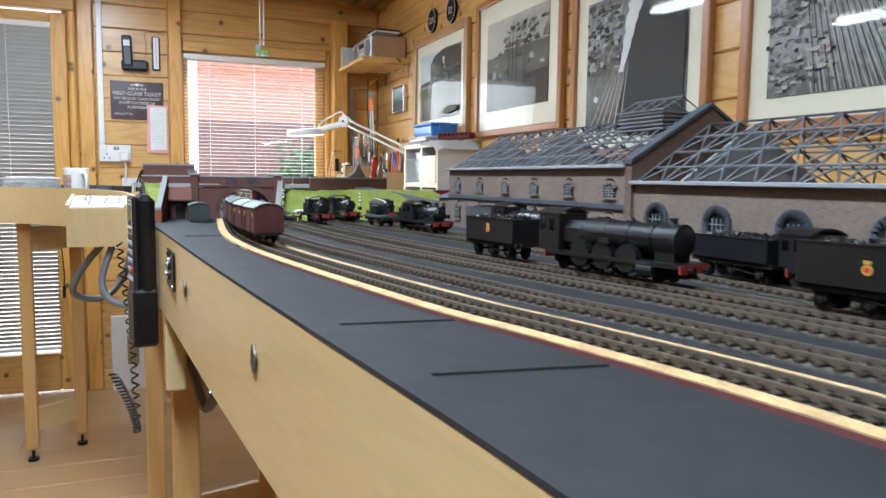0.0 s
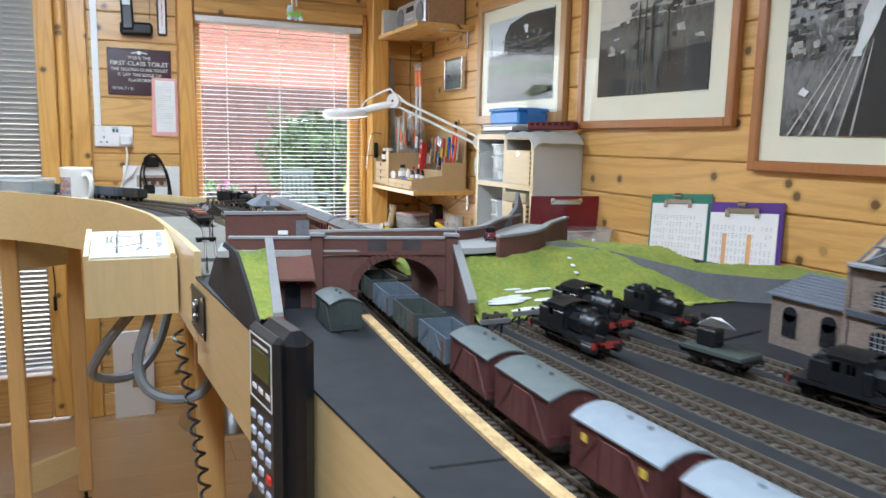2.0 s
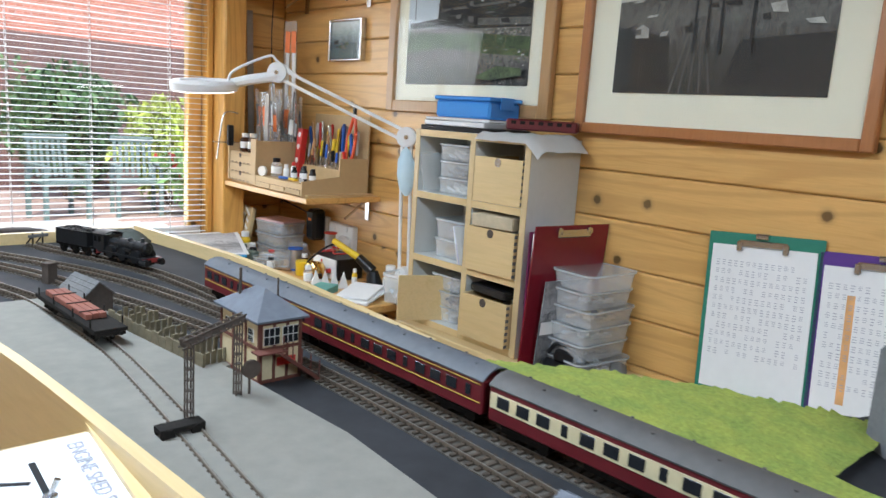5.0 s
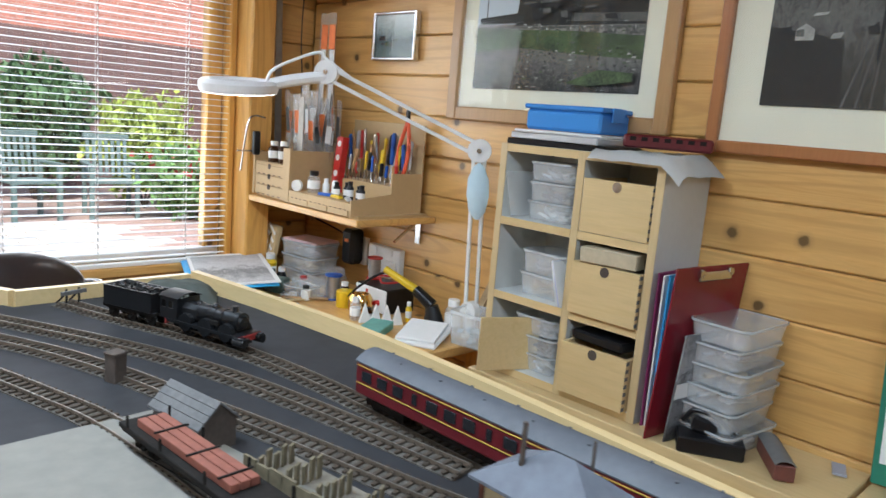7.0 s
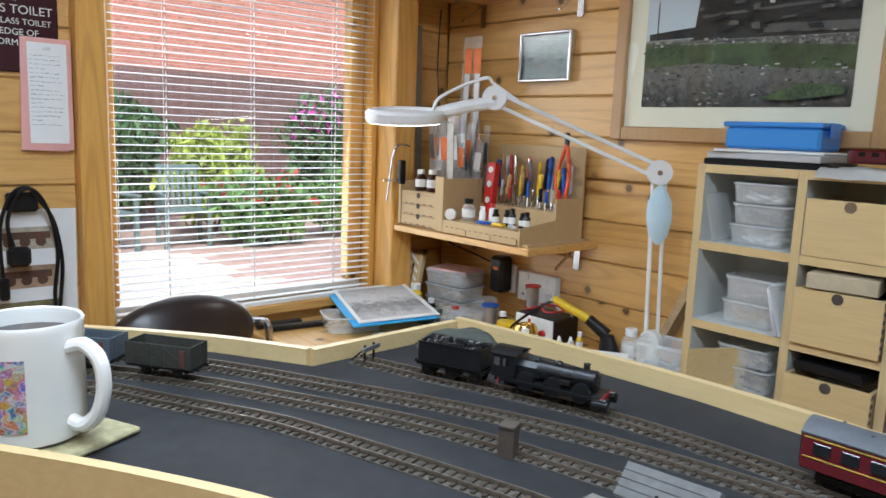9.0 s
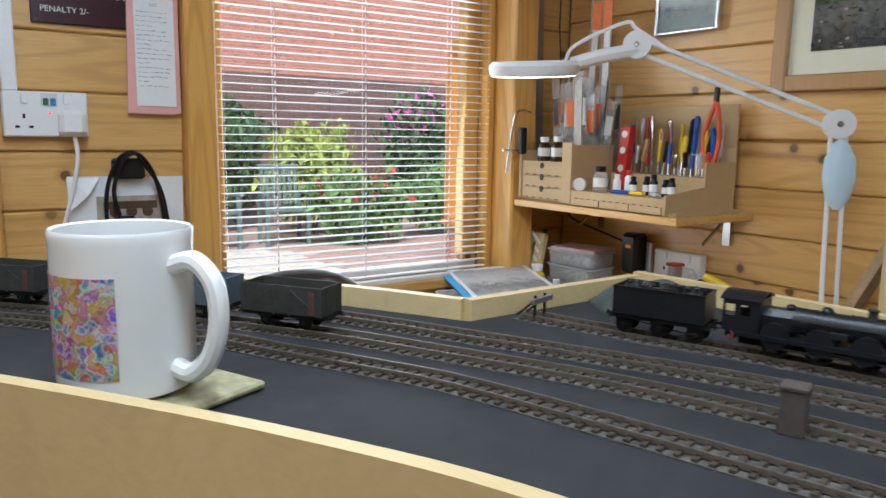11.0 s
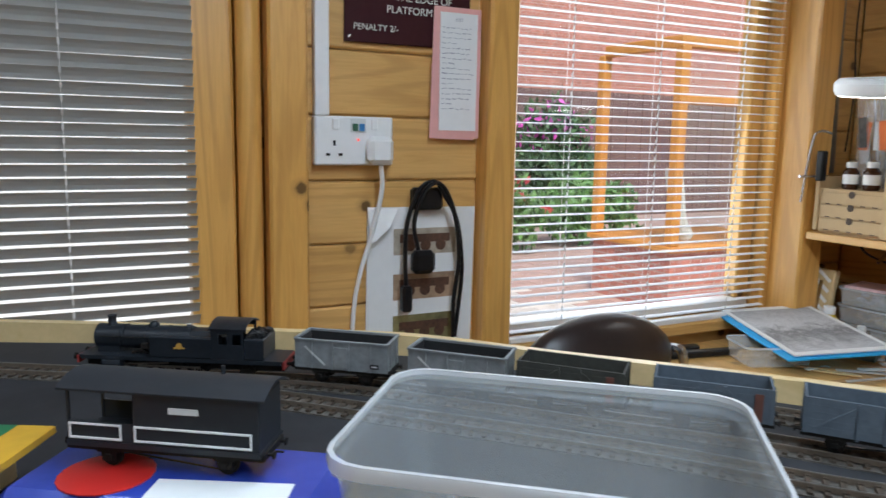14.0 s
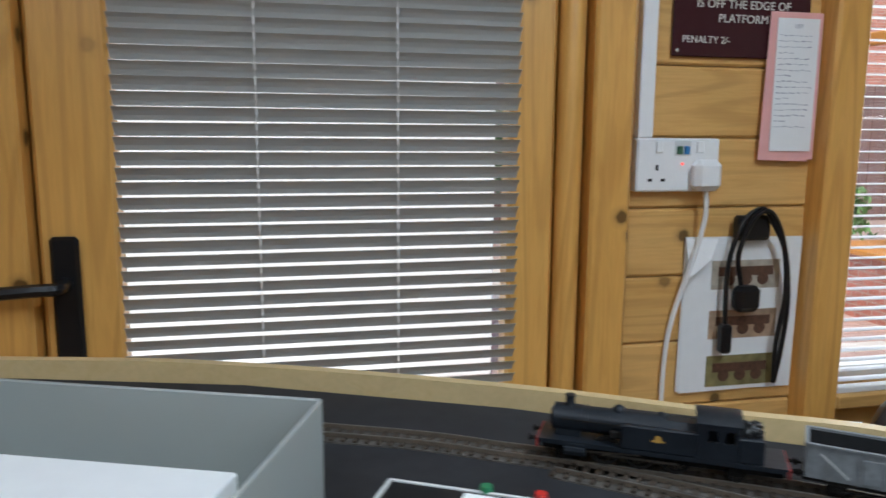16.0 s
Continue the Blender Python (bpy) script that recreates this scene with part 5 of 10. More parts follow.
# ---- signal box ----
sb = thing("signal_box", "cream and brown timber signal box with slate hipped roof", "signal box", (0.452, 2.530, Z))
sb_cream = paint("sb_cream", (0.55, 0.45, 0.27), 0.7, spread=0.1, scale=200)
sb_brown = paint("sb_brown", (0.12, 0.035, 0.022), 0.65, spread=0.2, scale=200)
SW, SL, SH = 0.044, 0.080, 0.061
boxpart("wall", (0, 0, SH / 2), (SW, SL, SH), sb_cream, sb, 0.0006)
for s in (-1, 1):
    for k in range(4):
        boxpart("timber", (s * (SW / 2 + 0.0005), -SL / 2 + 0.001 + k * (SL - 0.002) / 3, SH / 2), (0.0014, 0.0028, SH), sb_brown, sb)
        boxpart("timber", (-SW / 2 + 0.001 + k * (SW - 0.002) / 3, s * (SL / 2 + 0.0005), SH / 2), (0.0028, 0.0014, SH), sb_brown, sb)
    for zz in (0.002, 0.034, SH - 0.002):
        boxpart("timber", (s * (SW / 2 + 0.0006), 0, zz), (0.0013, SL, 0.003), sb_brown, sb)
        boxpart("timber", (0, s * (SL / 2 + 0.0006), zz), (SW, 0.0013, 0.003), sb_brown, sb)
win_white = paint("sash_white", (0.62, 0.62, 0.58), 0.5, spread=0.05)


def sash(parent, c, w, h, normal_x, s):
    """A small framed window set on a model wall."""
    t = 0.0012
    size = (t, w, h) if normal_x else (w, t, h)
    f = boxpart("window", c, size, win_white, parent, 0.0002)
    bm = bmesh.new()
    for i in (-1, 0, 1):
        for j in (-0.5, 0.5):
            off = i * w / 3, j * h / 2
            p = (c[0] + s * 0.0006, c[1] + off[0], c[2] + off[1]) if normal_x else (c[0] + off[0], c[1] + s * 0.0006, c[2] + off[1])
            box(bm, p, (0.0008, w / 3 - 0.001, h / 2 - 0.001) if normal_x else (w / 3 - 0.001, 0.0008, h / 2 - 0.001))
    part("pane", bm, c_glass, f)


for k in (-1, 1):
    sash(sb, (-SW / 2 - 0.0006, k * 0.024, 0.045), 0.010, 0.013, True, -1)
    sash(sb, (k * 0.010, -SL / 2 - 0.0008, 0.046), 0.017, 0.017, False, -1)
    sash(sb, (SW / 2 + 0.0006, k * 0.02, 0.046), 0.026, 0.017, True, 1)
bm = bmesh.new()
e = 0.006
o = [(-SW / 2 - e, -SL / 2 - e, SH), (SW / 2 + e, -SL / 2 - e, SH), (SW / 2 + e, SL / 2 + e, SH), (-SW / 2 - e, SL / 2 + e, SH)]
vs = [bm.verts.new(p) for p in o] + [bm.verts.new((p[0], p[1], p[2] + 0.002)) for p in o] + [bm.verts.new((0, -0.008, SH + 0.024)), bm.verts.new((0, 0.008, SH + 0.024))]
bm.faces.new(vs[:4][::-1])
for i in range(4):
    bm.faces.new((vs[i], vs[(i + 1) % 4], vs[4 + (i + 1) % 4], vs[4 + i]))
bm.faces.new((vs[4], vs[5], vs[8]))
bm.faces.new((vs[5], vs[6], vs[9], vs[8]))
bm.faces.new((vs[6], vs[7], vs[9]))
bm.faces.new((vs[7], vs[4], vs[8], vs[9]))
part("roof", bm, slates, sb)
bm = bmesh.new()
cyl(bm, (-0.012, 0.02, SH), (-0.012, 0.02, SH + 0.04), 0.0016, seg=8)
cyl(bm, (0.012, -0.012, SH + 0.01), (0.012, -0.012, SH + 0.034), 0.001, seg=8)
part("stove_pipe", bm, timber, sb)
bm = bmesh.new()
for s in (0, 0.012):
    box(bm, (SW / 2 - 0.01 + s * 0, -SL / 2 - 0.008 - s, 0.017), (0.052, 0.0012, 0.003), (0, 38, 0))
for k in range(8):
    box(bm, (SW / 2 - 0.03 + k * 0.0058, -SL / 2 - 0.014, 0.033 - k * 0.0045), (0.005, 0.012, 0.001))
for k in range(5):
    box(bm, (SW / 2 - 0.03 + k * 0.01, -SL / 2 - 0.02, 0.044 - k * 0.0078), (0.001, 0.001, 0.016))
box(bm, (-0.016, -SL / 2 - 0.008, 0.034), (0.03, 0.015, 0.0016))
part("staircase", bm, sb_brown, sb, "brown timber staircase with handrail")
bm = bmesh.new()
box(bm, (0.006, -SL / 2 - 0.0014, 0.02), (0.02, 0.001, 0.008))
part("notice", bm, red_p, sb, "small red fire buckets board")

# ---- stone cottage by the bridge ----
ch = gable_hut("stone_cottage", "grey stone railway cottage with slate roof and chimney", pose(0.376, 2.040, Z, 0, 0, 92) @ Matrix.Diagonal((0.60, 0.92, 1.06, 1)), 0.155, 0.078, 0.060, 0.022, stonegrey, slates, 0.004, "cottage")
bm = bmesh.new()
rnd = random.Random(11)
for sy in (-1, 1):
    for r_ in range(11):
        x = -0.0775
        while x < 0.076:
            w = rnd.uniform(0.007, 0.015)
            w = min(w, 0.0775 - x)
            box(bm, (x + w / 2, sy * 0.0392, 0.003 + r_ * 0.0054), (w - 0.0009, 0.0012 + rnd.uniform(0, 0.0006), 0.0045))
            x += w
for sx in (-1, 1):
    for r_ in range(14):
        zc = 0.003 + r_ * 0.0054
        half = 0.039 if zc < 0.06 else 0.039 * (1 - (zc - 0.06) / 0.022)
        y = -half
        while y < half - 0.003:
            w = min(rnd.uniform(0.007, 0.014), half - y)
            box(bm, (sx * 0.0777, y + w / 2, zc), (0.0012 + rnd.uniform(0, 0.0006), w - 0.0009, 0.0045))
            y += w
tagged(part("stonework", bm, paint("stone_blocks", (0.17, 0.165, 0.155), 0.9, spread=0.3, scale=90, relief=0.4), ch), kind="stuff")
for k in (-0.045, 0.0, 0.045):
    for zz in (0.018, 0.044):
        boxpart("window", (k, 0.0404, zz), (0.009, 0.002, 0.014), c_glass, ch, 0.0003)
bm = bmesh.new()
box(bm, (-0.03, 0.006, 0.088), (0.016, 0.016, 0.024), bev=0.0005)
box(bm, (-0.03, 0.006, 0.098), (0.019, 0.019, 0.003))
cyl(bm, (-0.03, 0.006, 0.1), (-0.03, 0.006, 0.106), 0.003, seg=10)
part("chimney", bm, stonegrey, ch)

# ---- road bridge ----


def static_grass(name, colour):
    m, n, l, b = nodes_of(name, 0.95)
    v = coords(n, l, (1, 1, 1))
    f1, f2 = noise_at(n, l, v, 220, 4, 0.7), noise_at(n, l, v, 28, 3)
    c1 = ramp(n, l, f1, [(0.3, tone(colour, 0.5)), (0.7, tone(colour, 1.5))])
    c2 = ramp(n, l, f2, [(0.35, (colour[0] * 1.5, colour[1] * 1.15, colour[2])), (0.65, tone(colour, 0.8))])
    l.new(mixc(n, l, 0.5, c1, c2), b.inputs["Base Color"])
    bump(n, l, b, f1, 0.9, 0.002)
    return m


grass = static_grass("static_grass", (0.215, 0.275, 0.05))
BZ = 1.083                       # road level
br = thing("road_bridge", "brown-red brick road bridge with an arch over the tracks", "bridge", (0, 0, 0))
FY, RY = 1.866, 1.916            # front and rear faces at the left
skew, skew_rear = -0.27, -0.11   # the faces come forward towards the right


def face_y(x, y0):
    return y0 + (x - 0.28) * (skew if y0 == FY else skew_rear)


AX0, AX1, AH = 0.440, 0.534, 0.060
bm = bmesh.new()
xs0, xs1 = 0.298, 0.556
mid, half = (AX0 + AX1) / 2, (AX1 - AX0) / 2
arch = [(AX0, Z)] + [(mid - half * math.cos(math.pi * k / 14), Z + 0.022 + (AH - 0.022) * math.sin(math.pi * k / 14)) for k in range(15)] + [(AX1, Z)]
top = BZ
for y0, y1 in ((FY, RY),):
    # panels between the arch line and the road
    cols = [(xs0, Z)] + arch + [(xs1, Z)]
    rows_f, rows_b = [], []
    for (x, zz) in cols:
        rows_f.append((bm.verts.new((x, face_y(x, y0), zz)), bm.verts.new((x, face_y(x, y0), top))))
        rows_b.append((bm.verts.new((x, face_y(x, y1), zz)), bm.verts.new((x, face_y(x, y1), top))))
    for i in range(len(cols) - 1):
        (f0, f0t), (f1, f1t), (b0, b0t), (b1, b1t) = rows_f[i], rows_f[i + 1], rows_b[i], rows_b[i + 1]
        if abs(cols[i][0] - cols[i + 1][0]) > 1e-6:
            bm.faces.new((f0, f1, f1t, f0t))
            bm.faces.new((b1, b0, b0t, b1t))
            bm.faces.new((f0t, f1t, b1t, b0t))
        bm.faces.new((f1, f0, b0, b1))
    bm.faces.new((rows_f[0][0], rows_f[0][1], rows_b[0][1], rows_b[0][0]))
    bm.faces.new((rows_f[-1][1], rows_f[-1][0], rows_b[-1][0], rows_b[-1][1]))
part("arch_wall", bm, bridgered, br)
for k in range(21):
    a = math.pi * (k + 0.5) / 21
    for y0, d in ((FY, -0.0002), (RY, 0.0002)):
        x = mid - (half + 0.004) * math.cos(a)
        zz = Z + 0.022 + (AH - 0.018) * math.sin(a)
        boxpart("voussoir", (x, face_y(x, y0) + d, zz), (0.0092, 0.0022, 0.0095), bridgered, br, r=(0, math.degrees(a) - 90, 0))
soot = paint("soot_streak", (0.055, 0.042, 0.042), 0.85, spread=0.4, scale=60)
for x in (0.462, 0.502):
    bm = bmesh.new()
    box(bm, (x, face_y(x, FY) - 0.0006, 1.088), (0.022, 0.0011, 0.020), (0, 0, math.degrees(math.atan(skew))))
    part("soot_mark", bm, soot, br, "dark soot patch above the arch")
# parapets and road
ang = math.degrees(math.atan(skew))
for y0, x0, x1, nm in ((FY, 0.298, 0.556, "parapet"), (RY, 0.400, 0.592, "parapet")):
    bm = bmesh.new()
    xm = (x0 + x1) / 2
    sk = skew if y0 == FY else skew_rear
    L, ang = (x1 - x0) / math.cos(math.atan(sk)), math.degrees(math.atan(sk))
    d = 0.003 if y0 == FY else -0.003
    box(bm, (xm, face_y(xm, y0) + d, BZ + 0.0068), (L, 0.006, 0.0136), (0, 0, ang))
    box(bm, (xm, face_y(xm, y0) + d - 0.001, BZ - 0.003), (L, 0.0085, 0.004), (0, 0, ang))
    pp = part(nm, bm, bridgered, br)
    bm = bmesh.new()
    box(bm, (xm, face_y(xm, y0) + d, BZ + 0.0152), (L + 0.002, 0.0085, 0.0034), (0, 0, ang), bev=0.0006)
    part("coping", bm, coping, pp, "grey coping stones")
ang = math.degrees(math.atan(skew))
for x in (0.394, 0.548):
    bm = bmesh.new()
    box(bm, (x, face_y(x, FY) - 0.001, (Z + BZ + 0.018) / 2), (0.014, 0.010, BZ + 0.018 - Z), (0, 0, ang), bev=0.0008)
    pr = part("pier", bm, bridgered, br)
    bm = bmesh.new()
    box(bm, (x, face_y(x, FY) - 0.001, BZ + 0.0195), (0.018, 0.015, 0.004), (0, 0, ang), bev=0.0008)
    part("pier_cap", bm, coping, pr)
bm = bmesh.new()
road_l = smooth_line([(0.290, 1.889), (0.42, 1.864), (0.54, 1.838), (0.61, 1.838), (0.67, 1.870), (0.73, 1.94), (0.81, 2.015)], 0.01)
ribbon(bm, road_l, (-0.036, 0.036), BZ - 0.006, BZ + 0.0012)
part("road", bm, roadgrey, br, "pale grey road surface")
for d, h0 in ((0.040, "a"), (-0.040, "b")):
    bm = bmesh.new()
    k0 = 32
    seg = road_l[k0:]
    ribbon(bm, seg, (d - 0.003, d + 0.003), Z, BZ + 0.0136)
    pp = part("parapet", bm, bridgered, br)
    bm = bmesh.new()
    ribbon(bm, seg, (d - 0.0045, d + 0.0045), BZ + 0.0136, BZ + 0.017)
    part("coping", bm, coping, pp)
bm = bmesh.new()
box(bm, (0.349, RY - 0.005, BZ + 0.016), (0.098, 0.006, 0.042), (0, 0, math.degrees(math.atan(skew_rear))))
hp = part("high_wall", bm, bridgered, br, "taller brick wall with a grey door")
bm = bmesh.new()
box(bm, (0.349, RY - 0.005, BZ + 0.0385), (0.10, 0.009, 0.0035), (0, 0, math.degrees(math.atan(skew_rear))))
part("coping", bm, coping, hp)
bm = bmesh.new()
box(bm, (0.392, RY - 0.014, BZ + 0.015), (0.016, 0.002, 0.028), (0, 0, ang))
part("gate", bm, stonegrey, hp)
bm = bmesh.new()
box(bm, (0.368, RY - 0.0115, BZ + 0.014), (0.012, 0.001, 0.005), (0, 0, ang))
part("sign", bm, paper, hp, "tiny white nameplate")
# wing wall with lean-to and embankment on the left
bm = bmesh.new()
slab(bm, [(0.321, 1.711, Z), (0.321, 1.711, Z + 0.022), (0.338, face_y(0.338, FY), BZ + 0.01), (0.338, face_y(0.338, FY), Z)], (0, 0, 0), (0.006, 0, 0))
part("wing_wall", bm, bridgered, br)
bm = bmesh.new()
slab(bm, [(0.319, 1.709, Z + 0.023), (0.336, face_y(0.338, FY) - 0.002, BZ + 0.012), (0.345, face_y(0.338, FY) - 0.002, BZ + 0.012), (0.329, 1.709, Z + 0.023)], (0, 0, 0), (0, 0, 0.004))
part("wing_coping", bm, coping, br)
bm = bmesh.new()
box(bm, (0.322, 1.710, Z + 0.011), (0.016, 0.006, 0.024), bev=0.0006)
part("wing_end", bm, paint("fresh_brick", (0.27, 0.075, 0.04), 0.8, spread=0.12, scale=300), br, "bright brick end of the wing wall")
bm = bmesh.new()
slab(bm, [(0.343, face_y(0.343, FY), BZ - 0.003), (0.387, face_y(0.387, FY), BZ - 0.003), (0.387, face_y(0.387, FY) - 0.022, BZ - 0.032), (0.343, face_y(0.343, FY) - 0.022, BZ - 0.032)], (0, 0, 0), (0, 0, 0.003))
part("lean_to_roof", bm, paint("lean_roof", (0.20, 0.085, 0.06), 0.85, spread=0.12, scale=200), br, "sloping brick-red lean-to panel")
bm = bmesh.new()
box(bm, (0.366, face_y(0.366, FY) - 0.001, Z + 0.011), (0.018, 0.006, 0.022), bev=0.0005)
cyl(bm, (0.366, face_y(0.366, FY) - 0.004, Z + 0.022), (0.366, face_y(0.366, FY) + 0.002, Z + 0.022), 0.009, seg=14)
part("doorway", bm, c_glass, br, "dark arched doorway")
# right wing wall of the cutting
bm = bmesh.new()
slab(bm, [(0.551, face_y(0.55, FY), Z), (0.551, face_y(0.55, FY), BZ + 0.006), (0.530, 1.700, Z + 0.022), (0.530, 1.700, Z)][::-1], (0, 0, 0), (0.006, 0.001, 0))
part("wing_wall", bm, bridgered, br)
bm = bmesh.new()
slab(bm, [(0.549, face_y(0.55, FY), BZ + 0.008), (0.559, face_y(0.55, FY), BZ + 0.008), (0.539, 1.700, Z + 0.024), (0.528, 1.700, Z + 0.024)], (0, 0, 0), (0, 0, 0.004))
part("wing_coping", bm, coping, br)


def hill(name, label, f, x0, x1, y0, y1, nx, ny, mat, inside=None):
    """A sheet of ground with height f(x, y)."""
    bm = bmesh.new()
    g = {}
    for i in range(nx + 1):
        for j in range(ny + 1):
            x, y = x0 + (x1 - x0) * i / nx, y0 + (y1 - y0) * j / ny
            g[i, j] = bm.verts.new((x, y, f(x, y) + 0.0025 * noise.noise((x * 70, y * 70, 0)) + 0.0015 * noise.noise((x * 260, y * 260, 3))))
    for i in range(nx):
        for j in range(ny):
            xc, yc = x0 + (x1 - x0) * (i + .5) / nx, y0 + (y1 - y0) * (j + .5) / ny
            if inside is None or inside(xc, yc):
                bm.faces.new((g[i, j], g[i + 1, j], g[i + 1, j + 1], g[i, j + 1]))
    for v in [v for v in bm.verts if not v.link_faces]:
        bm.verts.remove(v)
    return solid(name, bm, mat, label, "embankment", kind="structure", smooth=True)


def left_bank(x, y):
    f = min(max((y - 1.705) / (1.85 - 1.705), 0), 1)
    return Z + 0.018 + f * (BZ - Z - 0.016)


hill("embankment", "bright green scatter grass bank beside the bridge wing wall", left_bank, 0.298, 0.340, 1.712, 1.85, 20, 48, grass, inside=lambda x, y: x > 0.306 - (y - 1.705) * 0.05 and x < 0.325 + (y - 1.712) * 0.12)
bm = bmesh.new()
slab(bm, [(0.303 - (y - 1.705) * 0.05, y, Z + z) for y, z in ((1.70, 0.001), (1.70, 0.014), (1.76, 0.050), (1.81, 0.074), (1.88, 0.076), (1.96, 0.040), (2.01, 0.004), (2.01, 0.001))], (0, 0, 0), (0.0035, 0, 0))
solid("profile_board", bm, slate, "dark grey shaped end board of the bridge scenery", "board", kind="structure")
bm = bmesh.new()
prism(bm, [(0.307, 1.712), (0.320, 1.712), (0.334, 1.845), (0.330, 1.90), (0.297, 1.90)], Z, [Z + 0.014, Z + 0.014, BZ - 0.008, BZ - 0.008, BZ - 0.012])
solid("embankment_core", bm, slate, "dark grey scenery block under the grass bank", "embankment", kind="structure")
hill("embankment", "bright green scatter grass behind the grey profile board", lambda x, y: Z + 0.003 + max(0, (2.0 - y)) * 0.85, 0.296, 0.336, 1.925, 1.998, 14, 24, grass)


def right_bank(x, y):
    u = min(max((x - 0.535) / 0.09, 0), 1)
    f = min(max((y - 1.700 - 0.05 * (x - 0.6)) / (1.80 - 1.700), 0), 1)
    return Z + 0.002 + (BZ - Z - 0.012) * (f ** 0.85) * min(1, 0.55 + u)


def right_in(x, y):
    return x > 0.540 + (y - 1.700) * 0.22 and (x - 0.88) < -(y - 1.72) * 0.9 + 0.09


hill("embankment", "bright green scatter grass bank with white plaster patches", right_bank, 0.54, 0.92, 1.697, 1.905, 70, 42, grass, right_in)
rnd = random.Random(21)
bm = bmesh.new()
for k in range(16):
    x, y = rnd.gauss(0.60, 0.026), rnd.gauss(1.722, 0.010)
    if right_in(x, y):
        ball(bm, (x, y, right_bank(x, y) + 0.0004), rnd.uniform(0.008, 0.018), (1.2, 0.4, 0.10), 12, 6)
for k in range(5):
    x, y = 0.70 + k * 0.004, 1.735 + k * 0.014
    ball(bm, (x, y, right_bank(x, y) + 0.001), 0.006, (0.35, 1, 0.3), 8, 5)
solid("plaster_patch", bm, paint("plaster_white", (0.72, 0.72, 0.68), 0.9, spread=0.08), "bare white plaster patches on the grass bank", "plaster", kind="structure", smooth=True)
for x0, x1, y in ((0.545, 0.572, 1.694), (0.605, 0.63, 1.692), (0.632, 0.66, 1.690), (0.662, 0.695, 1.690)):
    t = thing("sleeper_fence", "low fence of dark upright sleepers at the bank's foot", "fence", (0, 0, 0), "sleeper fences")
    for k in range(int((x1 - x0) / 0.005)):
        high = 0.014 - 0.002 * (k % 3)
        boxpart("sleeper", (x0 + k * 0.005, y + 0.0005 * (k % 2), Z + high / 2), (0.0044, 0.003, high), timber, t)
    boxpart("rail", ((x0 + x1) / 2, y - 0.003, Z + 0.010), (x1 - x0, 0.003, 0.004), timber, t)
# grey retaining walls along the road and the back
bm = bmesh.new()
W1 = [(0.71, 1.885), (0.755, 1.845), (0.82, 1.78), (0.88, 1.725), (0.95, 1.68), (1.12, 1.58)]
ls = offset_line(W1, 0.004)
hs = [0.062, 0.064, 0.050, 0.036, 0.032, 0.032]
rings = []
for (x, y), (x2, y2), h in zip(W1, ls, hs):
    rings.append([bm.verts.new(c) for c in ((x, y, Z), (x2, y2, Z), (x2, y2, Z + h), (x, y, Z + h))])
for p, q in zip(rings, rings[1:]):
    for i in range(4):
        bm.faces.new((p[i], p[(i + 1) % 4], q[(i + 1) % 4], q[i]))
bm.faces.new(rings[0])
bm.faces.new(rings[-1])
solid("retaining_wall", bm, stonegrey, "stepped slate-grey model retaining wall", "wall", kind="structure")
bm = bmesh.new()
slab(bm, [(0.725, 1.985, Z), (0.81, 2.08, Z), (0.81, 2.08, Z + 0.088), (0.785, 2.052, Z + 0.118), (0.77, 2.03, Z + 0.096), (0.725, 1.985, Z + 0.074)], (0, 0, 0), (-0.004, 0.004, 0))
solid("retaining_wall", bm, stonegrey, "grey model wall beside the climbing road", "wall", kind="structure")
hill("embankment", "green scatter grass ground behind the retaining wall", lambda x, y: Z + 0.016, 0.80, 1.15, 1.50, 2.06, 40, 50, grass, lambda x, y: (x - 0.76) * 0.80 + (y - 1.855) > 0.0 and y < 1.93 - 0.49 * (x - 0.93))
hill("embankment", "green scatter grass strip between the coaches and the work desk", lambda x, y: Z + 0.012 + 0.012 * math.sin(y * 9), 0.566, 0.87, 1.99, 2.46, 46, 54, grass, lambda x, y: x < 0.628 + max(0, 2.40 - y) * 0.68 and x > 0.568 and not (x > 0.69 and y < 2.07))
# hardboard joints across the dark edge of the front boards
for jy, jx, ja in ((0.592, 0.412, -8), (0.712, 0.398, -7), (1.385, 0.345, -5)):
    bm = bmesh.new()
    box(bm, (jx + 0.045, jy - 0.004, Z + 0.0004), (0.088, 0.0008, 0.0012), (0, 0, ja))
    solid("board_joint", bm, paint("joint_black", (0.008, 0.008, 0.008), 0.9), "thin dark joint between two baseboard panels", "joint", kind="structure")
# a spare scenery moulding lying in the corner of the lip
bm = bmesh.new()
bmesh.ops.create_grid(bm, x_segments=20, y_segments=12, size=1.0)
for v in bm.verts:
    u_, w_ = v.co.x, v.co.y
    v.co = Vector((u_ * 0.052, w_ * 0.030, 0.024 * max(0.0, 1 - abs(u_) ** 4) * max(0.0, 1 - abs(w_) ** 3) + 0.003 * noise.noise((u_ * 4, w_ * 4, 1)) + 0.003))
ext = bmesh.ops.extrude_face_region(bm, geom=bm.faces[:])
for v in [g_ for g_ in ext["geom"] if isinstance(g_, bmesh.types.BMVert)]:
    v.co.z = 0.0
solid("scenery_moulding", bm, paint("moulding_grey_green", (0.060, 0.066, 0.054), 0.85, spread=0.35, scale=90, relief=0.4), "loose grey-green scenery moulding beside the plywood lip", "moulding", at=(0.548, 3.232, Z, 0, 0, -28), smooth=True)
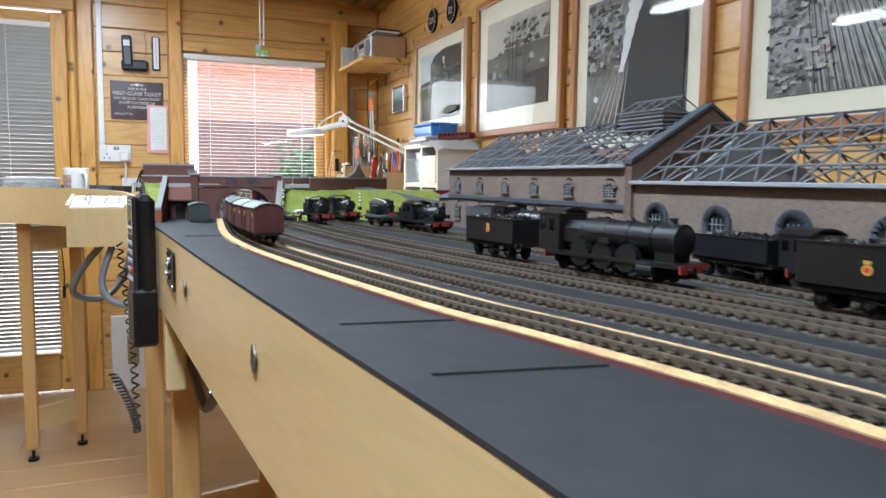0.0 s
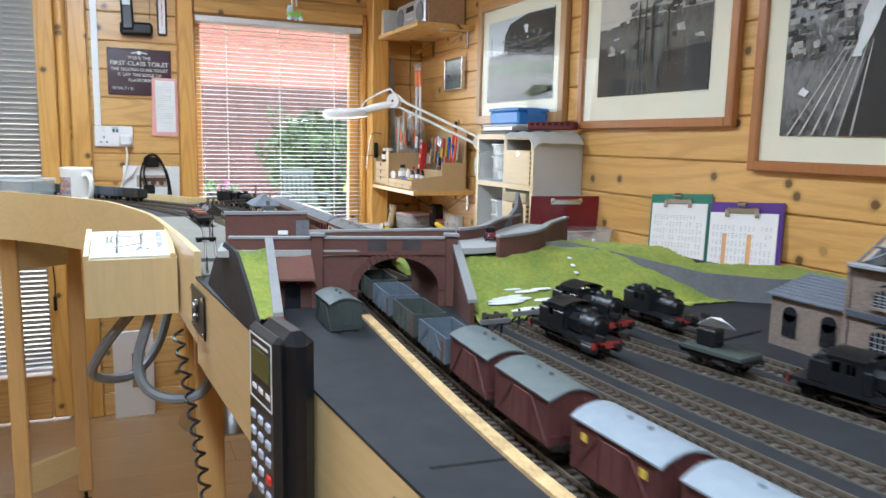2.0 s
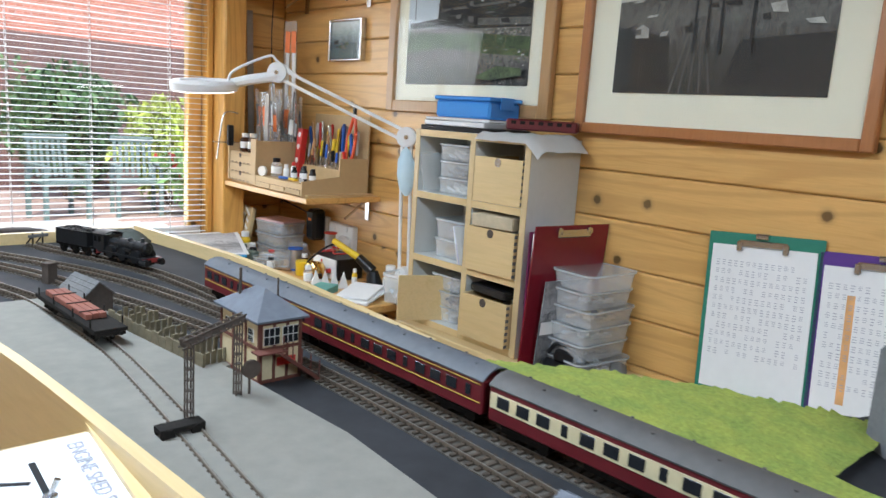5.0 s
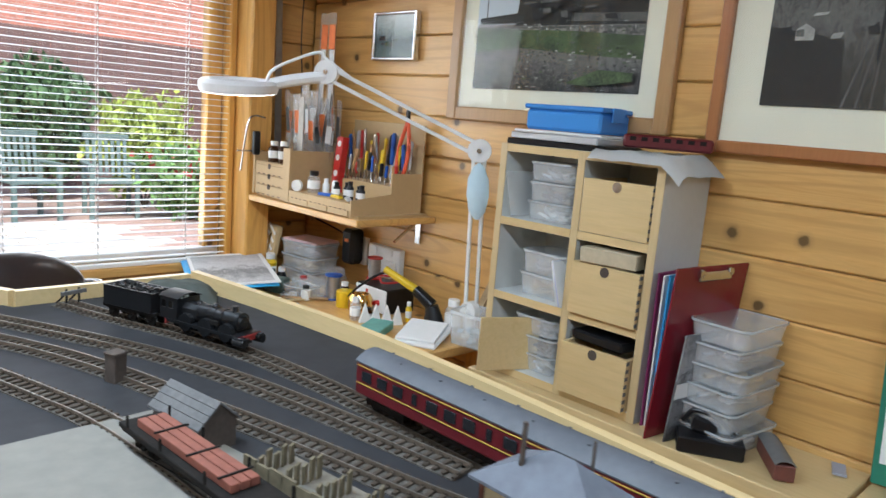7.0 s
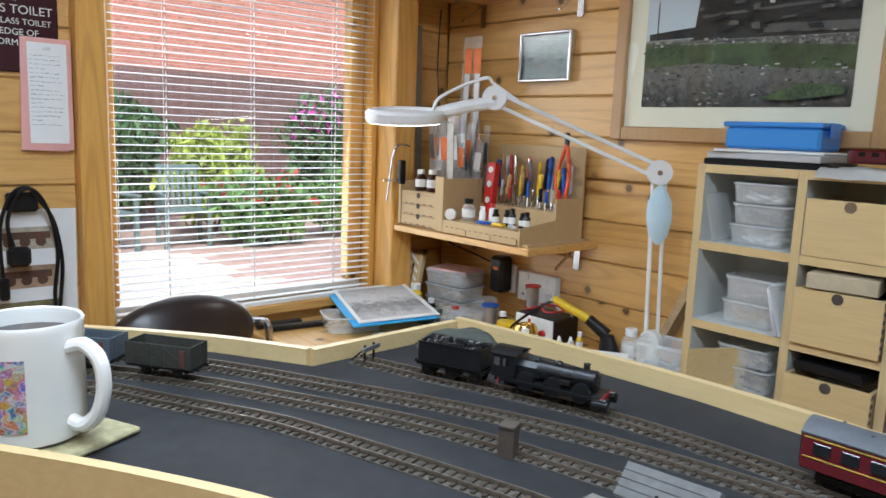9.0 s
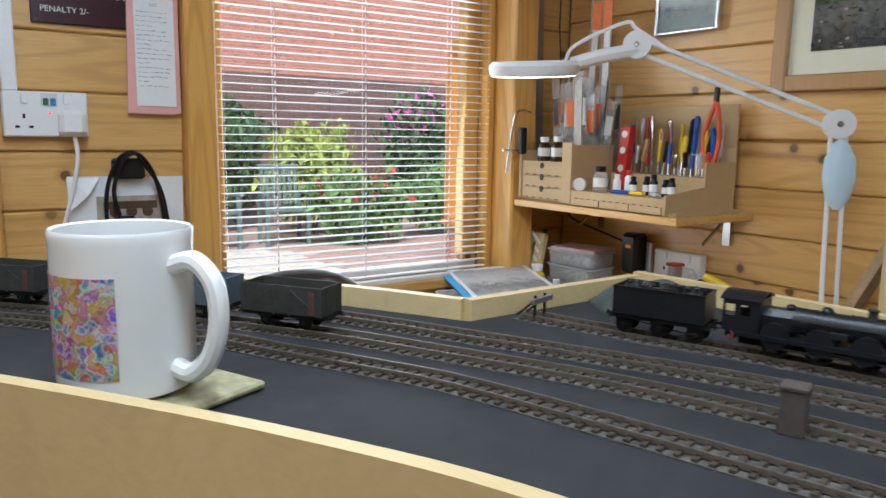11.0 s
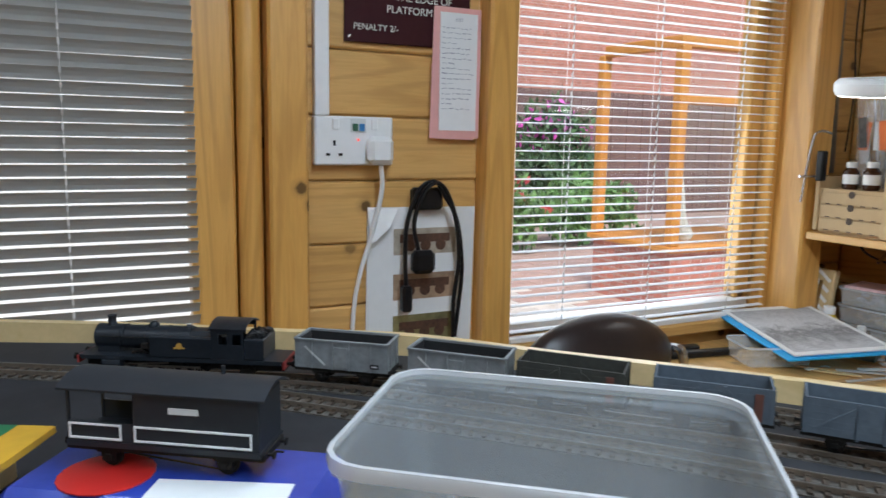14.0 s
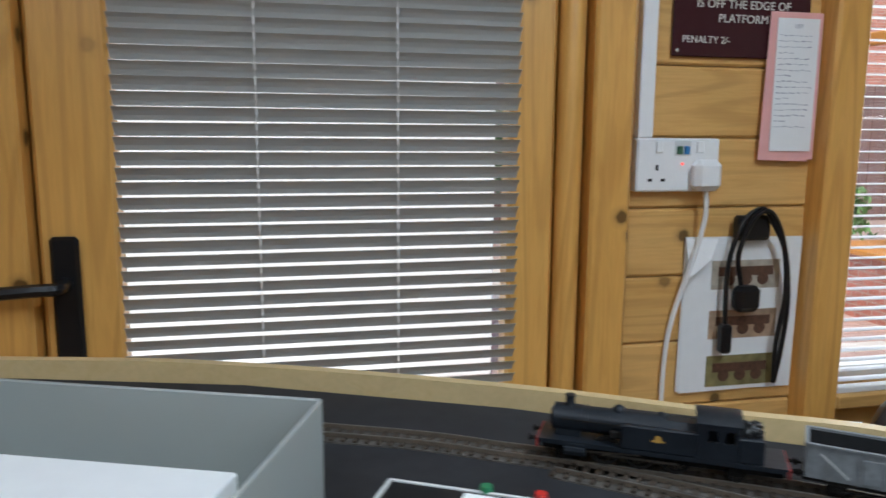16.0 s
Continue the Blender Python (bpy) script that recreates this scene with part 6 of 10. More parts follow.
# little road car
car = thing("toy_motor_car", "tiny maroon vintage motor car on the bridge road", "car", (0.634, 1.858, BZ + 0.0016, 0, 0, 248))
car_red = paint("car_maroon", (0.14, 0.012, 0.02), 0.3, spread=0.1)
boxpart("body", (-0.004, 0, 0.0075), (0.026, 0.014, 0.006), car_red, car, 0.001)
boxpart("cabin", (-0.006, 0, 0.0135), (0.017, 0.0125, 0.007), black_p, car, 0.0012)
boxpart("bonnet", (0.012, 0, 0.0075), (0.012, 0.008, 0.006), car_red, car, 0.001)
for x in (-0.010, 0.014):
    for s in (-1, 1):
        bm = bmesh.new()
        cyl(bm, (x, s * 0.006, 0.0038), (x, s * 0.0078, 0.0038), 0.0038, seg=12)
        part("wheel", bm, black_p, car)
for s in (-1, 1):
    bm = bmesh.new()
    ball(bm, (0.0185, s * 0.004, 0.0085), 0.0016)
    part("headlight", bm, steel, car)
# brake hut (old van body) beside the bridge
goods_van("grounded dark grey-green van body used as a store hut", pose(0.395, 1.746, Z - 0.0125, 0, 0, 90), w_green, v_roof2, L=0.060, marks=False, name="store_hut")

# ---- engine shed ----
def brickwork(name, base, mortar, scale):
    m, n, l, b = nodes_of(name, 0.9)
    v = coords(n, l, (1, 1, 1))
    sep, com = n.new("ShaderNodeSeparateXYZ"), n.new("ShaderNodeCombineXYZ")
    l.new(v, sep.inputs[0])
    ad = n.new("ShaderNodeMath")
    l.new(sep.outputs[0], ad.inputs[0])
    l.new(sep.outputs[1], ad.inputs[1])
    l.new(ad.outputs[0], com.inputs[0])
    l.new(sep.outputs[2], com.inputs[1])
    bt = n.new("ShaderNodeTexBrick")
    bt.inputs["Scale"].default_value = scale
    bt.inputs["Color1"].default_value, bt.inputs["Color2"].default_value, bt.inputs["Mortar"].default_value = (*tone(base, 0.75), 1), (*tone(base, 1.25), 1), (*mortar, 1)
    bt.inputs["Mortar Size"].default_value = 0.025
    l.new(com.outputs[0], bt.inputs["Vector"])
    f = noise_at(n, l, v, 30, 3)
    l.new(mixc(n, l, 0.3, bt.outputs["Color"], ramp(n, l, f, [(0.3, tone(base, 0.6)), (0.7, tone(base, 1.3))])), b.inputs["Base Color"])
    bump(n, l, b, bt.outputs["Fac"], -0.4, 0.0005)
    return m


shed_brick = brickwork("shed_brickwork", (0.165, 0.115, 0.088), (0.19, 0.165, 0.14), 150)
shed_gable = brickwork("shed_gable_brick", (0.125, 0.072, 0.052), (0.14, 0.105, 0.08), 150)
trim_blue = paint("shed_blue_brick", (0.045, 0.052, 0.065), 0.7, spread=0.2, scale=200)
iron_grey = paint("roof_iron_grey", (0.125, 0.13, 0.14), 0.55, spread=0.15, scale=200)
card_grey = paint("card_grey", (0.25, 0.255, 0.26), 0.8, spread=0.1, scale=120)
sd = thing("engine_shed", "brown brick engine shed, roof glazing bars still open", "engine shed", (0.027, 0.012, 0))
X0, X1, XM = 0.745, 0.935, 0.840


def shed_windows(y, z0, z1, w, surround):
    wd = boxpart("window", (X0 - 0.0004, y, (z0 + z1) / 2), (0.0022, w, z1 - z0), c_glass, sd)
    bm = bmesh.new()
    cyl(bm, (X0 - 0.0014, y, z1), (X0 + 0.001, y, z1), w / 2, seg=16)
    part("arch_pane", bm, c_glass, wd)
    bm = bmesh.new()
    for k in range(1, 4):
        box(bm, (X0 - 0.0018, y - w / 2 + k * w / 4, (z0 + z1) / 2 + w * 0.1), (0.0006, 0.0006, z1 - z0 + w * 0.3))
    for k in range(0, 5):
        box(bm, (X0 - 0.0018, y, z0 + k * (z1 - z0) / 4), (0.0006, w, 0.0006))
    part("glazing_grid", bm, card_grey, wd)
    bm = bmesh.new()
    box(bm, (X0 - 0.0014, y, z0 - 0.001), (0.004, w + 0.004, 0.002))
    if surround:
        for k in range(11):
            a = math.pi * (k + 0.5) / 11
            box(bm, (X0 - 0.0015, y - (w / 2 + 0.003) * math.cos(a), z1 + (w / 2 + 0.003) * math.sin(a)), (0.004, 0.0058, 0.0062), (-math.degrees(a) + 90, 0, 0))
        for s in (-1, 1):
            box(bm, (X0 - 0.0015, y + s * (w / 2 + 0.003), z1 - 0.004), (0.004, 0.006, 0.008))
    else:
        for k in range(7):
            a = math.pi * (k + 0.5) / 7
            box(bm, (X0 - 0.001, y - (w / 2 + 0.001) * math.cos(a), z1 + (w / 2 + 0.001) * math.sin(a) * 0.55), (0.003, 0.0045, 0.003), (-math.degrees(a) * 0.5 + 45, 0, 0))
    part("surround", bm, trim_blue if surround else shed_brick, wd)


def shed_section(y0, y1, eave, ridge, plates):
    L, ym = y1 - y0, (y0 + y1) / 2
    for nm, x in (("front_wall", X0), ("rear_wall", X1 - 0.006)):
        boxpart(nm, (x + 0.003, ym, (Z + eave) / 2), (0.006, L, eave - Z), shed_brick, sd)
    boxpart("gutter", (X0 - 0.003, ym, eave + 0.0015), (0.008, L + 0.002, 0.004), card_grey, sd, 0.0008)
    boxpart("plinth", (X0 - 0.001, ym, Z + 0.004), (0.003, L, 0.008), trim_blue, sd)
    for side, xe in ((-1, X0), (1, X1)):
        n = max(4, round(L / 0.041))
        for k in range(n + 1):
            y = y0 + L * k / n
            bm = bmesh.new()
            cyl(bm, (xe, y, eave), (XM, y, ridge), 0.0013, seg=5)
            part("rafter", bm, iron_grey, sd)
            if k < n:
                y2 = y0 + L * (k + 1) / n
                bm = bmesh.new()
                for a, b in (((0.0, y), (0.5, y2)), ((0.5, y), (0.0, y2)), ((0.5, y), (1.0, y2)), ((1.0, y), (0.5, y2))):
                    pa, pb = [(xe + (XM - xe) * f, yy, eave + (ridge - eave) * f) for f, yy in (a, b)]
                    cyl(bm, pa, pb, 0.0009, seg=4)
                part("brace", bm, iron_grey, sd)
        for f in (0.03, 0.27, 0.52, 0.78, 1.0):
            bm = bmesh.new()
            cyl(bm, (xe + (XM - xe) * f, y0, eave + (ridge - eave) * f), (xe + (XM - xe) * f, y1, eave + (ridge - eave) * f), 0.0013, seg=5)
            part("purlin", bm, iron_grey, sd)
    for y in plates:
        bm = bmesh.new()
        slab(bm, [(X0 + 0.002, y, eave), (X1 - 0.002, y, eave), (XM, y, ridge - 0.002)], (0, 0, 0), (0, 0.003, 0))
        part("roof_former", bm, card_grey, sd, "grey card triangle")


shed_section(0.936, 1.42, 1.113, 1.172, (1.414, 1.205))
shed_section(0.20, 0.924, 1.096, 1.160, (0.86, 0.55))
boxpart("end_wall", ((X0 + X1) / 2, 1.4215, (Z + 1.113) / 2), (X1 - X0, 0.006, 1.113 - Z), shed_brick, sd)
bm = bmesh.new()
slab(bm, [(X0 - 0.004, 0.924, Z), (X1 + 0.004, 0.924, Z), (X1 + 0.004, 0.924, 1.118), (XM, 0.924, 1.178), (X0 - 0.004, 0.924, 1.118)], (0, 0, 0), (0, 0.011, 0))
part("gable_wall", bm, shed_gable, sd)
for s in (-1, 1):
    bm = bmesh.new()
    xe = X0 - 0.006 if s < 0 else X1 + 0.006
    slab(bm, [(xe, 0.922, 1.117), (XM, 0.922, 1.179), (XM, 0.922, 1.183), (xe, 0.922, 1.121)], (0, 0, 0), (0, 0.015, 0))
    part("gable_coping", bm, trim_blue, sd)
boxpart("string_course", (X0 - 0.0012, 1.178, 1.0715), (0.0035, 0.486, 0.006), trim_blue, sd, 0.0005)
for k in range(6):
    y = 1.386 - k * 0.084
    shed_windows(y, 1.081, 1.092, 0.020, False)
    shed_windows(y, 1.036, 1.056, 0.020, False)
for k in range(8):
    shed_windows(0.885 - k * 0.083, 1.026, 1.062, 0.021, True)
lt = thing("lantern", "", "", None)
lt.parent = sd
for k in range(5):
    boxpart("louvre", (0.838, 1.01, 1.158 + k * 0.0045), (0.052, 0.084, 0.0022), iron_grey, lt, 0.0004)
boxpart("louvre_box", (0.838, 1.01, 1.166), (0.046, 0.078, 0.022), card_grey, lt)
bm = bmesh.new()
for y in (0.968, 0.99, 1.01, 1.03, 1.052):
    for s in (-1, 1):
        cyl(bm, (0.838 + s * 0.027, y, 1.179), (0.838, y, 1.194), 0.0009, seg=4)
for x, zz in ((0.811, 1.179), (0.865, 1.179), (0.838, 1.194)):
    cyl(bm, (x, 0.966, zz), (x, 1.054, zz), 0.0011, seg=5)
part("lantern_frame", bm, iron_grey, lt)
ax = gable_hut("shed_annex", "low brown brick annex with slate roof beside the engine shed", pose(0.847, 1.487, Z, 0, 0, 90), 0.092, 0.11, 0.052, 0.016, shed_brick, slates, 0.004, "annex")
for k in (-0.022, 0.022):
    bm = bmesh.new()
    box(bm, (k, 0.0556, 0.024), (0.016, 0.002, 0.022))
    cyl(bm, (k, 0.0546, 0.035), (k, 0.0566, 0.035), 0.008, seg=14)
    part("window", bm, c_glass, ax, "dark arched window")

# ---- fascia fittings ----
def plate(name, label, x, y, z, w, h, holes=True):
    """A black connector plate on the fascia, looking to -x."""
    i = min(range(len(EDGE)), key=lambda k: abs(EDGE[k][1] - y) + (0 if EDGE[k][1] < 3 else 9))
    (x0, y0), (x1, y1) = EDGE[i - 1], EDGE[i + 1]
    a = math.degrees(math.atan2(y1 - y0, x1 - x0)) - 90
    p = thing(name, label, "plate", (EDGE[i][0] - 0.0105, y, z, 0, 0, a))
    boxpart("panel", (0, 0, 0), (0.002, w, h), black_p, p, 0.0005)
    for sy in (-1, 1):
        for sz in (-1, 1):
            bm = bmesh.new()
            ball(bm, (-0.0015, sy * (w / 2 - 0.006), sz * (h / 2 - 0.006)), 0.0035, (0.6, 1, 1), 10, 6)
            part("screw", bm, steel, p, "bright steel screw", True)
    for sz in (-1, 1):
        bm = bmesh.new()
        cyl(bm, (-0.004, 0.004, sz * h * 0.13), (0, 0.004, sz * h * 0.13), 0.008, 0.009, seg=14)
        part("socket", bm, black_p, p)
        bm = bmesh.new()
        cyl(bm, (-0.006, 0.004 + 0.006, sz * h * 0.13), (-0.003, 0.004 + 0.006, sz * h * 0.13), 0.003, seg=10)
        part("latch", bm, steel, p)
    return p


plate("connector_plate", "black control connector plate with steel screws on the fascia", 0, 1.348, 0.974, 0.076, 0.052)
plate("connector_plate", "black control connector plate with a coiled lead", 0, 2.045, 0.972, 0.10, 0.062)
for y in (1.21, 0.84):
    bm = bmesh.new()
    lathe(bm, [(0.0105, 0), (0.0105, 0.0014), (0.0085, 0.0018), (0.0052, 0.0010), (0.0050, 0.0006)], seg=20)
    i = min(range(len(EDGE)), key=lambda k: abs(EDGE[k][1] - y))
    dw = thing("dowel_plate", "round dull steel alignment dowel with a dark socket in the fascia", "dowel", pose(EDGE[i][0] - 0.0095, y, 0.968, 0, -90, 0), "alignment dowels")
    part("flange", bm, paint("dull_steel", (0.20, 0.18, 0.16), 0.35, spread=0.3, scale=300, metal=0.9), dw, smooth=True)
    bm = bmesh.new()
    cyl(bm, (0, 0, 0.0001), (0, 0, 0.0012), 0.0052, seg=16)
    part("socket", bm, black_p, dw, "dark socket")
    for k in range(3):
        bm = bmesh.new()
        a = math.tau * k / 3
        cyl(bm, (0.0074 * math.cos(a), 0.0074 * math.sin(a), 0.0010), (0.0074 * math.cos(a), 0.0074 * math.sin(a), 0.0021), 0.0012, seg=8)
        part("screw", bm, steel, dw)
hs = thing("handset", "black walkaround train controller in a holster on the fascia", "controller", (0.296, 1.555, 0.932, 0, 0, 8))
bm = bmesh.new()
box(bm, (0.004, 0, 0.055), (0.028, 0.070, 0.165), bev=0.010)
part("body", bm, black_p, hs, smooth=True)
bm = bmesh.new()
box(bm, (-0.011, 0, 0.055), (0.010, 0.066, 0.160), bev=0.0045)
face = part("face_plate", bm, paint("satin_black", (0.014, 0.014, 0.015), 0.35), hs, smooth=True)
for c, s_ in (((-0.0161, 0, 0.128), (0.0006, 0.052, 0.0014)), ((-0.0161, 0, 0.076), (0.0006, 0.052, 0.0014)), ((-0.0161, 0.026, 0.102), (0.0006, 0.0014, 0.052)), ((-0.0161, -0.026, 0.102), (0.0006, 0.0014, 0.052))):
    boxpart("border_line", c, s_, grey_p, face)
boxpart("screen", (-0.0161, 0, 0.107), (0.0012, 0.042, 0.022), paint("lcd_green", (0.075, 0.095, 0.035), 0.2), face, 0.0003, label="olive green display")
for y in (-0.017, 0.0, 0.016):
    boxpart("print_bar", (-0.0161, y, 0.086), (0.0006, 0.010, 0.004), paper, face)
boxpart("print_bar", (-0.0161, 0, 0.122), (0.0006, 0.036, 0.002), grey_p, face)
bm = bmesh.new()
box(bm, (0.0, 0, -0.055), (0.036, 0.072, 0.09), bev=0.004)
part("holster", bm, black_p, hs)
for r_ in range(5):
    for c_ in range(3):
        boxpart("button", (-0.0165, -0.018 + c_ * 0.018, 0.062 - r_ * 0.014), (0.003, 0.010, 0.007), red_p if (r_, c_) == (3, 0) else inkgrey, hs, 0.0012)
bm = bmesh.new()
pts = []
for k in range(340):
    a = k * 0.72
    f = k / 340
    px = 0.215 + 0.03 * math.sin(f * 3.14)
    if f < 0.5:
        py, pz = 2.06 - 0.36 * f, 0.955 - 0.72 * f
    else:
        py, pz = 1.88 - 0.46 * (f - 0.5), 0.595 + 0.36 * (f - 0.5)
    pts.append((px + 0.0065 * math.cos(a), py + 0.0065 * math.sin(a), pz))
rings = []
for i, c in enumerate(pts):
    d = Vector(pts[min(i + 1, len(pts) - 1)]) - Vector(pts[max(i - 1, 0)])
    q = d.to_track_quat("Z", "Y")
    rings.append([bm.verts.new(Vector(c) + q @ Vector((0.0021 * math.cos(k * math.tau / 5), 0.0021 * math.sin(k * math.tau / 5), 0))) for k in range(5)])
for a, b in zip(rings, rings[1:]):
    for k in range(5):
        bm.faces.new((a[k], a[(k + 1) % 5], b[(k + 1) % 5], b[k]))
solid("coiled_cable", bm, black_p, "black coiled controller lead hanging below the fascia", "cable", at=(0.032, -0.045, 0), smooth=True)
for pts, col, lab in (([(0.18, 2.34, 0.94), (0.12, 2.36, 0.86), (0.10, 2.40, 0.80), (0.16, 2.46, 0.775), (0.21, 2.50, 0.82), (0.24, 2.52, 0.92)], "duct_grey", "grey cable loop hanging below the control box"), ([(0.20, 2.32, 0.94), (0.17, 2.30, 0.84), (0.20, 2.28, 0.79), (0.27, 2.26, 0.80), (0.30, 2.28, 0.91)], "duct_grey", "grey cable loop hanging below the control box"), ([(0.33, 1.66, 0.91), (0.34, 1.62, 0.80), (0.36, 1.58, 0.72), (0.39, 1.56, 0.80), (0.40, 1.55, 0.90)], "duct_grey", "thick grey cable loop under the front boards")):
    bm = bmesh.new()
    tube(bm, pts, 0.0085, 8)
    solid("cable", bm, paint(col, (0.17, 0.18, 0.19), 0.5), lab, "cable", "hanging cables", at=(0.028, -0.042, 0), smooth=True)
# control box with sloping panel
cb = thing("control_box", "plywood control box with a white track diagram panel", "control box", (0.025, -0.044, 0.002))
bm = bmesh.new()
prism(bm, [(0.102, 2.284), (0.238, 2.284), (0.234, 2.455), (0.100, 2.455)], 0.925, [1.017, 1.017, 1.040, 1.040])
part("box_body", bm, birch_z, cb)
for x in (0.105, 0.232):
    bm = bmesh.new()
    slab(bm, [(x - 0.004, 2.284, 1.0172), (x - 0.004, 2.455, 1.0402), (x - 0.004, 2.455, 1.0465), (x - 0.004, 2.284, 1.0245)], (0, 0, 0), (0.008, 0, 0))
    part("edge", bm, birch, cb)
tilt = math.degrees(math.atan2(0.023, 0.171))
pm = pose(0.169, 2.369, 1.0302, tilt, 0, 0) @ Matrix.Diagonal((1, 0.72, 1, 1))
pn = boxpart("panel", (0, 0, 0), (0.118, 0.222, 0.003), paper, cb, 0.0004, label="white track diagram panel")
pn.matrix_basis = pm
bm = bmesh.new()
for x, y, w, h, r in ((-0.02, 0.0, 0.004, 0.17, 0), (0.018, 0.035, 0.004, 0.09, 0), (0.0, -0.02, 0.045, 0.004, 35), (-0.005, 0.06, 0.04, 0.004, -30), (0.015, -0.06, 0.03, 0.004, 20), (-0.035, 0.03, 0.003, 0.06, 0)):
    box(bm, (x, y, 0.0018), (w, h, 0.0006), (0, 0, r))
dg = part("track_diagram", bm, black_p, pn)
words("lettering", "ENGINE SHED SIDINGS", 0.0145, inkgrey, pose(0.042, 0.098, 0.0018, 0, 0, -90), pn)
for x, y in ((-0.02, 0.05), (-0.02, -0.05), (0.018, 0.02), (0.015, -0.06), (-0.03, 0.0)):
    bm = bmesh.new()
    cyl(bm, (x, y, 0.001), (x, y, 0.005), 0.0045, seg=10)
    cyl(bm, (x, y, 0.005), (x + 0.004, y, 0.015), 0.0016, 0.0022, seg=8)
    part("switch", bm, steel, pn, "chrome toggle switch", True)

# ---- pictures on the right wall ----
def photo_mat(name, stops, nscale, detail, contrast, axis=2, stretch=(1, 1, 1)):
    """A printed photograph: tones by height, broken by texture at two scales."""
    m, n, l, b = nodes_of(name, 0.6)
    tc = n.new("ShaderNodeTexCoord")
    mp = n.new("ShaderNodeMapping")
    mp.inputs["Scale"].default_value = stretch
    l.new(tc.outputs["Generated"], mp.inputs["Vector"])
    sep = n.new("ShaderNodeSeparateXYZ")
    l.new(tc.outputs["Generated"], sep.inputs[0])
    f = noise_at(n, l, mp.outputs["Vector"], nscale, detail, 0.7, 0.6)
    f2 = noise_at(n, l, mp.outputs["Vector"], nscale * 6, detail, 0.75)
    mr = n.new("ShaderNodeMath")
    mr.operation = "MULTIPLY_ADD"
    mr.inputs[1].default_value = contrast
    l.new(f, mr.inputs[0])
    sb_ = n.new("ShaderNodeMath")
    sb_.operation = "SUBTRACT"
    l.new(sep.outputs[axis], sb_.inputs[0])
    sb_.inputs[1].default_value = contrast * 0.5
    l.new(sb_.outputs[0], mr.inputs[2])
    base = ramp(n, l, mr.outputs[0], stops)
    g = ramp(n, l, f2, [(0.3, (0.25, 0.25, 0.25)), (0.7, (0.85, 0.85, 0.85))])
    l.new(mixc(n, l, 0.75, base, g, "OVERLAY"), b.inputs["Base Color"])
    return m


def picture(label, y0, y1, z0, z1, fw, mw, framem, photom, shapes=(), silver=False, lean=0.0, extra=0.0):
    p = thing("framed_picture", label, "picture", (XR - 0.002, 0, 0), "pictures on the wall")
    d = 0.022
    for nm, c, s in (("frame_side", (y0 + fw / 2, (z0 + z1) / 2), (fw, z1 - z0)), ("frame_side", (y1 - fw / 2, (z0 + z1) / 2), (fw, z1 - z0)), ("frame_rail", ((y0 + y1) / 2, z0 + fw / 2), (y1 - y0 - 2 * fw, fw)), ("frame_rail", ((y0 + y1) / 2, z1 - fw / 2), (y1 - y0 - 2 * fw, fw))):
        boxpart(nm, (-d / 2, c[0], c[1]), (d, s[0], s[1]), framem, p, 0.003)
    a, b, c, e = y0 + fw, y1 - fw, z0 + fw, z1 - fw
    mt = boxpart("mount", (-0.006, (a + b) / 2, (c + e) / 2), (0.006, b - a, e - c), cream, p)
    ph = boxpart("photograph", (-0.0105, (a + b) / 2, (c + e) / 2 + extra), (0.002, b - a - 2 * mw, e - c - 2 * mw - 2 * abs(extra)), photom, p)
    w, h = b - a - 2 * mw, e - c - 2 * mw - 2 * abs(extra)
    # the image's forms: thin printed patches; u runs from the far end to the near end, v from the foot up
    for k, (uv, m2) in enumerate(shapes):
        bm = bmesh.new()
        x_ = -0.0116 - 0.00004 * k
        q = [(x_, (a + b) / 2 + (0.5 - min(1, max(0, u))) * w, (c + e) / 2 + extra + (min(1, max(0, v)) - 0.5) * h) for u, v in uv]
        slab(bm, q, (0, 0, 0), (-0.00003, 0, 0))
        part("image_detail", bm, m2, ph)
    gl = boxpart("glazing", (-0.0165, (a + b) / 2, (c + e) / 2), (0.0015, b - a, e - c), pic_glass, p)
    gl.visible_shadow = False
    return p


ink_d = paint("photo_dark", (0.014, 0.0135, 0.013), 0.6, spread=0.6, scale=70)
ink_m = paint("photo_mid", (0.11, 0.108, 0.10), 0.6, spread=0.6, scale=90)
ink_l = paint("photo_light", (0.42, 0.41, 0.38), 0.6, spread=0.4, scale=60)
ph_sky = paint("photo_sky", (0.50, 0.48, 0.43), 0.6, spread=0.12, scale=14)
smoke = paint("photo_smoke", (0.66, 0.68, 0.69), 0.6, spread=0.15, scale=18)
ph_blue = paint("photo_pale_sky", (0.52, 0.58, 0.64), 0.6, spread=0.10, scale=10)
ph_grass = paint("photo_grass", (0.060, 0.095, 0.034), 0.6, spread=0.8, scale=160)
ph1 = photo_mat("photo_colour", [(0.0, (0.02, 0.02, 0.02)), (0.3, (0.16, 0.15, 0.14)), (0.38, (0.03, 0.03, 0.028)), (0.5, (0.26, 0.24, 0.22)), (1.0, (0.10, 0.09, 0.09))], 14, 10, 0.9, stretch=(1, 2, 1))
ph2 = photo_mat("photo_mono_yard", [(0.0, (0.02, 0.019, 0.017)), (0.3, (0.05, 0.048, 0.043)), (0.5, (0.13, 0.125, 0.115)), (0.62, (0.05, 0.048, 0.045)), (0.8, (0.26, 0.25, 0.23)), (1.0, (0.42, 0.40, 0.36))], 9, 10, 0.9, stretch=(1, 4, 1.2))
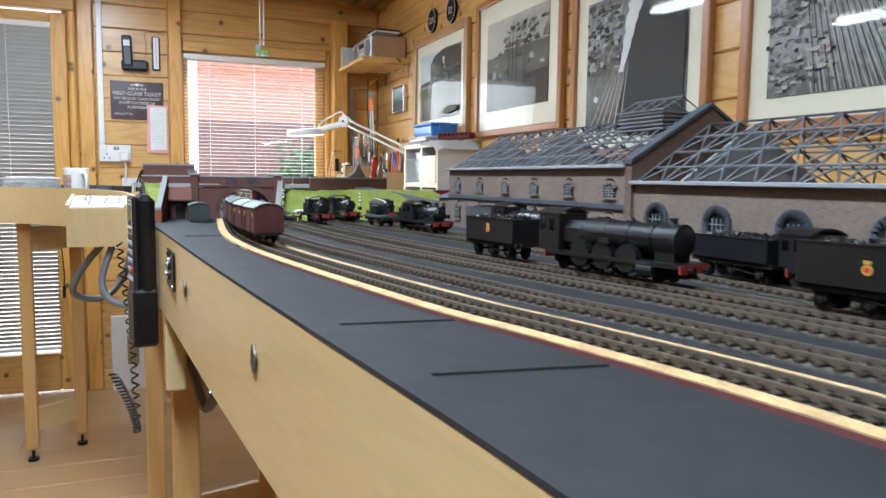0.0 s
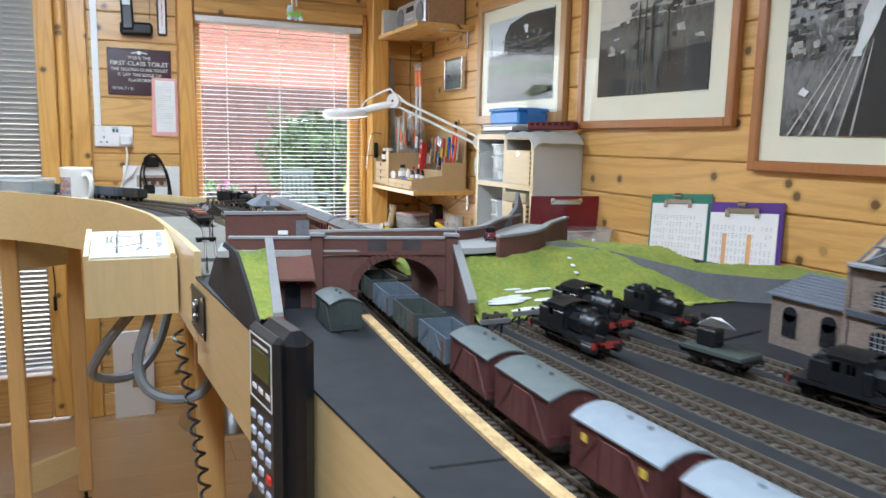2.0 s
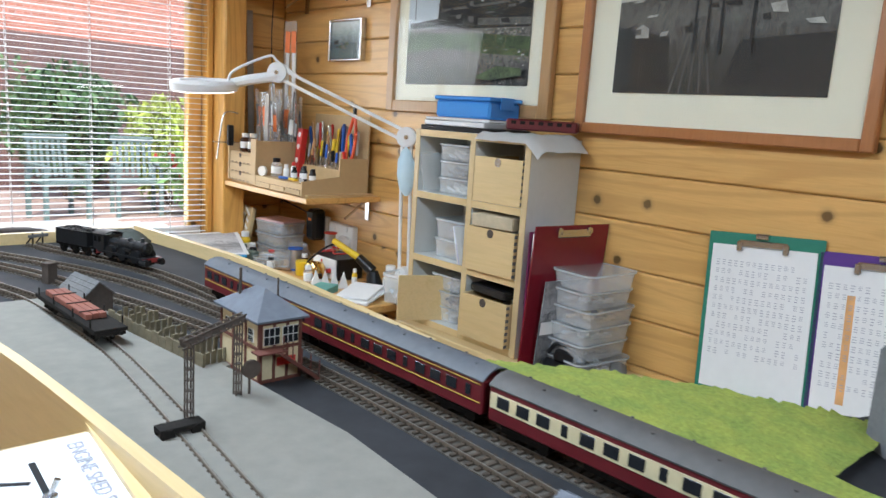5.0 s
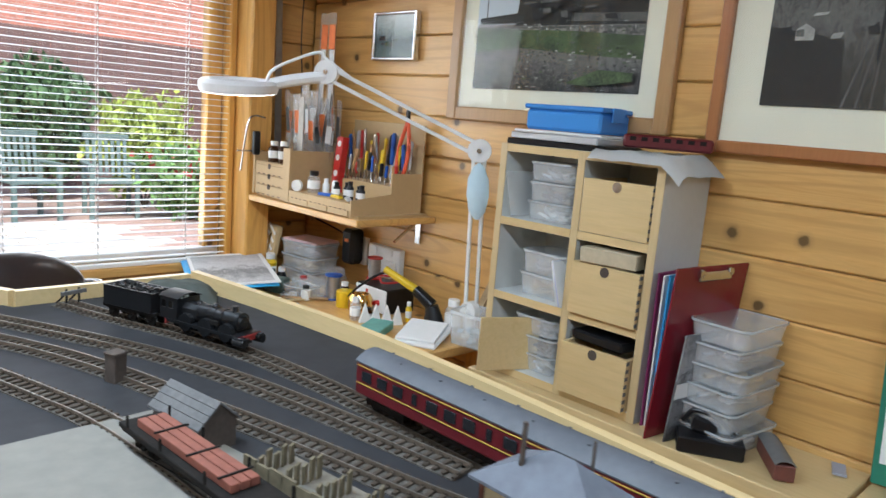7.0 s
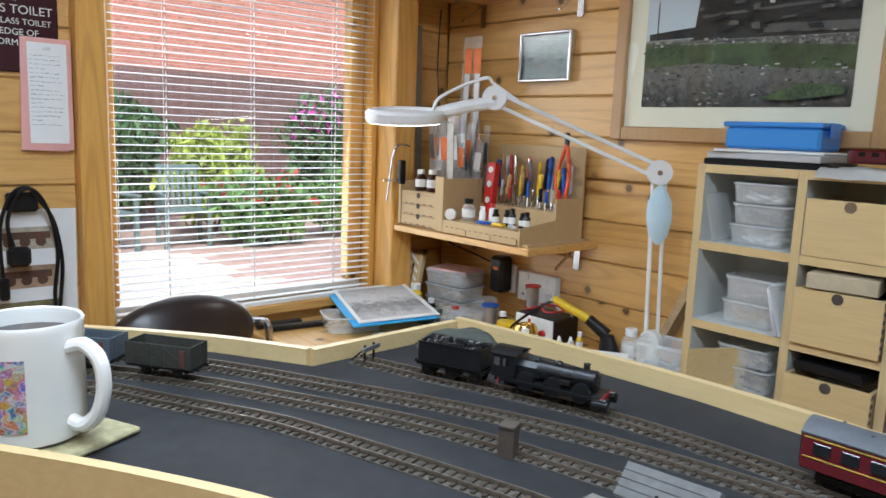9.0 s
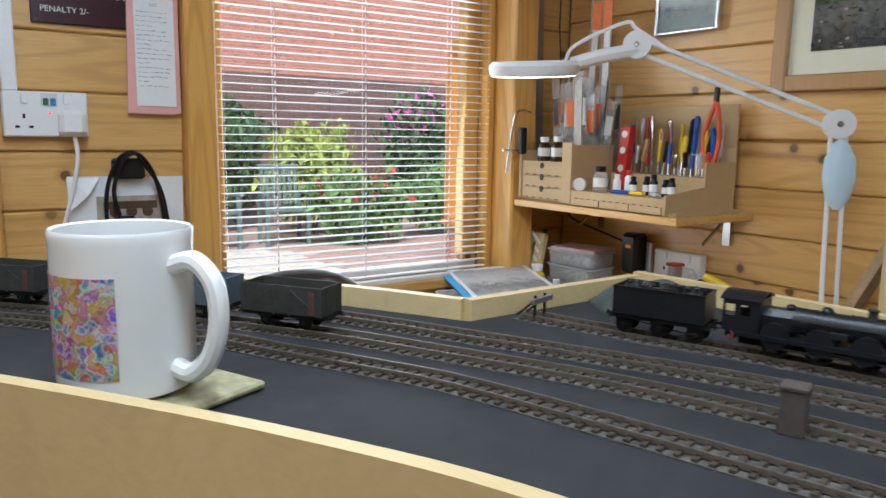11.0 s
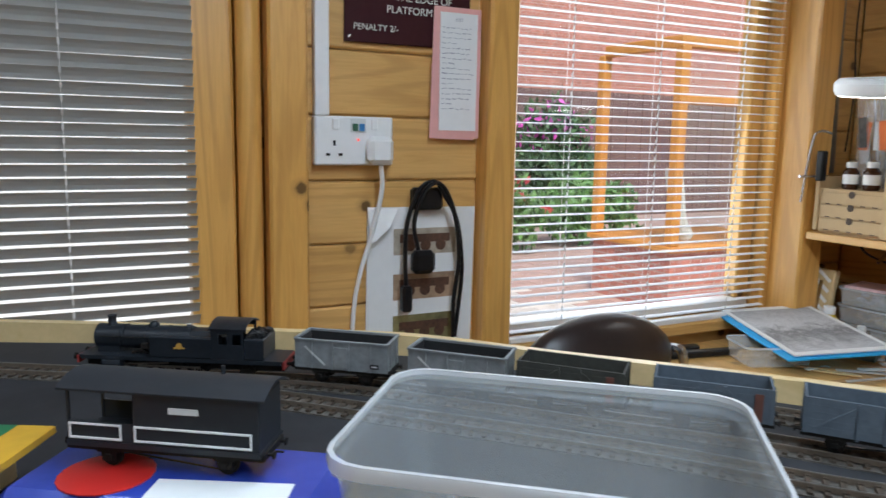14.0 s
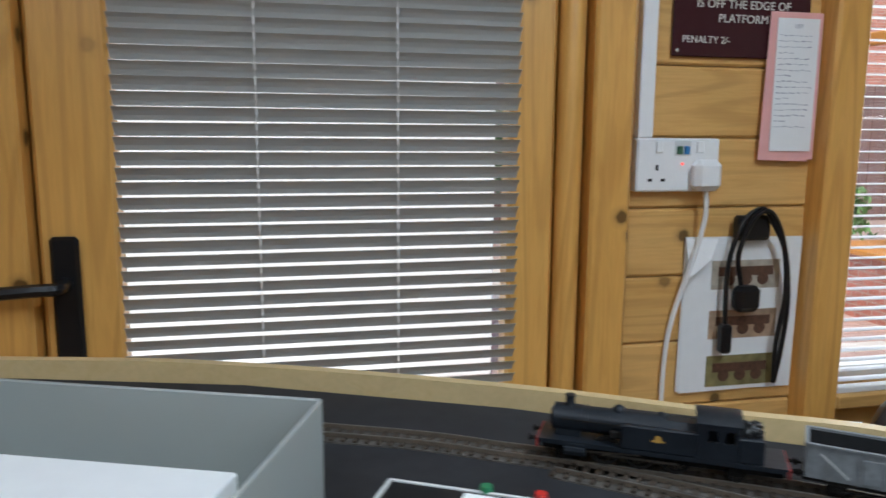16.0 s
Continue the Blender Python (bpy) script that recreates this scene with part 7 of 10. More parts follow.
ph3 = photo_mat("photo_mono_line", [(0.0, (0.05, 0.05, 0.052)), (0.3, (0.20, 0.20, 0.205)), (0.5, (0.06, 0.06, 0.065)), (0.7, (0.32, 0.32, 0.33)), (1.0, (0.16, 0.16, 0.17))], 10, 10, 1.1, stretch=(1, 3, 1.5))
ph4 = photo_mat("photo_mono_aerial", [(0.0, (0.10, 0.10, 0.105)), (0.35, (0.36, 0.36, 0.37)), (0.5, (0.12, 0.12, 0.125)), (0.7, (0.46, 0.46, 0.47)), (1.0, (0.22, 0.22, 0.23))], 12, 10, 1.3, stretch=(1, 1.5, 1))
ph5 = photo_mat("photo_small", [(0.0, (0.10, 0.14, 0.13)), (0.4, (0.06, 0.09, 0.10)), (0.6, (0.25, 0.30, 0.30)), (1.0, (0.60, 0.65, 0.65))], 6, 8, 0.6)


def poly(*uv):
    return list(uv)


def rails(n, u0, du, v0, v1, lean, w, m):
    """Thin slanting lines, closing together towards the top, as in a view along a railway."""
    return tuple((poly((u0 + k * du, v0), (u0 + k * du + w, v0), (u0 + lean + k * du * 0.35 + w * 0.4, v1), (u0 + lean + k * du * 0.35, v1)), m) for k in range(n))


def roofs(seed, n, u0, u1, v0, v1, size, mats):
    """Small uneven blocks: houses, wagons and sheds in a photograph."""
    r_ = random.Random(seed)
    out = []
    for k in range(n):
        u, v = r_.uniform(u0, u1), r_.uniform(v0, v1)
        a, h = size * r_.uniform(0.4, 1.3), size * r_.uniform(0.3, 1.0)
        sk = r_.uniform(-0.3, 0.3) * a
        out.append((poly((u, v), (u + a, v + sk * 0.4), (u + a + sk, v + h), (u + sk, v + h * 0.8)), mats[k % len(mats)]))
    return tuple(out)


def plume(seed, u0, v0, u1, v1, w0, w1, m, n=12):
    """A ragged cloud of steam between two places."""
    r_ = random.Random(seed)
    lo, hi = [], []
    for k in range(n + 1):
        f = k / n
        u, v, w = u0 + (u1 - u0) * f, v0 + (v1 - v0) * f, w0 + (w1 - w0) * f
        lo.append((u - w * r_.uniform(0.35, 0.65), v))
        hi.append((u + w * r_.uniform(0.35, 0.65), v))
    return ((lo + hi[::-1], m),)


picture("colour railway photograph in a pale oak frame with cream mount", 3.085, 3.735, 1.285, 1.752, 0.034, 0.048, oak, ph1,
        ((poly((0, 0.52), (1, 0.50), (1, 1), (0, 1)), ph_blue), (poly((0, 0.30), (0.3, 0.33), (0.7, 0.27), (1, 0.24), (1, 0.40), (0.6, 0.45), (0, 0.49)), ph_grass), (poly((0.02, 0.52), (0.28, 0.52), (0.27, 0.60), (0.14, 0.585), (0.02, 0.57)), ink_d), (poly((0.26, 0.50), (1, 0.48), (1, 0.98), (0.62, 1), (0.36, 0.93), (0.28, 0.80)), ink_d), (poly((0.60, 0.52), (1, 0.50), (1, 0.56), (0.60, 0.58)), ink_m), (poly((0.3, 0.66), (0.98, 0.70), (0.98, 0.72), (0.3, 0.68)), ink_m), (poly((0.06, 0.52), (0.067, 0.52), (0.067, 0.82), (0.06, 0.82)), ink_d), (poly((0.0, 0.485), (1, 0.455), (1, 0.475), (0, 0.50)), ink_m)) + plume(9, 0.63, 0.72, 0.60, 0.88, 0.02, 0.06, smoke) + roofs(5, 150, 0, 0.97, 0.01, 0.30, 0.018, (ink_l, ink_d, ink_m, ph_grass, ink_d)) + roofs(15, 110, 0, 0.97, 0.28, 0.46, 0.014, (ink_d, ph_grass, ink_m, ph_grass)) + roofs(25, 60, 0.05, 0.97, 0.455, 0.50, 0.012, (ink_l, ink_m)) + roofs(35, 40, 0.28, 0.95, 0.52, 0.80, 0.05, (ink_d, ink_m, ink_d)) + ((poly((0.62, 0.06), (0.74, 0.04), (0.98, 0.08), (0.98, 0.14), (0.80, 0.16)), ph_grass),))
picture("black and white railway yard photograph in a red-brown wooden frame", 2.345, 3.0, 1.262, 1.775, 0.024, 0.070, redwood, ph2,
        ((poly((0, 0.60), (0.30, 0.62), (0.34, 0.80), (0.45, 0.98), (0.45, 1), (0, 1)), ph_sky), (poly((0.34, 0.72), (0.92, 0.70), (0.98, 0.88), (0.62, 0.93), (0.36, 0.86)), ink_l), (poly((0.0, 0.02), (0.30, 0.02), (0.28, 0.36), (0.0, 0.44)), ink_d), (poly((0.55, 0.05), (1, 0.03), (1, 0.36), (0.62, 0.33)), ink_d)) + rails(5, 0.30, 0.05, 0.0, 0.42, 0.08, 0.008, ink_m) + ((poly((0, 0.655), (1, 0.645), (1, 0.66), (0, 0.67)), ink_l), (poly((0.10, 0.36), (0.17, 0.36), (0.17, 0.42), (0.135, 0.45), (0.10, 0.42)), ink_l)) + roofs(2, 70, 0.3, 0.95, 0.62, 0.86, 0.06, (ink_m, ink_d, ink_l)) + roofs(8, 22, 0.02, 0.92, 0.36, 0.60, 0.06, (ink_d, ink_m, ink_m, ink_l)) + tuple((poly((u, 0.25), (u + 0.014, 0.25), (u + 0.012, v), (u + 0.002, v)), ink_d) for u, v in ((0.40, 0.78), (0.46, 0.86), (0.52, 0.74), (0.66, 0.66))))
picture("black and white photograph of a steam train in a red-brown frame", 1.690, 2.288, 1.162, 1.690, 0.024, 0.055, redwood, ph3,
        roofs(4, 120, 0.0, 0.36, 0.42, 0.95, 0.045, (ink_m, ink_d, ink_m, ink_l, ink_d)) + ((poly((0.34, 0.0), (0.98, 0.0), (1, 0.9), (0.70, 0.98), (0.52, 0.78), (0.46, 0.45)), ink_d),) + rails(6, 0.05, 0.07, 0.0, 0.50, 0.30, 0.012, ink_l) + plume(6, 0.40, 0.42, 0.56, 1.0, 0.04, 0.15, smoke, 16) + ((poly((0.10, 0.24), (0.14, 0.22), (0.165, 0.25), (0.125, 0.275)), smoke),))
picture("black and white aerial railway photograph in a red-brown frame", 0.93, 1.592, 1.20, 1.70, 0.026, 0.05, redwood, ph4,
        rails(22, 0.22, 0.022, 0.0, 0.99, -0.12, 0.007, ink_l) + rails(14, 0.24, 0.034, 0.0, 0.99, -0.10, 0.006, ink_d) + roofs(7, 170, 0.0, 0.30, 0.02, 0.95, 0.030, (ink_m, ink_d, ink_l, ink_l)) + roofs(17, 150, 0.5, 0.96, 0.02, 0.95, 0.028, (ink_l, ink_m, ink_d)) + ((poly((0, 0.62), (0.24, 0.93), (0.24, 0.955), (0, 0.65)), ink_l), (poly((0.56, 0.02), (0.98, 0.30), (0.98, 0.33), (0.56, 0.05)), ink_l), ([(0.80 + 0.075 * math.cos(k * math.tau / 18), 0.42 + 0.11 * math.sin(k * math.tau / 18)) for k in range(18)], ink_m)))
picture("small railway photograph in a thin silver frame", 3.880, 4.068, 1.436, 1.572, 0.009, 0.0, steel, ph5, roofs(12, 12, 0.05, 0.85, 0.15, 0.5, 0.12, (ink_d, ink_m, ph_grass)))

# ---- clipboards ----
def clipboard(label, y0, y1, z0, z1, colour, x, tint=None, tilt=-4.0, paper_on=True, rows_=11):
    c = thing("clipboard", label, "clipboard", pose(x, (y0 + y1) / 2, z0, 0, 0, 0) @ pose(0, 0, 0, 0, 5.0, 0) @ pose(0, 0, 0, tilt, 0, 0), "clipboards")
    w, h = y1 - y0, z1 - z0
    bm = bmesh.new()
    box(bm, (0, 0, h / 2), (0.004, w, h), bev=0.0015)
    part("board", bm, colour, c)
    bm = bmesh.new()
    box(bm, (-0.006, 0, h - 0.02), (0.006, w * 0.42, 0.014), bev=0.002)
    for s in (-1, 1):
        box(bm, (-0.008, s * w * 0.2, h - 0.026), (0.007, 0.012, 0.02), bev=0.002)
    cyl(bm, (-0.008, -0.012, h - 0.004), (-0.008, 0.012, h - 0.004), 0.006, seg=10)
    part("clip", bm, steel, c, "chrome spring clip")
    if paper_on:
        bm = bmesh.new()
        box(bm, (-0.0035, 0, h - 0.172), (0.0025, 0.206, 0.294))
        pp = part("sheet", bm, paper, c)
        rnd = random.Random(int(y0 * 1000))
        for r_ in range(rows_):
            bm = bmesh.new()
            z = h - 0.172 + 0.115 - r_ * 0.2 / rows_
            n = 15
            for k in range(n):
                if rnd.random() < 0.84:
                    hh = 0.2 / rows_ * rnd.uniform(0.5, 0.86)
                    for q in range(3):
                        box(bm, (-0.0049, 0.088 - k * 0.0124, z - q * hh / 3), (0.0002, 0.0080 * rnd.uniform(0.6, 1), hh / 11))
            part("printed_row", bm, inkgrey, pp, "row of grey printed bars")
        if tint:
            for k in (0.25, 0.62):
                boxpart("highlight", (-0.00478, 0.103 - 0.206 * k, h - 0.175), (0.0001, 0.014, 0.2), tint, pp, label="orange highlighted column")
    return c


green_b = paint("clip_green", (0.02, 0.20, 0.13), 0.4, spread=0.08)
purple_b = paint("clip_purple", (0.09, 0.03, 0.22), 0.4, spread=0.08)
clipboard("green clipboard with a printed timetable sheet against the wall", 2.378, 2.606, 0.735, 1.092, green_b, 1.503)
clipboard("purple clipboard with a highlighted timetable sheet against the wall", 2.158, 2.386, 0.735, 1.088, purple_b, 1.503, paint("hl_orange", (0.75, 0.40, 0.16), 0.7), -4.0)

# ---- back wall things ----
YW = YB - 0.001
sg = thing("wall_sign", "dark maroon enamel sign with white lettering on the pine wall", "sign", (0.269, YW - 0.004, 1.4745))
bm = bmesh.new()
box(bm, (0, 0, 0), (0.248, 0.006, 0.190), bev=0.002)
part("plate", bm, paint("sign_maroon", (0.045, 0.012, 0.016), 0.25, spread=0.1), sg)
ltr = paint("sign_white", (0.72, 0.68, 0.62), 0.5, spread=0.04)
for text, z, size in (("THIS IS THE", 0.052, 0.0155), ("FIRST-CLASS TOILET", 0.026, 0.0225), ("THE SECOND CLASS TOILET", 0.004, 0.0155), ("IS OFF THE EDGE OF", -0.018, 0.0165), ("PLATFORM", -0.040, 0.0165)):
    words("lettering", text, size * 1.12, ltr, pose(0.0, -0.0034, z, 90, 0, 0), sg, "CENTER")
words("lettering", "PENALTY 2/-", 0.0155, ltr, pose(-0.108, -0.0034, -0.073, 90, 0, 0), sg)
bm = bmesh.new()
cyl(bm, (0, -0.0032, 0.079), (0, -0.0042, 0.079), 0.008, seg=16)
for s in (-1, 1):
    box(bm, (s * 0.02, -0.0036, 0.078), (0.024, 0.0008, 0.004), (0, s * 12, 0))
part("emblem", bm, ltr, sg, "small winged emblem")
for sx in (-1, 1):
    for sz in (-1, 1):
        bm = bmesh.new()
        ball(bm, (sx * 0.115, -0.0035, sz * 0.086), 0.003, (1, 0.5, 1), 8, 5)
        part("screw", bm, steel, sg)
nl = thing("note_list", "pink-backed handwritten list pinned over the sign", "note", (0.362, YW - 0.009, 1.335))
pinkp = paint("pink_card", (0.78, 0.40, 0.36), 0.7, spread=0.04)
boxpart("card", (0.006, 0, 0), (0.094, 0.004, 0.240), pinkp, nl, 0.0006)
boxpart("card", (-0.003, -0.003, -0.002), (0.094, 0.002, 0.240), pinkp, nl, 0.0006, (0, 1.5, 0))
sh = boxpart("sheet", (0.004, -0.006, 0.002), (0.078, 0.0012, 0.215), paper, nl)
words("lettering", "LIST", 0.009, inkgrey, pose(0.004, -0.0068, 0.094, 90, 0, 0), sh, "CENTER")
rnd = random.Random(8)
for k in range(17):
    bm = bmesh.new()
    x = -0.031
    while x < 0.028 and k % 4 != 3 or x < -0.01:
        w = rnd.uniform(0.004, 0.013)
        box(bm, (x + w / 2, -0.0067, 0.082 - k * 0.0092 + rnd.uniform(-.0008, .0008)), (w, 0.0002, rnd.uniform(0.0008, 0.0018)), (0, rnd.uniform(-8, 8), 0))
        x += w + 0.003
        if x > 0.034:
            break
    part("handwriting", bm, inkgrey, sh, "grey line of unreadable handwriting")


def double_socket(name, label, at, rcd=False, plug=True, category="socket"):
    s = thing(name, label, category, at)
    bm = bmesh.new()
    box(bm, (0, -0.011, 0), (0.146, 0.022, 0.086), bev=0.003)
    part("faceplate", bm, white_p, s)
    for sx in ((-1,) if plug else (-1, 1)):
        cx = sx * 0.038
        bm = bmesh.new()
        box(bm, (cx - 0.0, -0.0222, -0.004), (0.0045, 0.0012, 0.009))
        for q in (-1, 1):
            box(bm, (cx + q * 0.0115, -0.0222, -0.024), (0.0075, 0.0012, 0.0045))
        part("pin_holes", bm, black_p, s)
    for sx in (-1, 1):
        boxpart("switch", (sx * 0.036, -0.0235, 0.029), (0.012, 0.004, 0.019), white_p, s, 0.0012)
    if rcd:
        boxpart("test_panel", (0.006, -0.0225, 0.027), (0.028, 0.001, 0.024), grey_p, s)
        boxpart("test_button", (0.0, -0.0245, 0.024), (0.009, 0.005, 0.013), paint("btn_green", (0.04, 0.13, 0.07), 0.5), s, 0.001)
        boxpart("test_button", (0.0125, -0.0245, 0.024), (0.009, 0.005, 0.013), paint("btn_blue", (0.04, 0.22, 0.50), 0.5), s, 0.001)
        bm = bmesh.new()
        cyl(bm, (0.006, -0.022, 0.002), (0.006, -0.0235, 0.002), 0.002, seg=8)
        part("indicator", bm, glow("led_red", (1, 0.05, 0.03), 3), s, "lit red indicator")
    if plug:
        bm = bmesh.new()
        box(bm, (0.042, -0.036, -0.016), (0.048, 0.028, 0.050), bev=0.009)
        part("plug", bm, white_p, s, "white mains plug", True)
    return s


double_socket("wall_socket", "white double wall socket with plug and safety switch", (0.1595, YB, 1.207), True)
bm = bmesh.new()
tube(bm, [(0.205, YB - 0.032, 1.168), (0.208, YB - 0.03, 1.12), (0.195, YB - 0.022, 1.05), (0.172, YB - 0.012, 0.96), (0.160, YB - 0.01, 0.88), (0.158, YB - 0.01, 0.75)], 0.0042, 8)
solid("mains_cable", bm, white_p, "white mains lead hanging from the wall socket", "cable", smooth=True)
bm = bmesh.new()
box(bm, (0.1015, YB - 0.009, 1.64), (0.026, 0.018, 0.78), bev=0.002)
solid("conduit", bm, white_p, "white plastic cable trunking up the wall", "conduit", kind="structure")
ps = thing("print_sheet", "white sheet with three photographs of model chassis", "print", (0.300, YW - 0.003, 0.965))
bm = bmesh.new()
box(bm, (0, -0.0012, -0.015), (0.224, 0.0014, 0.27), (0, 0.8, 0))
box(bm, (-0.004, -0.0032, -0.02), (0.212, 0.0012, 0.26), (0, -0.6, 0))
sp_ = part("sheet", bm, paper, ps)
bm = bmesh.new()
slab(bm, [(-0.112, -0.004, 0.118), (-0.052, -0.006, 0.118), (-0.075, -0.022, 0.085), (-0.108, -0.018, 0.055)], (0, 0, 0), (0, -0.0012, 0))
part("curled_corner", bm, paper, sp_)
for z, hh, cc in ((0.055, 0.050, (0.42, 0.36, 0.28)), (-0.032, 0.050, (0.36, 0.24, 0.15)), (-0.115, 0.055, (0.20, 0.17, 0.07))):
    ph = boxpart("print", (0.006, -0.0044, z), (0.13, 0.001, hh), paint("print%d" % (z * 1000), cc, 0.6, spread=0.5, scale=60), sp_)
    bm = bmesh.new()
    for k in range(3):
        cyl(bm, (-0.025 + k * 0.032, -0.0049, z - 0.008), (-0.025 + k * 0.032, -0.0056, z - 0.008), 0.011, seg=16)
    box(bm, (0.006, -0.0052, z + 0.006), (0.105, 0.0006, 0.016))
    part("image_detail", bm, paint("chassis_rust", (0.10, 0.045, 0.025), 0.6, spread=0.5, scale=150), ph)
hk = thing("hanging_lead", "black mains lead with plug hung from a hook", "cable", (0.300, YW - 0.008, 1.09))
bm = bmesh.new()
box(bm, (0.002, -0.012, 0.012), (0.062, 0.022, 0.042), bev=0.005)
part("hook_block", bm, black_p, hk)
bm = bmesh.new()
tube(bm, [(-0.04, -0.02, -0.17), (-0.045, -0.022, -0.10), (-0.042, -0.024, -0.03), (-0.02, -0.028, 0.03), (0.01, -0.03, 0.045), (0.03, -0.03, 0.02), (0.06, -0.026, -0.03), (0.075, -0.022, -0.12), (0.07, -0.02, -0.20), (0.065, -0.015, -0.26)], 0.0042, 8)
tube(bm, [(-0.02, -0.026, -0.085), (-0.03, -0.028, -0.03), (-0.01, -0.034, 0.03), (0.02, -0.036, 0.04), (0.05, -0.032, -0.01), (0.066, -0.026, -0.10), (0.058, -0.022, -0.19), (0.06, -0.02, -0.26)], 0.0042, 8)
part("lead", bm, black_p, hk, smooth=True)
bm = bmesh.new()
box(bm, (-0.012, -0.03, -0.105), (0.046, 0.026, 0.044), bev=0.008)
part("plug", bm, black_p, hk, "black moulded plug", True)
bm = bmesh.new()
box(bm, (-0.042, -0.022, -0.175), (0.02, 0.02, 0.05), bev=0.004)
part("connector", bm, black_p, hk)
ph = thing("cordless_phone", "black cordless telephone in a wall cradle", "telephone", (0.262, YW, 1.66))
bm = bmesh.new()
box(bm, (0, -0.024, -0.012), (0.125, 0.046, 0.052), bev=0.010)
part("cradle", bm, black_p, ph, smooth=True)
bm = bmesh.new()
box(bm, (-0.034, -0.036, 0.055), (0.046, 0.026, 0.155), (-7, -2, 0), bev=0.008)
hb = part("handset", bm, black_p, ph, smooth=True)
boxpart("screen", (-0.036, -0.0535, 0.092), (0.03, 0.002, 0.03), grey_p, hb, r=(-7, -2, 0))
for r_ in range(4):
    for c_ in range(3):
        boxpart("key", (-0.045 + c_ * 0.011, -0.0475 + 0.0014 * -r_ * -1, 0.048 - r_ * 0.012), (0.007, 0.004, 0.006), inkgrey, hb, 0.001)
tm = thing("thermometer", "white wall thermometer on a dark wooden back", "thermometer", (0.363, YW, 1.715))
boxpart("back", (0, -0.004, 0), (0.040, 0.008, 0.172), timber, tm, 0.006)
boxpart("scale", (0, -0.0095, 0.002), (0.026, 0.003, 0.158), white_p, tm, 0.001)
bm = bmesh.new()
cyl(bm, (0, -0.012, -0.05), (0, -0.012, 0.07), 0.0012, seg=6)
part("column", bm, red_p, tm)
bm = bmesh.new()
tube(bm, [(0.315, YB - 0.004, 1.69), (0.317, YB - 0.004, 1.76), (0.312, YB - 0.004, 1.815), (0.36, YB - 0.004, 1.82), (0.40, YB - 0.004, 1.812)], 0.0016, 6)
solid("phone_wire", bm, timber, "thin brown telephone wire on the wall", "cable", smooth=True)

# ---- work corner: desk, shelves, units ----
dk = thing("work_desk", "pine work desk fitted into the corner under the window", "desk", (0, 0, 0))
boxpart("desktop", (1.17, 3.93, 0.732), (0.72, 0.90, 0.026), pine_y, dk, 0.004)
for x, y in ((0.84, 3.52), (0.84, 4.34), (1.49, 3.52)):
    boxpart("leg", (x, y, 0.359), (0.045, 0.045, 0.718), pine_z, dk, 0.003)
DZ = 0.746


def bracket_shelf(name, label, x0, x1, y0, y1, z, mat):
    s = thing(name, label, "shelf", (0, 0, 0))
    boxpart("board", ((x0 + x1) / 2, (y0 + y1) / 2, z - 0.009), (x1 - x0, y1 - y0, 0.018), mat, s, 0.002)
    for f in (0.12, 0.88):
        y = y0 + (y1 - y0) * f
        bm = bmesh.new()
        box(bm, (x1 - 0.003, y, z - 0.05), (0.004, 0.02, 0.07))
        box(bm, (x1 - 0.06, y, z - 0.021), (0.12, 0.02, 0.004))
        box(bm, (x1 - 0.05, y, z - 0.048), (0.10, 0.006, 0.006), (0, -35, 0))
        part("bracket", bm, steel, s, "bright steel angle bracket")
    return s


bracket_shelf("radio_shelf", "pine corner shelf carrying a small stereo", 1.285, 1.538, 3.81, 4.296, 1.688, pine_y)
rd_ = thing("stereo", "silver compact stereo with two round speakers", "stereo", (1.418, 4.06, 1.688, 0, 0, 0))
silver = paint("silver_plastic", (0.52, 0.53, 0.54), 0.35, 0.3, spread=0.05)
boxpart("body", (0.03, -0.0, 0.06), (0.17, 0.34, 0.118), paint("brown_carton", (0.42, 0.27, 0.15), 0.7), rd_, 0.006)
boxpart("front", (-0.062, 0.0, 0.06), (0.014, 0.335, 0.115), silver, rd_, 0.008)
for s in (-1, 1):
    bm = bmesh.new()
    cyl(bm, (-0.069, s * 0.115, 0.06), (-0.073, s * 0.115, 0.06), 0.042, 0.038, seg=24)
    part("speaker", bm, paint("speaker_grey", (0.20, 0.20, 0.21), 0.7), rd_, "round grey speaker cone", True)
boxpart("display", (-0.07, 0, 0.085), (0.003, 0.08, 0.022), black_p, rd_)
for k in range(4):
    boxpart("button", (-0.07, -0.03 + k * 0.02, 0.045), (0.004, 0.013, 0.008), white_p, rd_, 0.001)
for k in range(4):
    bm = bmesh.new()
    box(bm, (1.44 + 0.004 * k, 4.0 + 0.01 * (k % 2), 1.8115 + k * 0.011), (0.125, 0.14, 0.0095), (0, 0, 4 * k - 6), bev=0.0008)
    solid("disc_case", bm, (black_p, inkgrey, white_p, ink_d)[k], "flat disc case lying on the stereo", "disc case", "disc cases")
for k in range(3):
    bm = bmesh.new()
    box(bm, (1.36, 4.255 + k * 0.012, 1.742), (0.13, 0.010, 0.108), bev=0.0008)
    solid("book", bm, (grey_p, yellow_p, paper)[k], ("grey thin book upright on the shelf", "yellow thin book upright on the shelf", "white thin book upright on the shelf")[k], "book", "books on the shelf")
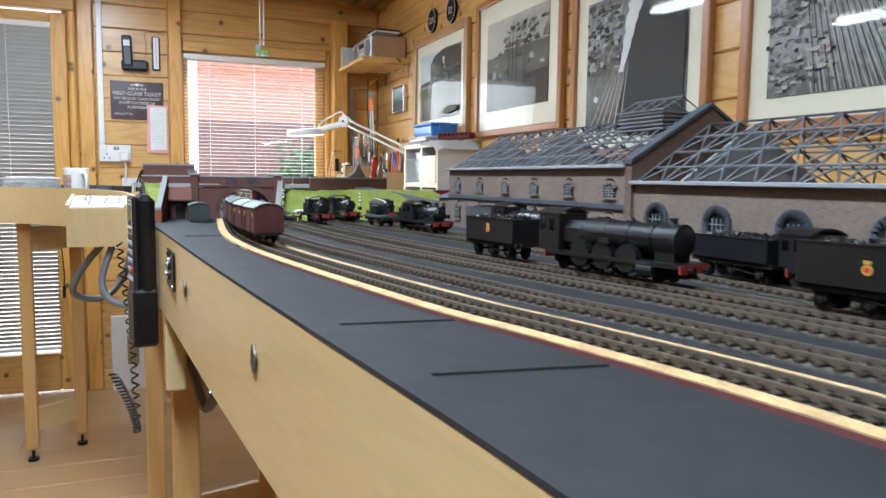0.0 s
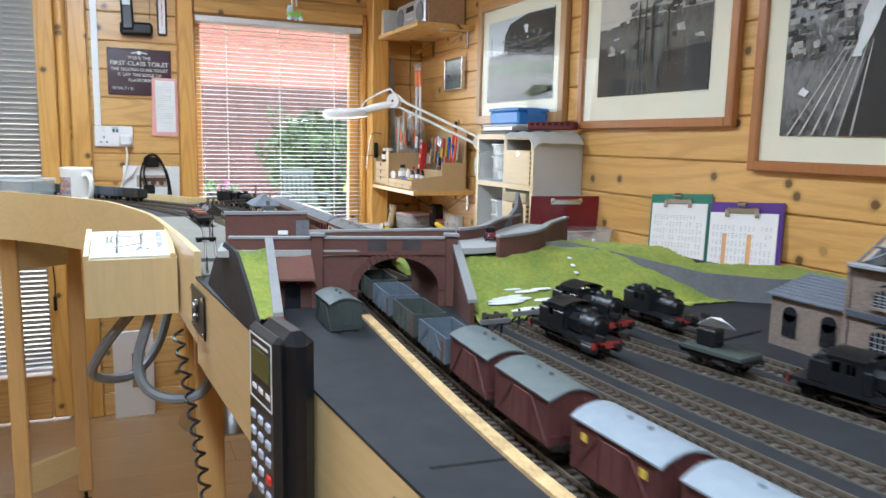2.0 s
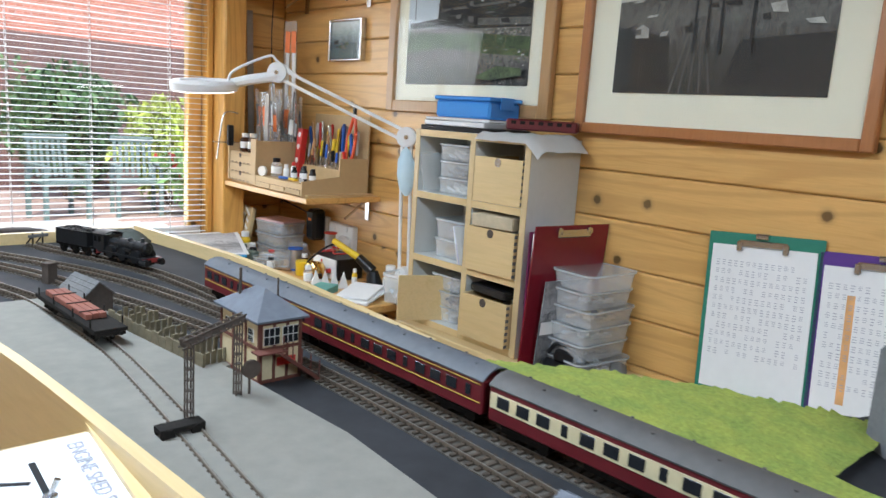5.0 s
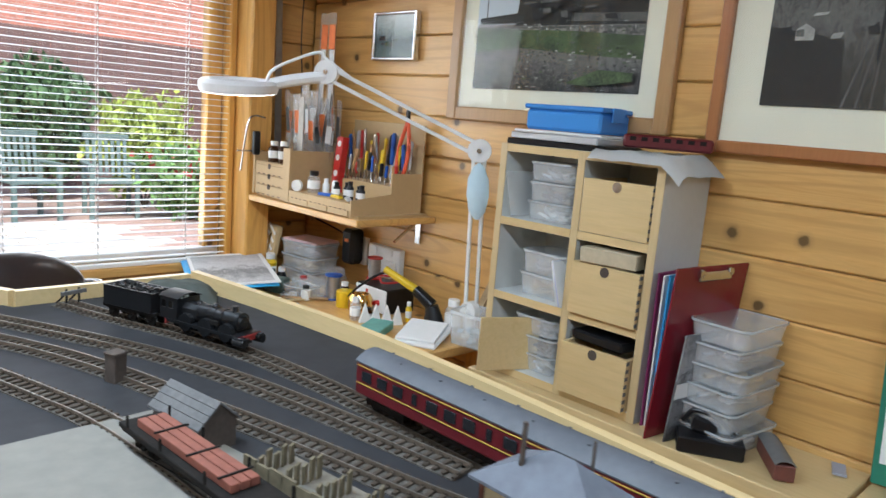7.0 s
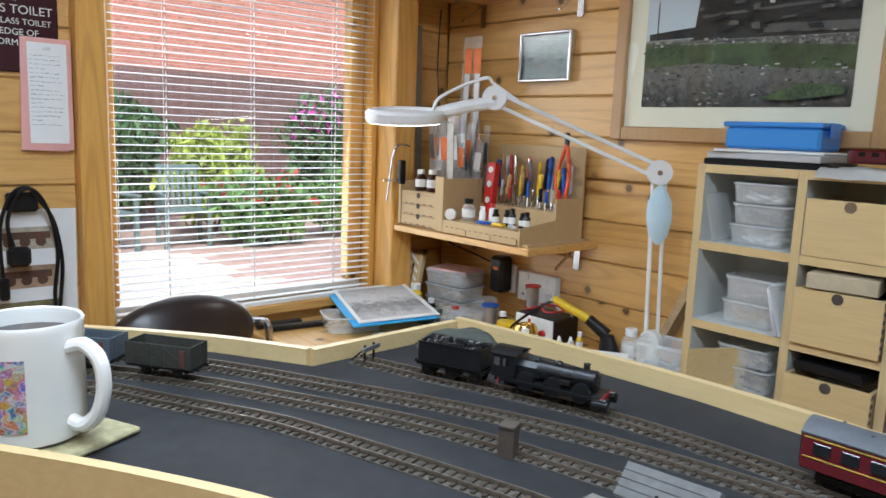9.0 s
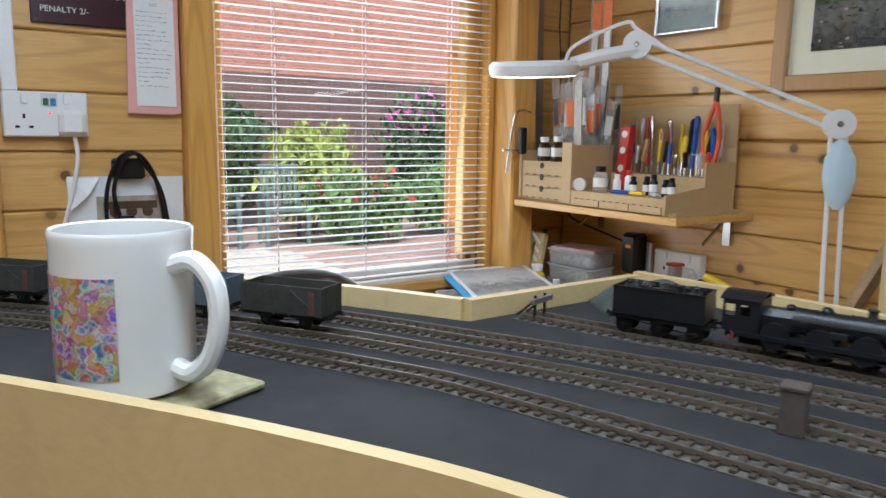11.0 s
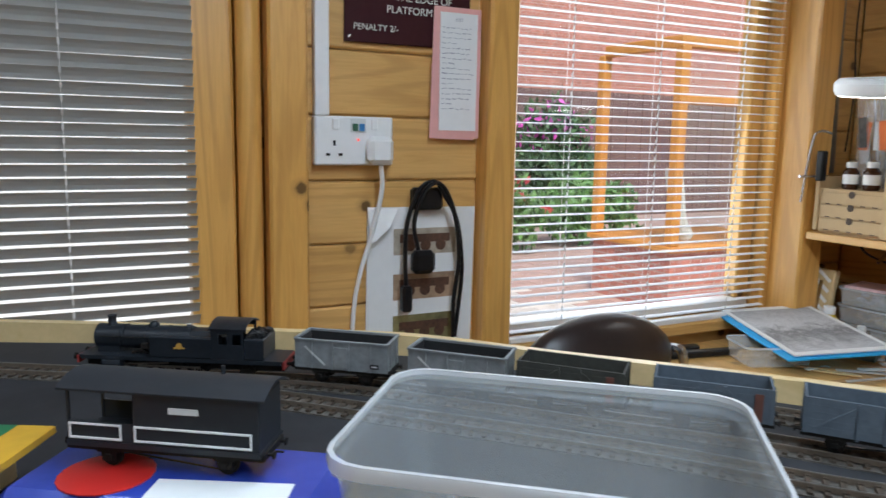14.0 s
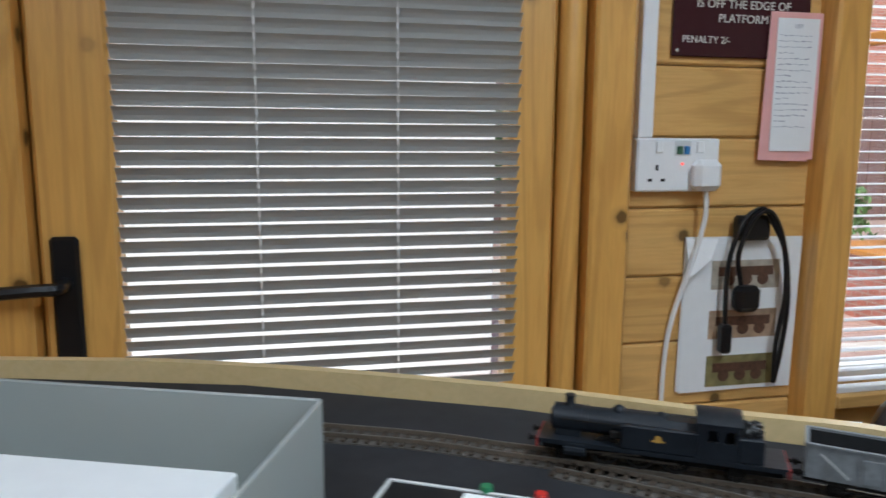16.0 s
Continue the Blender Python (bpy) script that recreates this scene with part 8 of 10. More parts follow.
for y, txt in ((3.52, "22A"), (3.29, "82")):
    b = thing("shed_plate", "round black cast plate with white numerals on the wall", "plate", (XR - 0.002, y, 1.818), "round plates")
    bm = bmesh.new()
    cyl(bm, (0, 0, 0), (-0.010, 0, 0), 0.055, 0.053, seg=32)
    part("disc", bm, black_p, b, smooth=True)
    bm = bmesh.new()
    for k in range(32):
        a = k * math.tau / 32
        box(bm, (-0.0105, 0.049 * math.cos(a), 0.049 * math.sin(a)), (0.002, 0.003, 0.0096), (math.degrees(a), 0, 0))
    part("rim", bm, ltr, b)
    words("numeral", txt, 0.042, ltr, pose(-0.0112, 0.0, -0.014, 90, 0, -90), b, "CENTER")

og = bracket_shelf("tool_shelf", "pine shelf under the tool organiser", 1.262, 1.538, 3.762, 4.298, 1.012, pine_y)
tz = 1.0125
oz = thing("tool_organiser", "laser-cut board tool organiser with drawers and notched edges", "organiser", (0, 0, 0))
boxpart("base", (1.40, 4.03, tz + 0.003), (0.24, 0.50, 0.006), mdf, oz)
boxpart("carcass", (1.352, 4.196, tz + 0.055), (0.16, 0.168, 0.098), mdf, oz, 0.0006)
for k in range(3):
    dr = boxpart("drawer", (1.271, 4.196, tz + 0.022 + k * 0.030), (0.006, 0.150, 0.027), mdf, oz, 0.0006)
    bm = bmesh.new()
    cyl(bm, (1.2675, 4.196, tz + 0.033 + k * 0.030), (1.2685, 4.196, tz + 0.033 + k * 0.030), 0.008, seg=14)
    part("finger_notch", bm, timber, dr)
    bm = bmesh.new()
    for j in range(5):
        box(bm, (1.2678, 4.196 - 0.056 + j * 0.028, tz + 0.0095 + k * 0.030), (0.0008, 0.012, 0.002))
    part("burnt_joint", bm, timber, dr)
for y in (4.282, 4.101):
    bm = bmesh.new()
    box(bm, (1.345, y, tz + (0.075 if y < 4.2 else 0.068)), (0.155, 0.010, 0.145 if y < 4.2 else 0.125), bev=0.0006)
    part("divider", bm, mdf, oz)
boxpart("pillar", (1.272, 4.106, tz + 0.078), (0.010, 0.034, 0.150), mdf, oz, 0.0006)
boxpart("front_tray", (1.272, 3.945, tz + 0.020), (0.008, 0.285, 0.034), mdf, oz, 0.0006)
for k in range(3):
    fd = boxpart("front_drawer", (1.2665, 4.035 - k * 0.092, tz + 0.011), (0.003, 0.086, 0.016), mdf, oz, 0.0004)
    bm = bmesh.new()
    for j in range(4):
        box(bm, (1.2646, 4.003 - k * 0.092 + j * 0.021, tz + 0.0195), (0.0006, 0.009, 0.0018))
    part("burnt_joint", bm, timber, fd)
boxpart("tray_step", (1.36, 3.945, tz + 0.030), (0.16, 0.285, 0.012), mdf, oz, 0.0006)
boxpart("rack_block", (1.445, 3.945, tz + 0.055), (0.07, 0.290, 0.048), mdf, oz, 0.0006)
bm = bmesh.new()
slab(bm, [(1.268, 3.7985, tz), (1.505, 3.7985, tz), (1.505, 3.7985, tz + 0.115), (1.40, 3.7985, tz + 0.115), (1.40, 3.7985, tz + 0.06), (1.268, 3.7985, tz + 0.045)], (0, 0, 0), (0, 0.005, 0))
part("end_panel", bm, mdf, oz)
boxpart("back_panel", (1.508, 3.955, tz + 0.125), (0.005, 0.315, 0.245), mdf, oz, 0.0006)
rnd = random.Random(77)
TOOLS = (("screwdriver", red_p, "red-handled screwdriver standing in the rack"), ("screwdriver", blue_p, "blue-handled screwdriver standing in the rack"), ("file", steel, "steel needle file standing in the rack"), ("craft_knife", silver, "silver craft knife standing in the rack"), ("screwdriver", yellow_p, "yellow-handled screwdriver standing in the rack"), ("chisel", oak, "wooden-handled chisel standing in the rack"), ("screwdriver", black_p, "black-handled screwdriver standing in the rack"))
for k in range(34):
    nm, m, lab = TOOLS[(k * 5 + k // 7) % 7]
    y, x = 3.812 + (k % 17) * 0.0163 + rnd.uniform(-.003, .003), 1.428 + 0.042 * (k // 17) + rnd.uniform(-.004, .004)
    h = rnd.uniform(0.045, 0.09) + (0.05 if k > 16 else 0)
    t = thing(nm, lab, "tool", pose(x, y, tz + 0.079, rnd.uniform(-7, 7), rnd.uniform(-7, 7), 0), "tools in the rack")
    bm = bmesh.new()
    cyl(bm, (0, 0, -0.02), (0, 0, h * 0.45), 0.0018, seg=6)
    part("shaft", bm, steel, t)
    bm = bmesh.new()
    r = rnd.uniform(0.0042, 0.0075)
    lathe(bm, [(r * 0.7, h * 0.4), (r, h * 0.5), (r * 0.85, h * 0.75), (r, h), (r * 0.6, h * 1.06)], seg=8)
    part("handle", bm, m, t, smooth=True)
# larger coloured items at the rack
gl = thing("adhesive_box", "tall red and white glue carton in the organiser", "carton", (1.40, 4.045, tz + 0.036, 0, 6, 0))
boxpart("carton", (0, 0, 0.08), (0.022, 0.03, 0.16), red_p, gl, 0.001)
bm = bmesh.new()
for zz in (0.055, 0.10, 0.14):
    cyl(bm, (-0.0112, 0, zz), (-0.0118, 0, zz), 0.009, seg=16)
part("mark", bm, paper, gl)
bt_ = thing("pliers_pair", "red-handled pliers hanging over the back panel", "pliers", (1.49, 3.84, tz + 0.21, 0, 0, 0))
for s in (-1, 1):
    bm = bmesh.new()
    tube(bm, [(-0.012, 0.0, 0.045), (-0.014, s * 0.008, 0.02), (-0.02, s * 0.02, -0.03), (-0.026, s * 0.018, -0.08), (-0.03, s * 0.012, -0.11)], 0.0055, 8)
    part("handle", bm, paint("plier_orange", (0.75, 0.10, 0.03), 0.4), bt_, smooth=True)
bm = bmesh.new()
box(bm, (-0.012, 0, 0.058), (0.010, 0.014, 0.036), bev=0.003)
part("jaw", bm, black_p, bt_)


def bottle(label, at, r, h, body, cap, name="bottle", group="bottles"):
    b = thing(name, label, "bottle", at, group)
    bm = bmesh.new()
    lathe(bm, [(r * 0.92, 0), (r, h * 0.05), (r, h * 0.66), (r * 0.6, h * 0.78), (r * 0.55, h * 0.8)], seg=18)
    part("body", bm, body, b, smooth=True)
    bm = bmesh.new()
    lathe(bm, [(r * 0.68, h * 0.79), (r * 0.7, h * 0.98), (r * 0.62, h)], seg=18)
    part("cap", bm, cap, b, smooth=True)
    bm = bmesh.new()
    lathe(bm, [(r * 1.015, h * 0.2), (r * 1.015, h * 0.55)], seg=18)
    part("label_band", bm, paper, b, smooth=True)
    return b


amber = paint("amber_glass", (0.05, 0.018, 0.008), 0.12, spread=0.1)
bottle("brown glass bottle with white cap on the organiser", (1.30, 4.225, tz + 0.104), 0.0165, 0.062, amber, white_p)
bottle("brown glass bottle with white cap on the organiser", (1.305, 4.178, tz + 0.104), 0.0175, 0.064, amber, white_p)
bottle("small clear bottle with black cap in the tool tray", (1.315, 4.035, tz + 0.036), 0.018, 0.062, tub_clear, black_p)
for k, (y, cm, h) in enumerate(((3.99, white_p, 0.045), (3.965, red_p, 0.055), (3.94, black_p, 0.042), (3.91, black_p, 0.044), (3.88, black_p, 0.05), (3.855, black_p, 0.04), (3.83, black_p, 0.045))):
    bottle("small paint dropper bottle in the tool tray", (1.325 + 0.012 * (k % 2), y, tz + 0.036), 0.0095, h, black_p if k > 1 else white_p, cm)
bm = bmesh.new()
cyl(bm, (1.283, 4.075, tz + 0.052), (1.292, 4.079, tz + 0.052), 0.016, seg=20)
solid("paint_tin_lid", bm, white_p, "small round white pot lying on its side", "pot", smooth=True)
for k in range(3):
    bm = bmesh.new()
    box(bm, (1.30, 3.955 - k * 0.05, tz + 0.042), (0.014, 0.045, 0.008), (0, 0, 20 - 25 * k), bev=0.002)
    solid("tube", bm, (blue_p, yellow_p, silver)[k], ("blue glue tube in the tray", "yellow glue tube in the tray", "silver metal tube in the tray")[k], "tube", "tubes")
for k in range(20):
    y, x = 4.115 + (k % 7) * 0.023 + rnd.uniform(-.004, .004), 1.36 + 0.045 * (k // 7)
    h = rnd.uniform(0.13, 0.24)
    p = thing("blade_packet", ("clear packet with an orange header card", "clear packet with a white header card", "clear packet of fine brushes")[k % 3], "packet", pose(x, y, tz + 0.104, rnd.uniform(-9, 9), rnd.uniform(-8, 6), rnd.uniform(-20, 20)), "packets")
    bm = bmesh.new()
    box(bm, (0, 0, h / 2), (0.004, 0.032, h), bev=0.0015)
    part("bag", bm, bag_clear, p)
    bm = bmesh.new()
    box(bm, (-0.0024, 0, h * 0.6), (0.0008, 0.022, h * 0.32))
    part("card", bm, (paint("card_orange", (0.72, 0.17, 0.04), 0.6), paper, ink_m)[k % 3], p)
for k in range(10):
    y, x, h = 4.13 + rnd.uniform(0, .15), 1.42 + rnd.uniform(0, .05), rnd.uniform(0.16, 0.24)
    bm = bmesh.new()
    cyl(bm, (x, y, tz + 0.10), (x + rnd.uniform(-.015, .015), y + rnd.uniform(-.03, .03), tz + 0.104 + h), 0.0022, 0.0016, seg=6)
    solid("rod", bm, (steel, timber, white_p)[k % 3], ("thin steel rod standing in the organiser", "thin wooden rod standing in the organiser", "thin white plastic rod standing in the organiser")[k % 3], "rod", "rods")
bm = bmesh.new()
box(bm, (1.33, 4.135, tz + 0.20), (0.003, 0.026, 0.20), (-6, 4, 0))
solid("steel_rule", bm, paint("dull_steel", (0.16, 0.16, 0.17), 0.5, 0.6), "wide steel rule leaning in the organiser", "rule")
bm = bmesh.new()
box(bm, (1.372, 4.335, tz + 0.36), (0.024, 0.002, 0.45), (0, -2, 0), bev=0.0004)
solid("steel_rule", bm, paint("old_steel", (0.28, 0.27, 0.25), 0.4, 0.8), "long worn steel rule on the back wall", "rule")
for k, (y, lean) in enumerate(((4.20, 9), (4.155, 5))):
    p = thing("tube_packet", "tall clear packet of white tubes with an orange header", "packet", pose(1.45, y, tz + 0.18, -lean * 0.3, -3, 0), "tall packets")
    boxpart("bag", (0, 0, 0.17), (0.006, 0.036, 0.40), bag_clear, p, 0.002, (lean, 0, 0))
    boxpart("tubes", (0, 0, 0.14), (0.004, 0.020, 0.32), white_p, p, 0.001, (lean, 0, 0))
    boxpart("header", (-0.004, -0.030 * lean / 9, 0.30), (0.001, 0.03, 0.07), paint("card_orange", (0.72, 0.17, 0.04), 0.6), p, r=(lean, 0, 0))
bm = bmesh.new()
tube(bm, [(1.47, 4.36, 1.66), (1.468, 4.365, 1.5), (1.475, 4.36, 1.35), (1.47, 4.365, 1.2)], 0.002, 6)
tube(bm, [(1.44, 4.29, 0.99), (1.46, 4.27, 0.95), (1.50, 4.2, 0.92), (1.52, 4.14, 0.90)], 0.003, 6)
solid("black_wire", bm, black_p, "thin black wire running down the corner", "cable", smooth=True)
cl = thing("clamp_stand", "steel wire arm with a black clip at the shelf end", "clamp", (1.272, 4.285, tz + 0.13))
bm = bmesh.new()
tube(bm, [(0.03, 0.0, 0.10), (0.0, 0.005, 0.105), (-0.02, 0.008, 0.09), (-0.03, 0.01, 0.03), (-0.035, 0.012, -0.02), (-0.04, 0.012, -0.06)], 0.0028, 8)
part("arm", bm, steel, cl, smooth=True)
boxpart("clip", (0.0, -0.004, 0.025), (0.02, 0.018, 0.07), black_p, cl, 0.003)
bm = bmesh.new()
cyl(bm, (-0.055, 0.01, 0.0), (0.03, 0.0, 0.0), 0.003, seg=8)
part("screw", bm, steel, cl)

# magnifier lamp
ml = thing("magnifier_lamp", "white desk magnifier lamp on a double sprung arm, lit", "lamp", (0, 0, 0))
EL, JT, FT = Vector((1.449, 3.537, 1.213)), Vector((1.205, 3.845, 1.372)), Vector((1.454, 3.524, DZ))
bm = bmesh.new()
cyl(bm, FT, FT + Vector((0, 0, 0.012)), 0.035, 0.032, seg=20)
cyl(bm, FT + Vector((0, 0, 0.012)), FT + Vector((0, 0, 0.07)), 0.016, seg=14)
cyl(bm, FT + Vector((-0.012, 0.0, 0.065)), FT + Vector((0.012, 0, 0.065)), 0.026, seg=16)
part("base", bm, white_p, ml, smooth=True)
side = Vector((0.0, 1.0, 0.0))
for a, b, nm in ((FT + Vector((0, 0, 0.065)), EL, "lower_arm"), (EL, JT, "upper_arm")):
    u = (b - a).normalized().cross(Vector((0.78, 0.62, 0))).normalized() * 0.0135
    for s in (-1, 1):
        bm = bmesh.new()
        d = b - a
        m = Matrix.Translation((a + b) / 2 + u * s) @ d.to_track_quat("Z", "Y").to_matrix().to_4x4()
        vs = box(bm, (0, 0, 0), (0.009, 0.009, d.length), bev=0.0015)
        bmesh.ops.transform(bm, matrix=m, verts=bm.verts[:])
        part(nm, bm, white_p, ml)
for c in (EL, JT):
    n_ = Vector((0.78, 0.62, 0)) * 0.012
    bm = bmesh.new()
    cyl(bm, c - n_, c + n_, 0.029, seg=24)
    jo = part("joint", bm, white_p, ml, smooth=True)
    bm = bmesh.new()
    cyl(bm, c - n_ * 1.2, c - n_, 0.006, seg=10)
    part("bolt", bm, steel, jo)
hd_ = Vector((1.045, 3.985, 1.322))
bm = bmesh.new()
lathe(bm, [(0.068, -0.014), (0.092, -0.014), (0.096, -0.006), (0.096, 0.008), (0.088, 0.016), (0.070, 0.016), (0.066, 0.010)], (0, 0, 0), 36)
hb = part("lamp_ring", bm, white_p, ml, smooth=True)
hb.matrix_basis = Matrix.Translation(hd_) @ pose(0, 0, 0, 4, -5, 0)
bm = bmesh.new()
lathe(bm, [(0.072, -0.0155), (0.088, -0.0155), (0.088, -0.0145), (0.072, -0.0145)], (0, 0, 0), 36)
part("lamp_tube", bm, glow("ring_glow", (1, 1, 1), 6), hb, "lit ring tube")
bm = bmesh.new()
lathe(bm, [(0.0672, -0.002), (0.0672, 0.002)], (0, 0, 0), 32)
part("lens", bm, pane_glass, hb)
bm = bmesh.new()
tube(bm, [hd_ + Vector((0.06, -0.05, 0.01)), hd_ + Vector((0.10, -0.09, 0.025)), JT + Vector((0, 0, -0.01))], 0.015, 8)
part("neck", bm, white_p, ml, smooth=True)
bm = bmesh.new()
tube(bm, [hd_ + Vector((0.05, -0.04, 0.012)), hd_ + Vector((0.07, -0.05, 0.05)), JT + Vector((-0.02, 0.02, 0.045)), JT + Vector((0, 0, 0.03)), JT + Vector((0.05, -0.06, -0.02))], 0.004, 8)
part("flex", bm, white_p, ml, smooth=True)
mk = paint("mask_blue", (0.50, 0.66, 0.74), 0.8, spread=0.05)
bm = bmesh.new()
lathe(bm, [(0.006, -0.13), (0.022, -0.11), (0.03, -0.07), (0.028, -0.03), (0.014, 0.0), (0.004, 0.01)], (0, 0, 0), 12)
bmesh.ops.transform(bm, matrix=Matrix.Diagonal((0.35, 1.0, 1.0, 1.0)), verts=bm.verts[:])
solid("face_mask", bm, mk, "pale blue paper mask hung on the lamp's arm", "mask", at=(1.436, 3.522, 1.175, 0, -5, 20), smooth=True)

# pigeon-hole unit
CU = thing("pigeon_hole_unit", "birch pigeon-hole unit with drawers and plastic tubs", "shelf unit", (0, 0, 0))
cx0, cx1, cy0, cy1, cz0, cz1 = 1.36, 1.538, 2.985, 3.388, 0.728, 1.242
th = 0.017
for y in (cy0 + th / 2, (cy0 + cy1) / 2 - 0.014, cy1 - th / 2):
    pn_ = boxpart("upright", ((cx0 + cx1) / 2, y, (cz0 + cz1) / 2), (cx1 - cx0, th, cz1 - cz0), grey_p, CU, 0.0008)
    boxpart("edging", (cx0 - 0.0012, y, (cz0 + cz1) / 2), (0.002, th, cz1 - cz0), birch_z, pn_)
boxpart("back", (cx1 - 0.004, (cy0 + cy1) / 2, (cz0 + cz1) / 2), (0.006, cy1 - cy0, cz1 - cz0), grey_p, CU)
ym = (cy0 + cy1) / 2 - 0.014
SHELF_Z = (0.737, 0.905, 1.073, 1.2335)
for z in SHELF_Z:
    for a, b in ((cy0 + th, ym - th / 2), (ym + th / 2, cy1 - th)):
        q = boxpart("shelf", ((cx0 + cx1) / 2 - 0.003, (a + b) / 2, z), (cx1 - cx0 - 0.008, b - a - 0.001, th), grey_p, CU, 0.0008)
        boxpart("edging", (cx0 - 0.0012, (a + b) / 2, z), (0.002, b - a - 0.001, th), birch, q)
for z, out in ((SHELF_Z[0], 0.02), (SHELF_Z[1], 0.012), (SHELF_Z[2], 0.004)):
    a, b = cy0 + th + 0.003, ym - th / 2 - 0.003
    dr = thing("drawer_box", "birch plywood drawer box with a round finger hole", "drawer", (0, 0, 0), "drawer boxes")
    hgt = 0.108
    zb = z + th / 2 + 0.001
    boxpart("front", (cx0 - out + 0.005, (a + b) / 2, zb + hgt / 2), (0.010, b - a, hgt), birch, dr, 0.0008)
    for y in (a + 0.004, b - 0.004):
        boxpart("side", (cx0 - out + 0.01 + 0.07, y, zb + hgt / 2), (0.139, 0.008, hgt - 0.001), birch_z, dr, 0.0006)
    boxpart("bottom", (cx0 - out + 0.08, (a + b) / 2, zb + 0.004), (0.138, b - a - 0.018, 0.006), birch, dr)
    bm = bmesh.new()
    cyl(bm, (cx0 - out - 0.0006, (a + b) / 2, zb + hgt - 0.011), (cx0 - out + 0.001, (a + b) / 2, zb + hgt - 0.011), 0.0105, seg=18)
    part("finger_hole", bm, timber if z != SHELF_Z[2] else steel, dr)
    bm = bmesh.new()
    for k in range(7):
        box(bm, (cx0 - out + 0.005, a - 0.0004, zb + 0.008 + k * 0.0155), (0.010, 0.001, 0.0075))
    part("finger_joint", bm, timber_grey, dr)


def plastic_tub(label, at, L, W, H, group="plastic tubs", lid=True, content=None, mat=None):
    t = thing("plastic_tub", label, "tub", at, group)
    bm = bmesh.new()
    n = 5

    def ring(sx, sy, z, rr):
        pts = []
        for qx, qy, a0 in ((1, 1, 0), (-1, 1, 90), (-1, -1, 180), (1, -1, 270)):
            for k in range(n):
                a = radians(a0 + 90 * k / (n - 1))
                pts.append((qx * (sx / 2 - rr) + rr * math.cos(a), qy * (sy / 2 - rr) + rr * math.sin(a), z))
        return [bm.verts.new(p) for p in pts]
    rs = [ring(W * 0.86, L * 0.88, 0.001, 0.012), ring(W * 0.87, L * 0.89, 0.003, 0.014), ring(W * 0.955, L * 0.96, H * 0.86, 0.018), ring(W, L, H * 0.88, 0.02), ring(W, L, H * 0.96, 0.02), ring(W * 0.975, L * 0.98, H * 0.97, 0.019)]
    inner = [ring(W * 0.945, L * 0.95, H * 0.86, 0.018), ring(W * 0.855, L * 0.875, 0.0035, 0.013)]
    rim = [ring(W * 1.004, L * 1.003, H * 0.90, 0.02), ring(W * 1.012, L * 1.009, H * 0.94, 0.021), ring(W * 1.004, L * 1.003, H * 0.985, 0.02), ring(W * 0.972, L * 0.98, H * 0.985, 0.019), ring(W * 0.968, L * 0.977, H * 0.95, 0.019)]
    rb = bmesh.new()
    rim = [[rb.verts.new(v.co) for v in r_] for r_ in rim]
    for v in list(bm.verts)[-100:]:
        bm.verts.remove(v)
    for a, b in zip(rim, rim[1:]):
        for k in range(len(a)):
            rb.faces.new((a[k], a[(k + 1) % len(a)], b[(k + 1) % len(a)], b[k]))
    part("rim", rb, tub_rim, t, smooth=True)
    allr = rs + inner
    for a, b in zip(allr, allr[1:]):
        m = len(a)
        for k in range(m):
            bm.faces.new((a[k], a[(k + 1) % m], b[(k + 1) % m], b[k]))
    bm.faces.new(rs[0][::-1])
    bm.faces.new(inner[-1])
    part("bowl", bm, mat or tub_clear, t, smooth=True)
    if lid:
        bm = bmesh.new()
        a, b, c, d = ring(W * 1.015, L * 1.01, H * 0.93, 0.021), ring(W * 1.015, L * 1.01, H * 0.985, 0.021), ring(W * 0.93, L * 0.94, H * 0.985, 0.018), ring(W * 0.92, L * 0.93, H * 0.965, 0.018)
        for p, q in ((a, b), (b, c), (c, d)):
            m = len(p)
            for k in range(m):
                bm.faces.new((p[k], p[(k + 1) % m], q[(k + 1) % m], q[k]))
        bm.faces.new(d)
        part("lid", bm, tub_milky, t, smooth=True)
    if content is not None:
        bm = bmesh.new()
        rr = random.Random(int(L * 1e4) + int(H * 1e4))
        for k in range(22):
            box(bm, (rr.uniform(-.3, .3) * W, rr.uniform(-.33, .33) * L, 0.008 + rr.uniform(0, H * 0.3)), (0.02 * rr.uniform(.5, 1.4), 0.012, 0.006), (rr.uniform(-30, 30), rr.uniform(-30, 30), rr.uniform(0, 180)), bev=0.0008)
        part("contents", bm, content, t, "small loose model parts")
    return t


COLS = (paper, ink_d, silver, paint("parts_tan", (0.45, 0.33, 0.18), 0.7, spread=0.3), inkgrey)
k = 0
for z, cnt, h in ((SHELF_Z[2], 3, 0.043), (SHELF_Z[1], 2, 0.052), (SHELF_Z[0], 3, 0.042)):
    for j in range(cnt):
        plastic_tub("clear plastic tub with lid and small parts in the unit", (1.432 - 0.004 * (j % 2), 3.262 + 0.006 * ((j + 1) % 2), z + th / 2 + j * (h * 0.985) + 0.0005, 0, 0, 2 * (j - 1)), 0.118, 0.105, h, content=COLS[k % 5])
        k += 1
bm = bmesh.new()
box(bm, (1.40, 3.352, SHELF_Z[2] + 0.06), (0.09, 0.002, 0.10), (-14, 0, 0))
solid("clear_sleeve", bm, tub_clear, "clear plastic sleeve leaning in a pigeon hole", "sleeve")
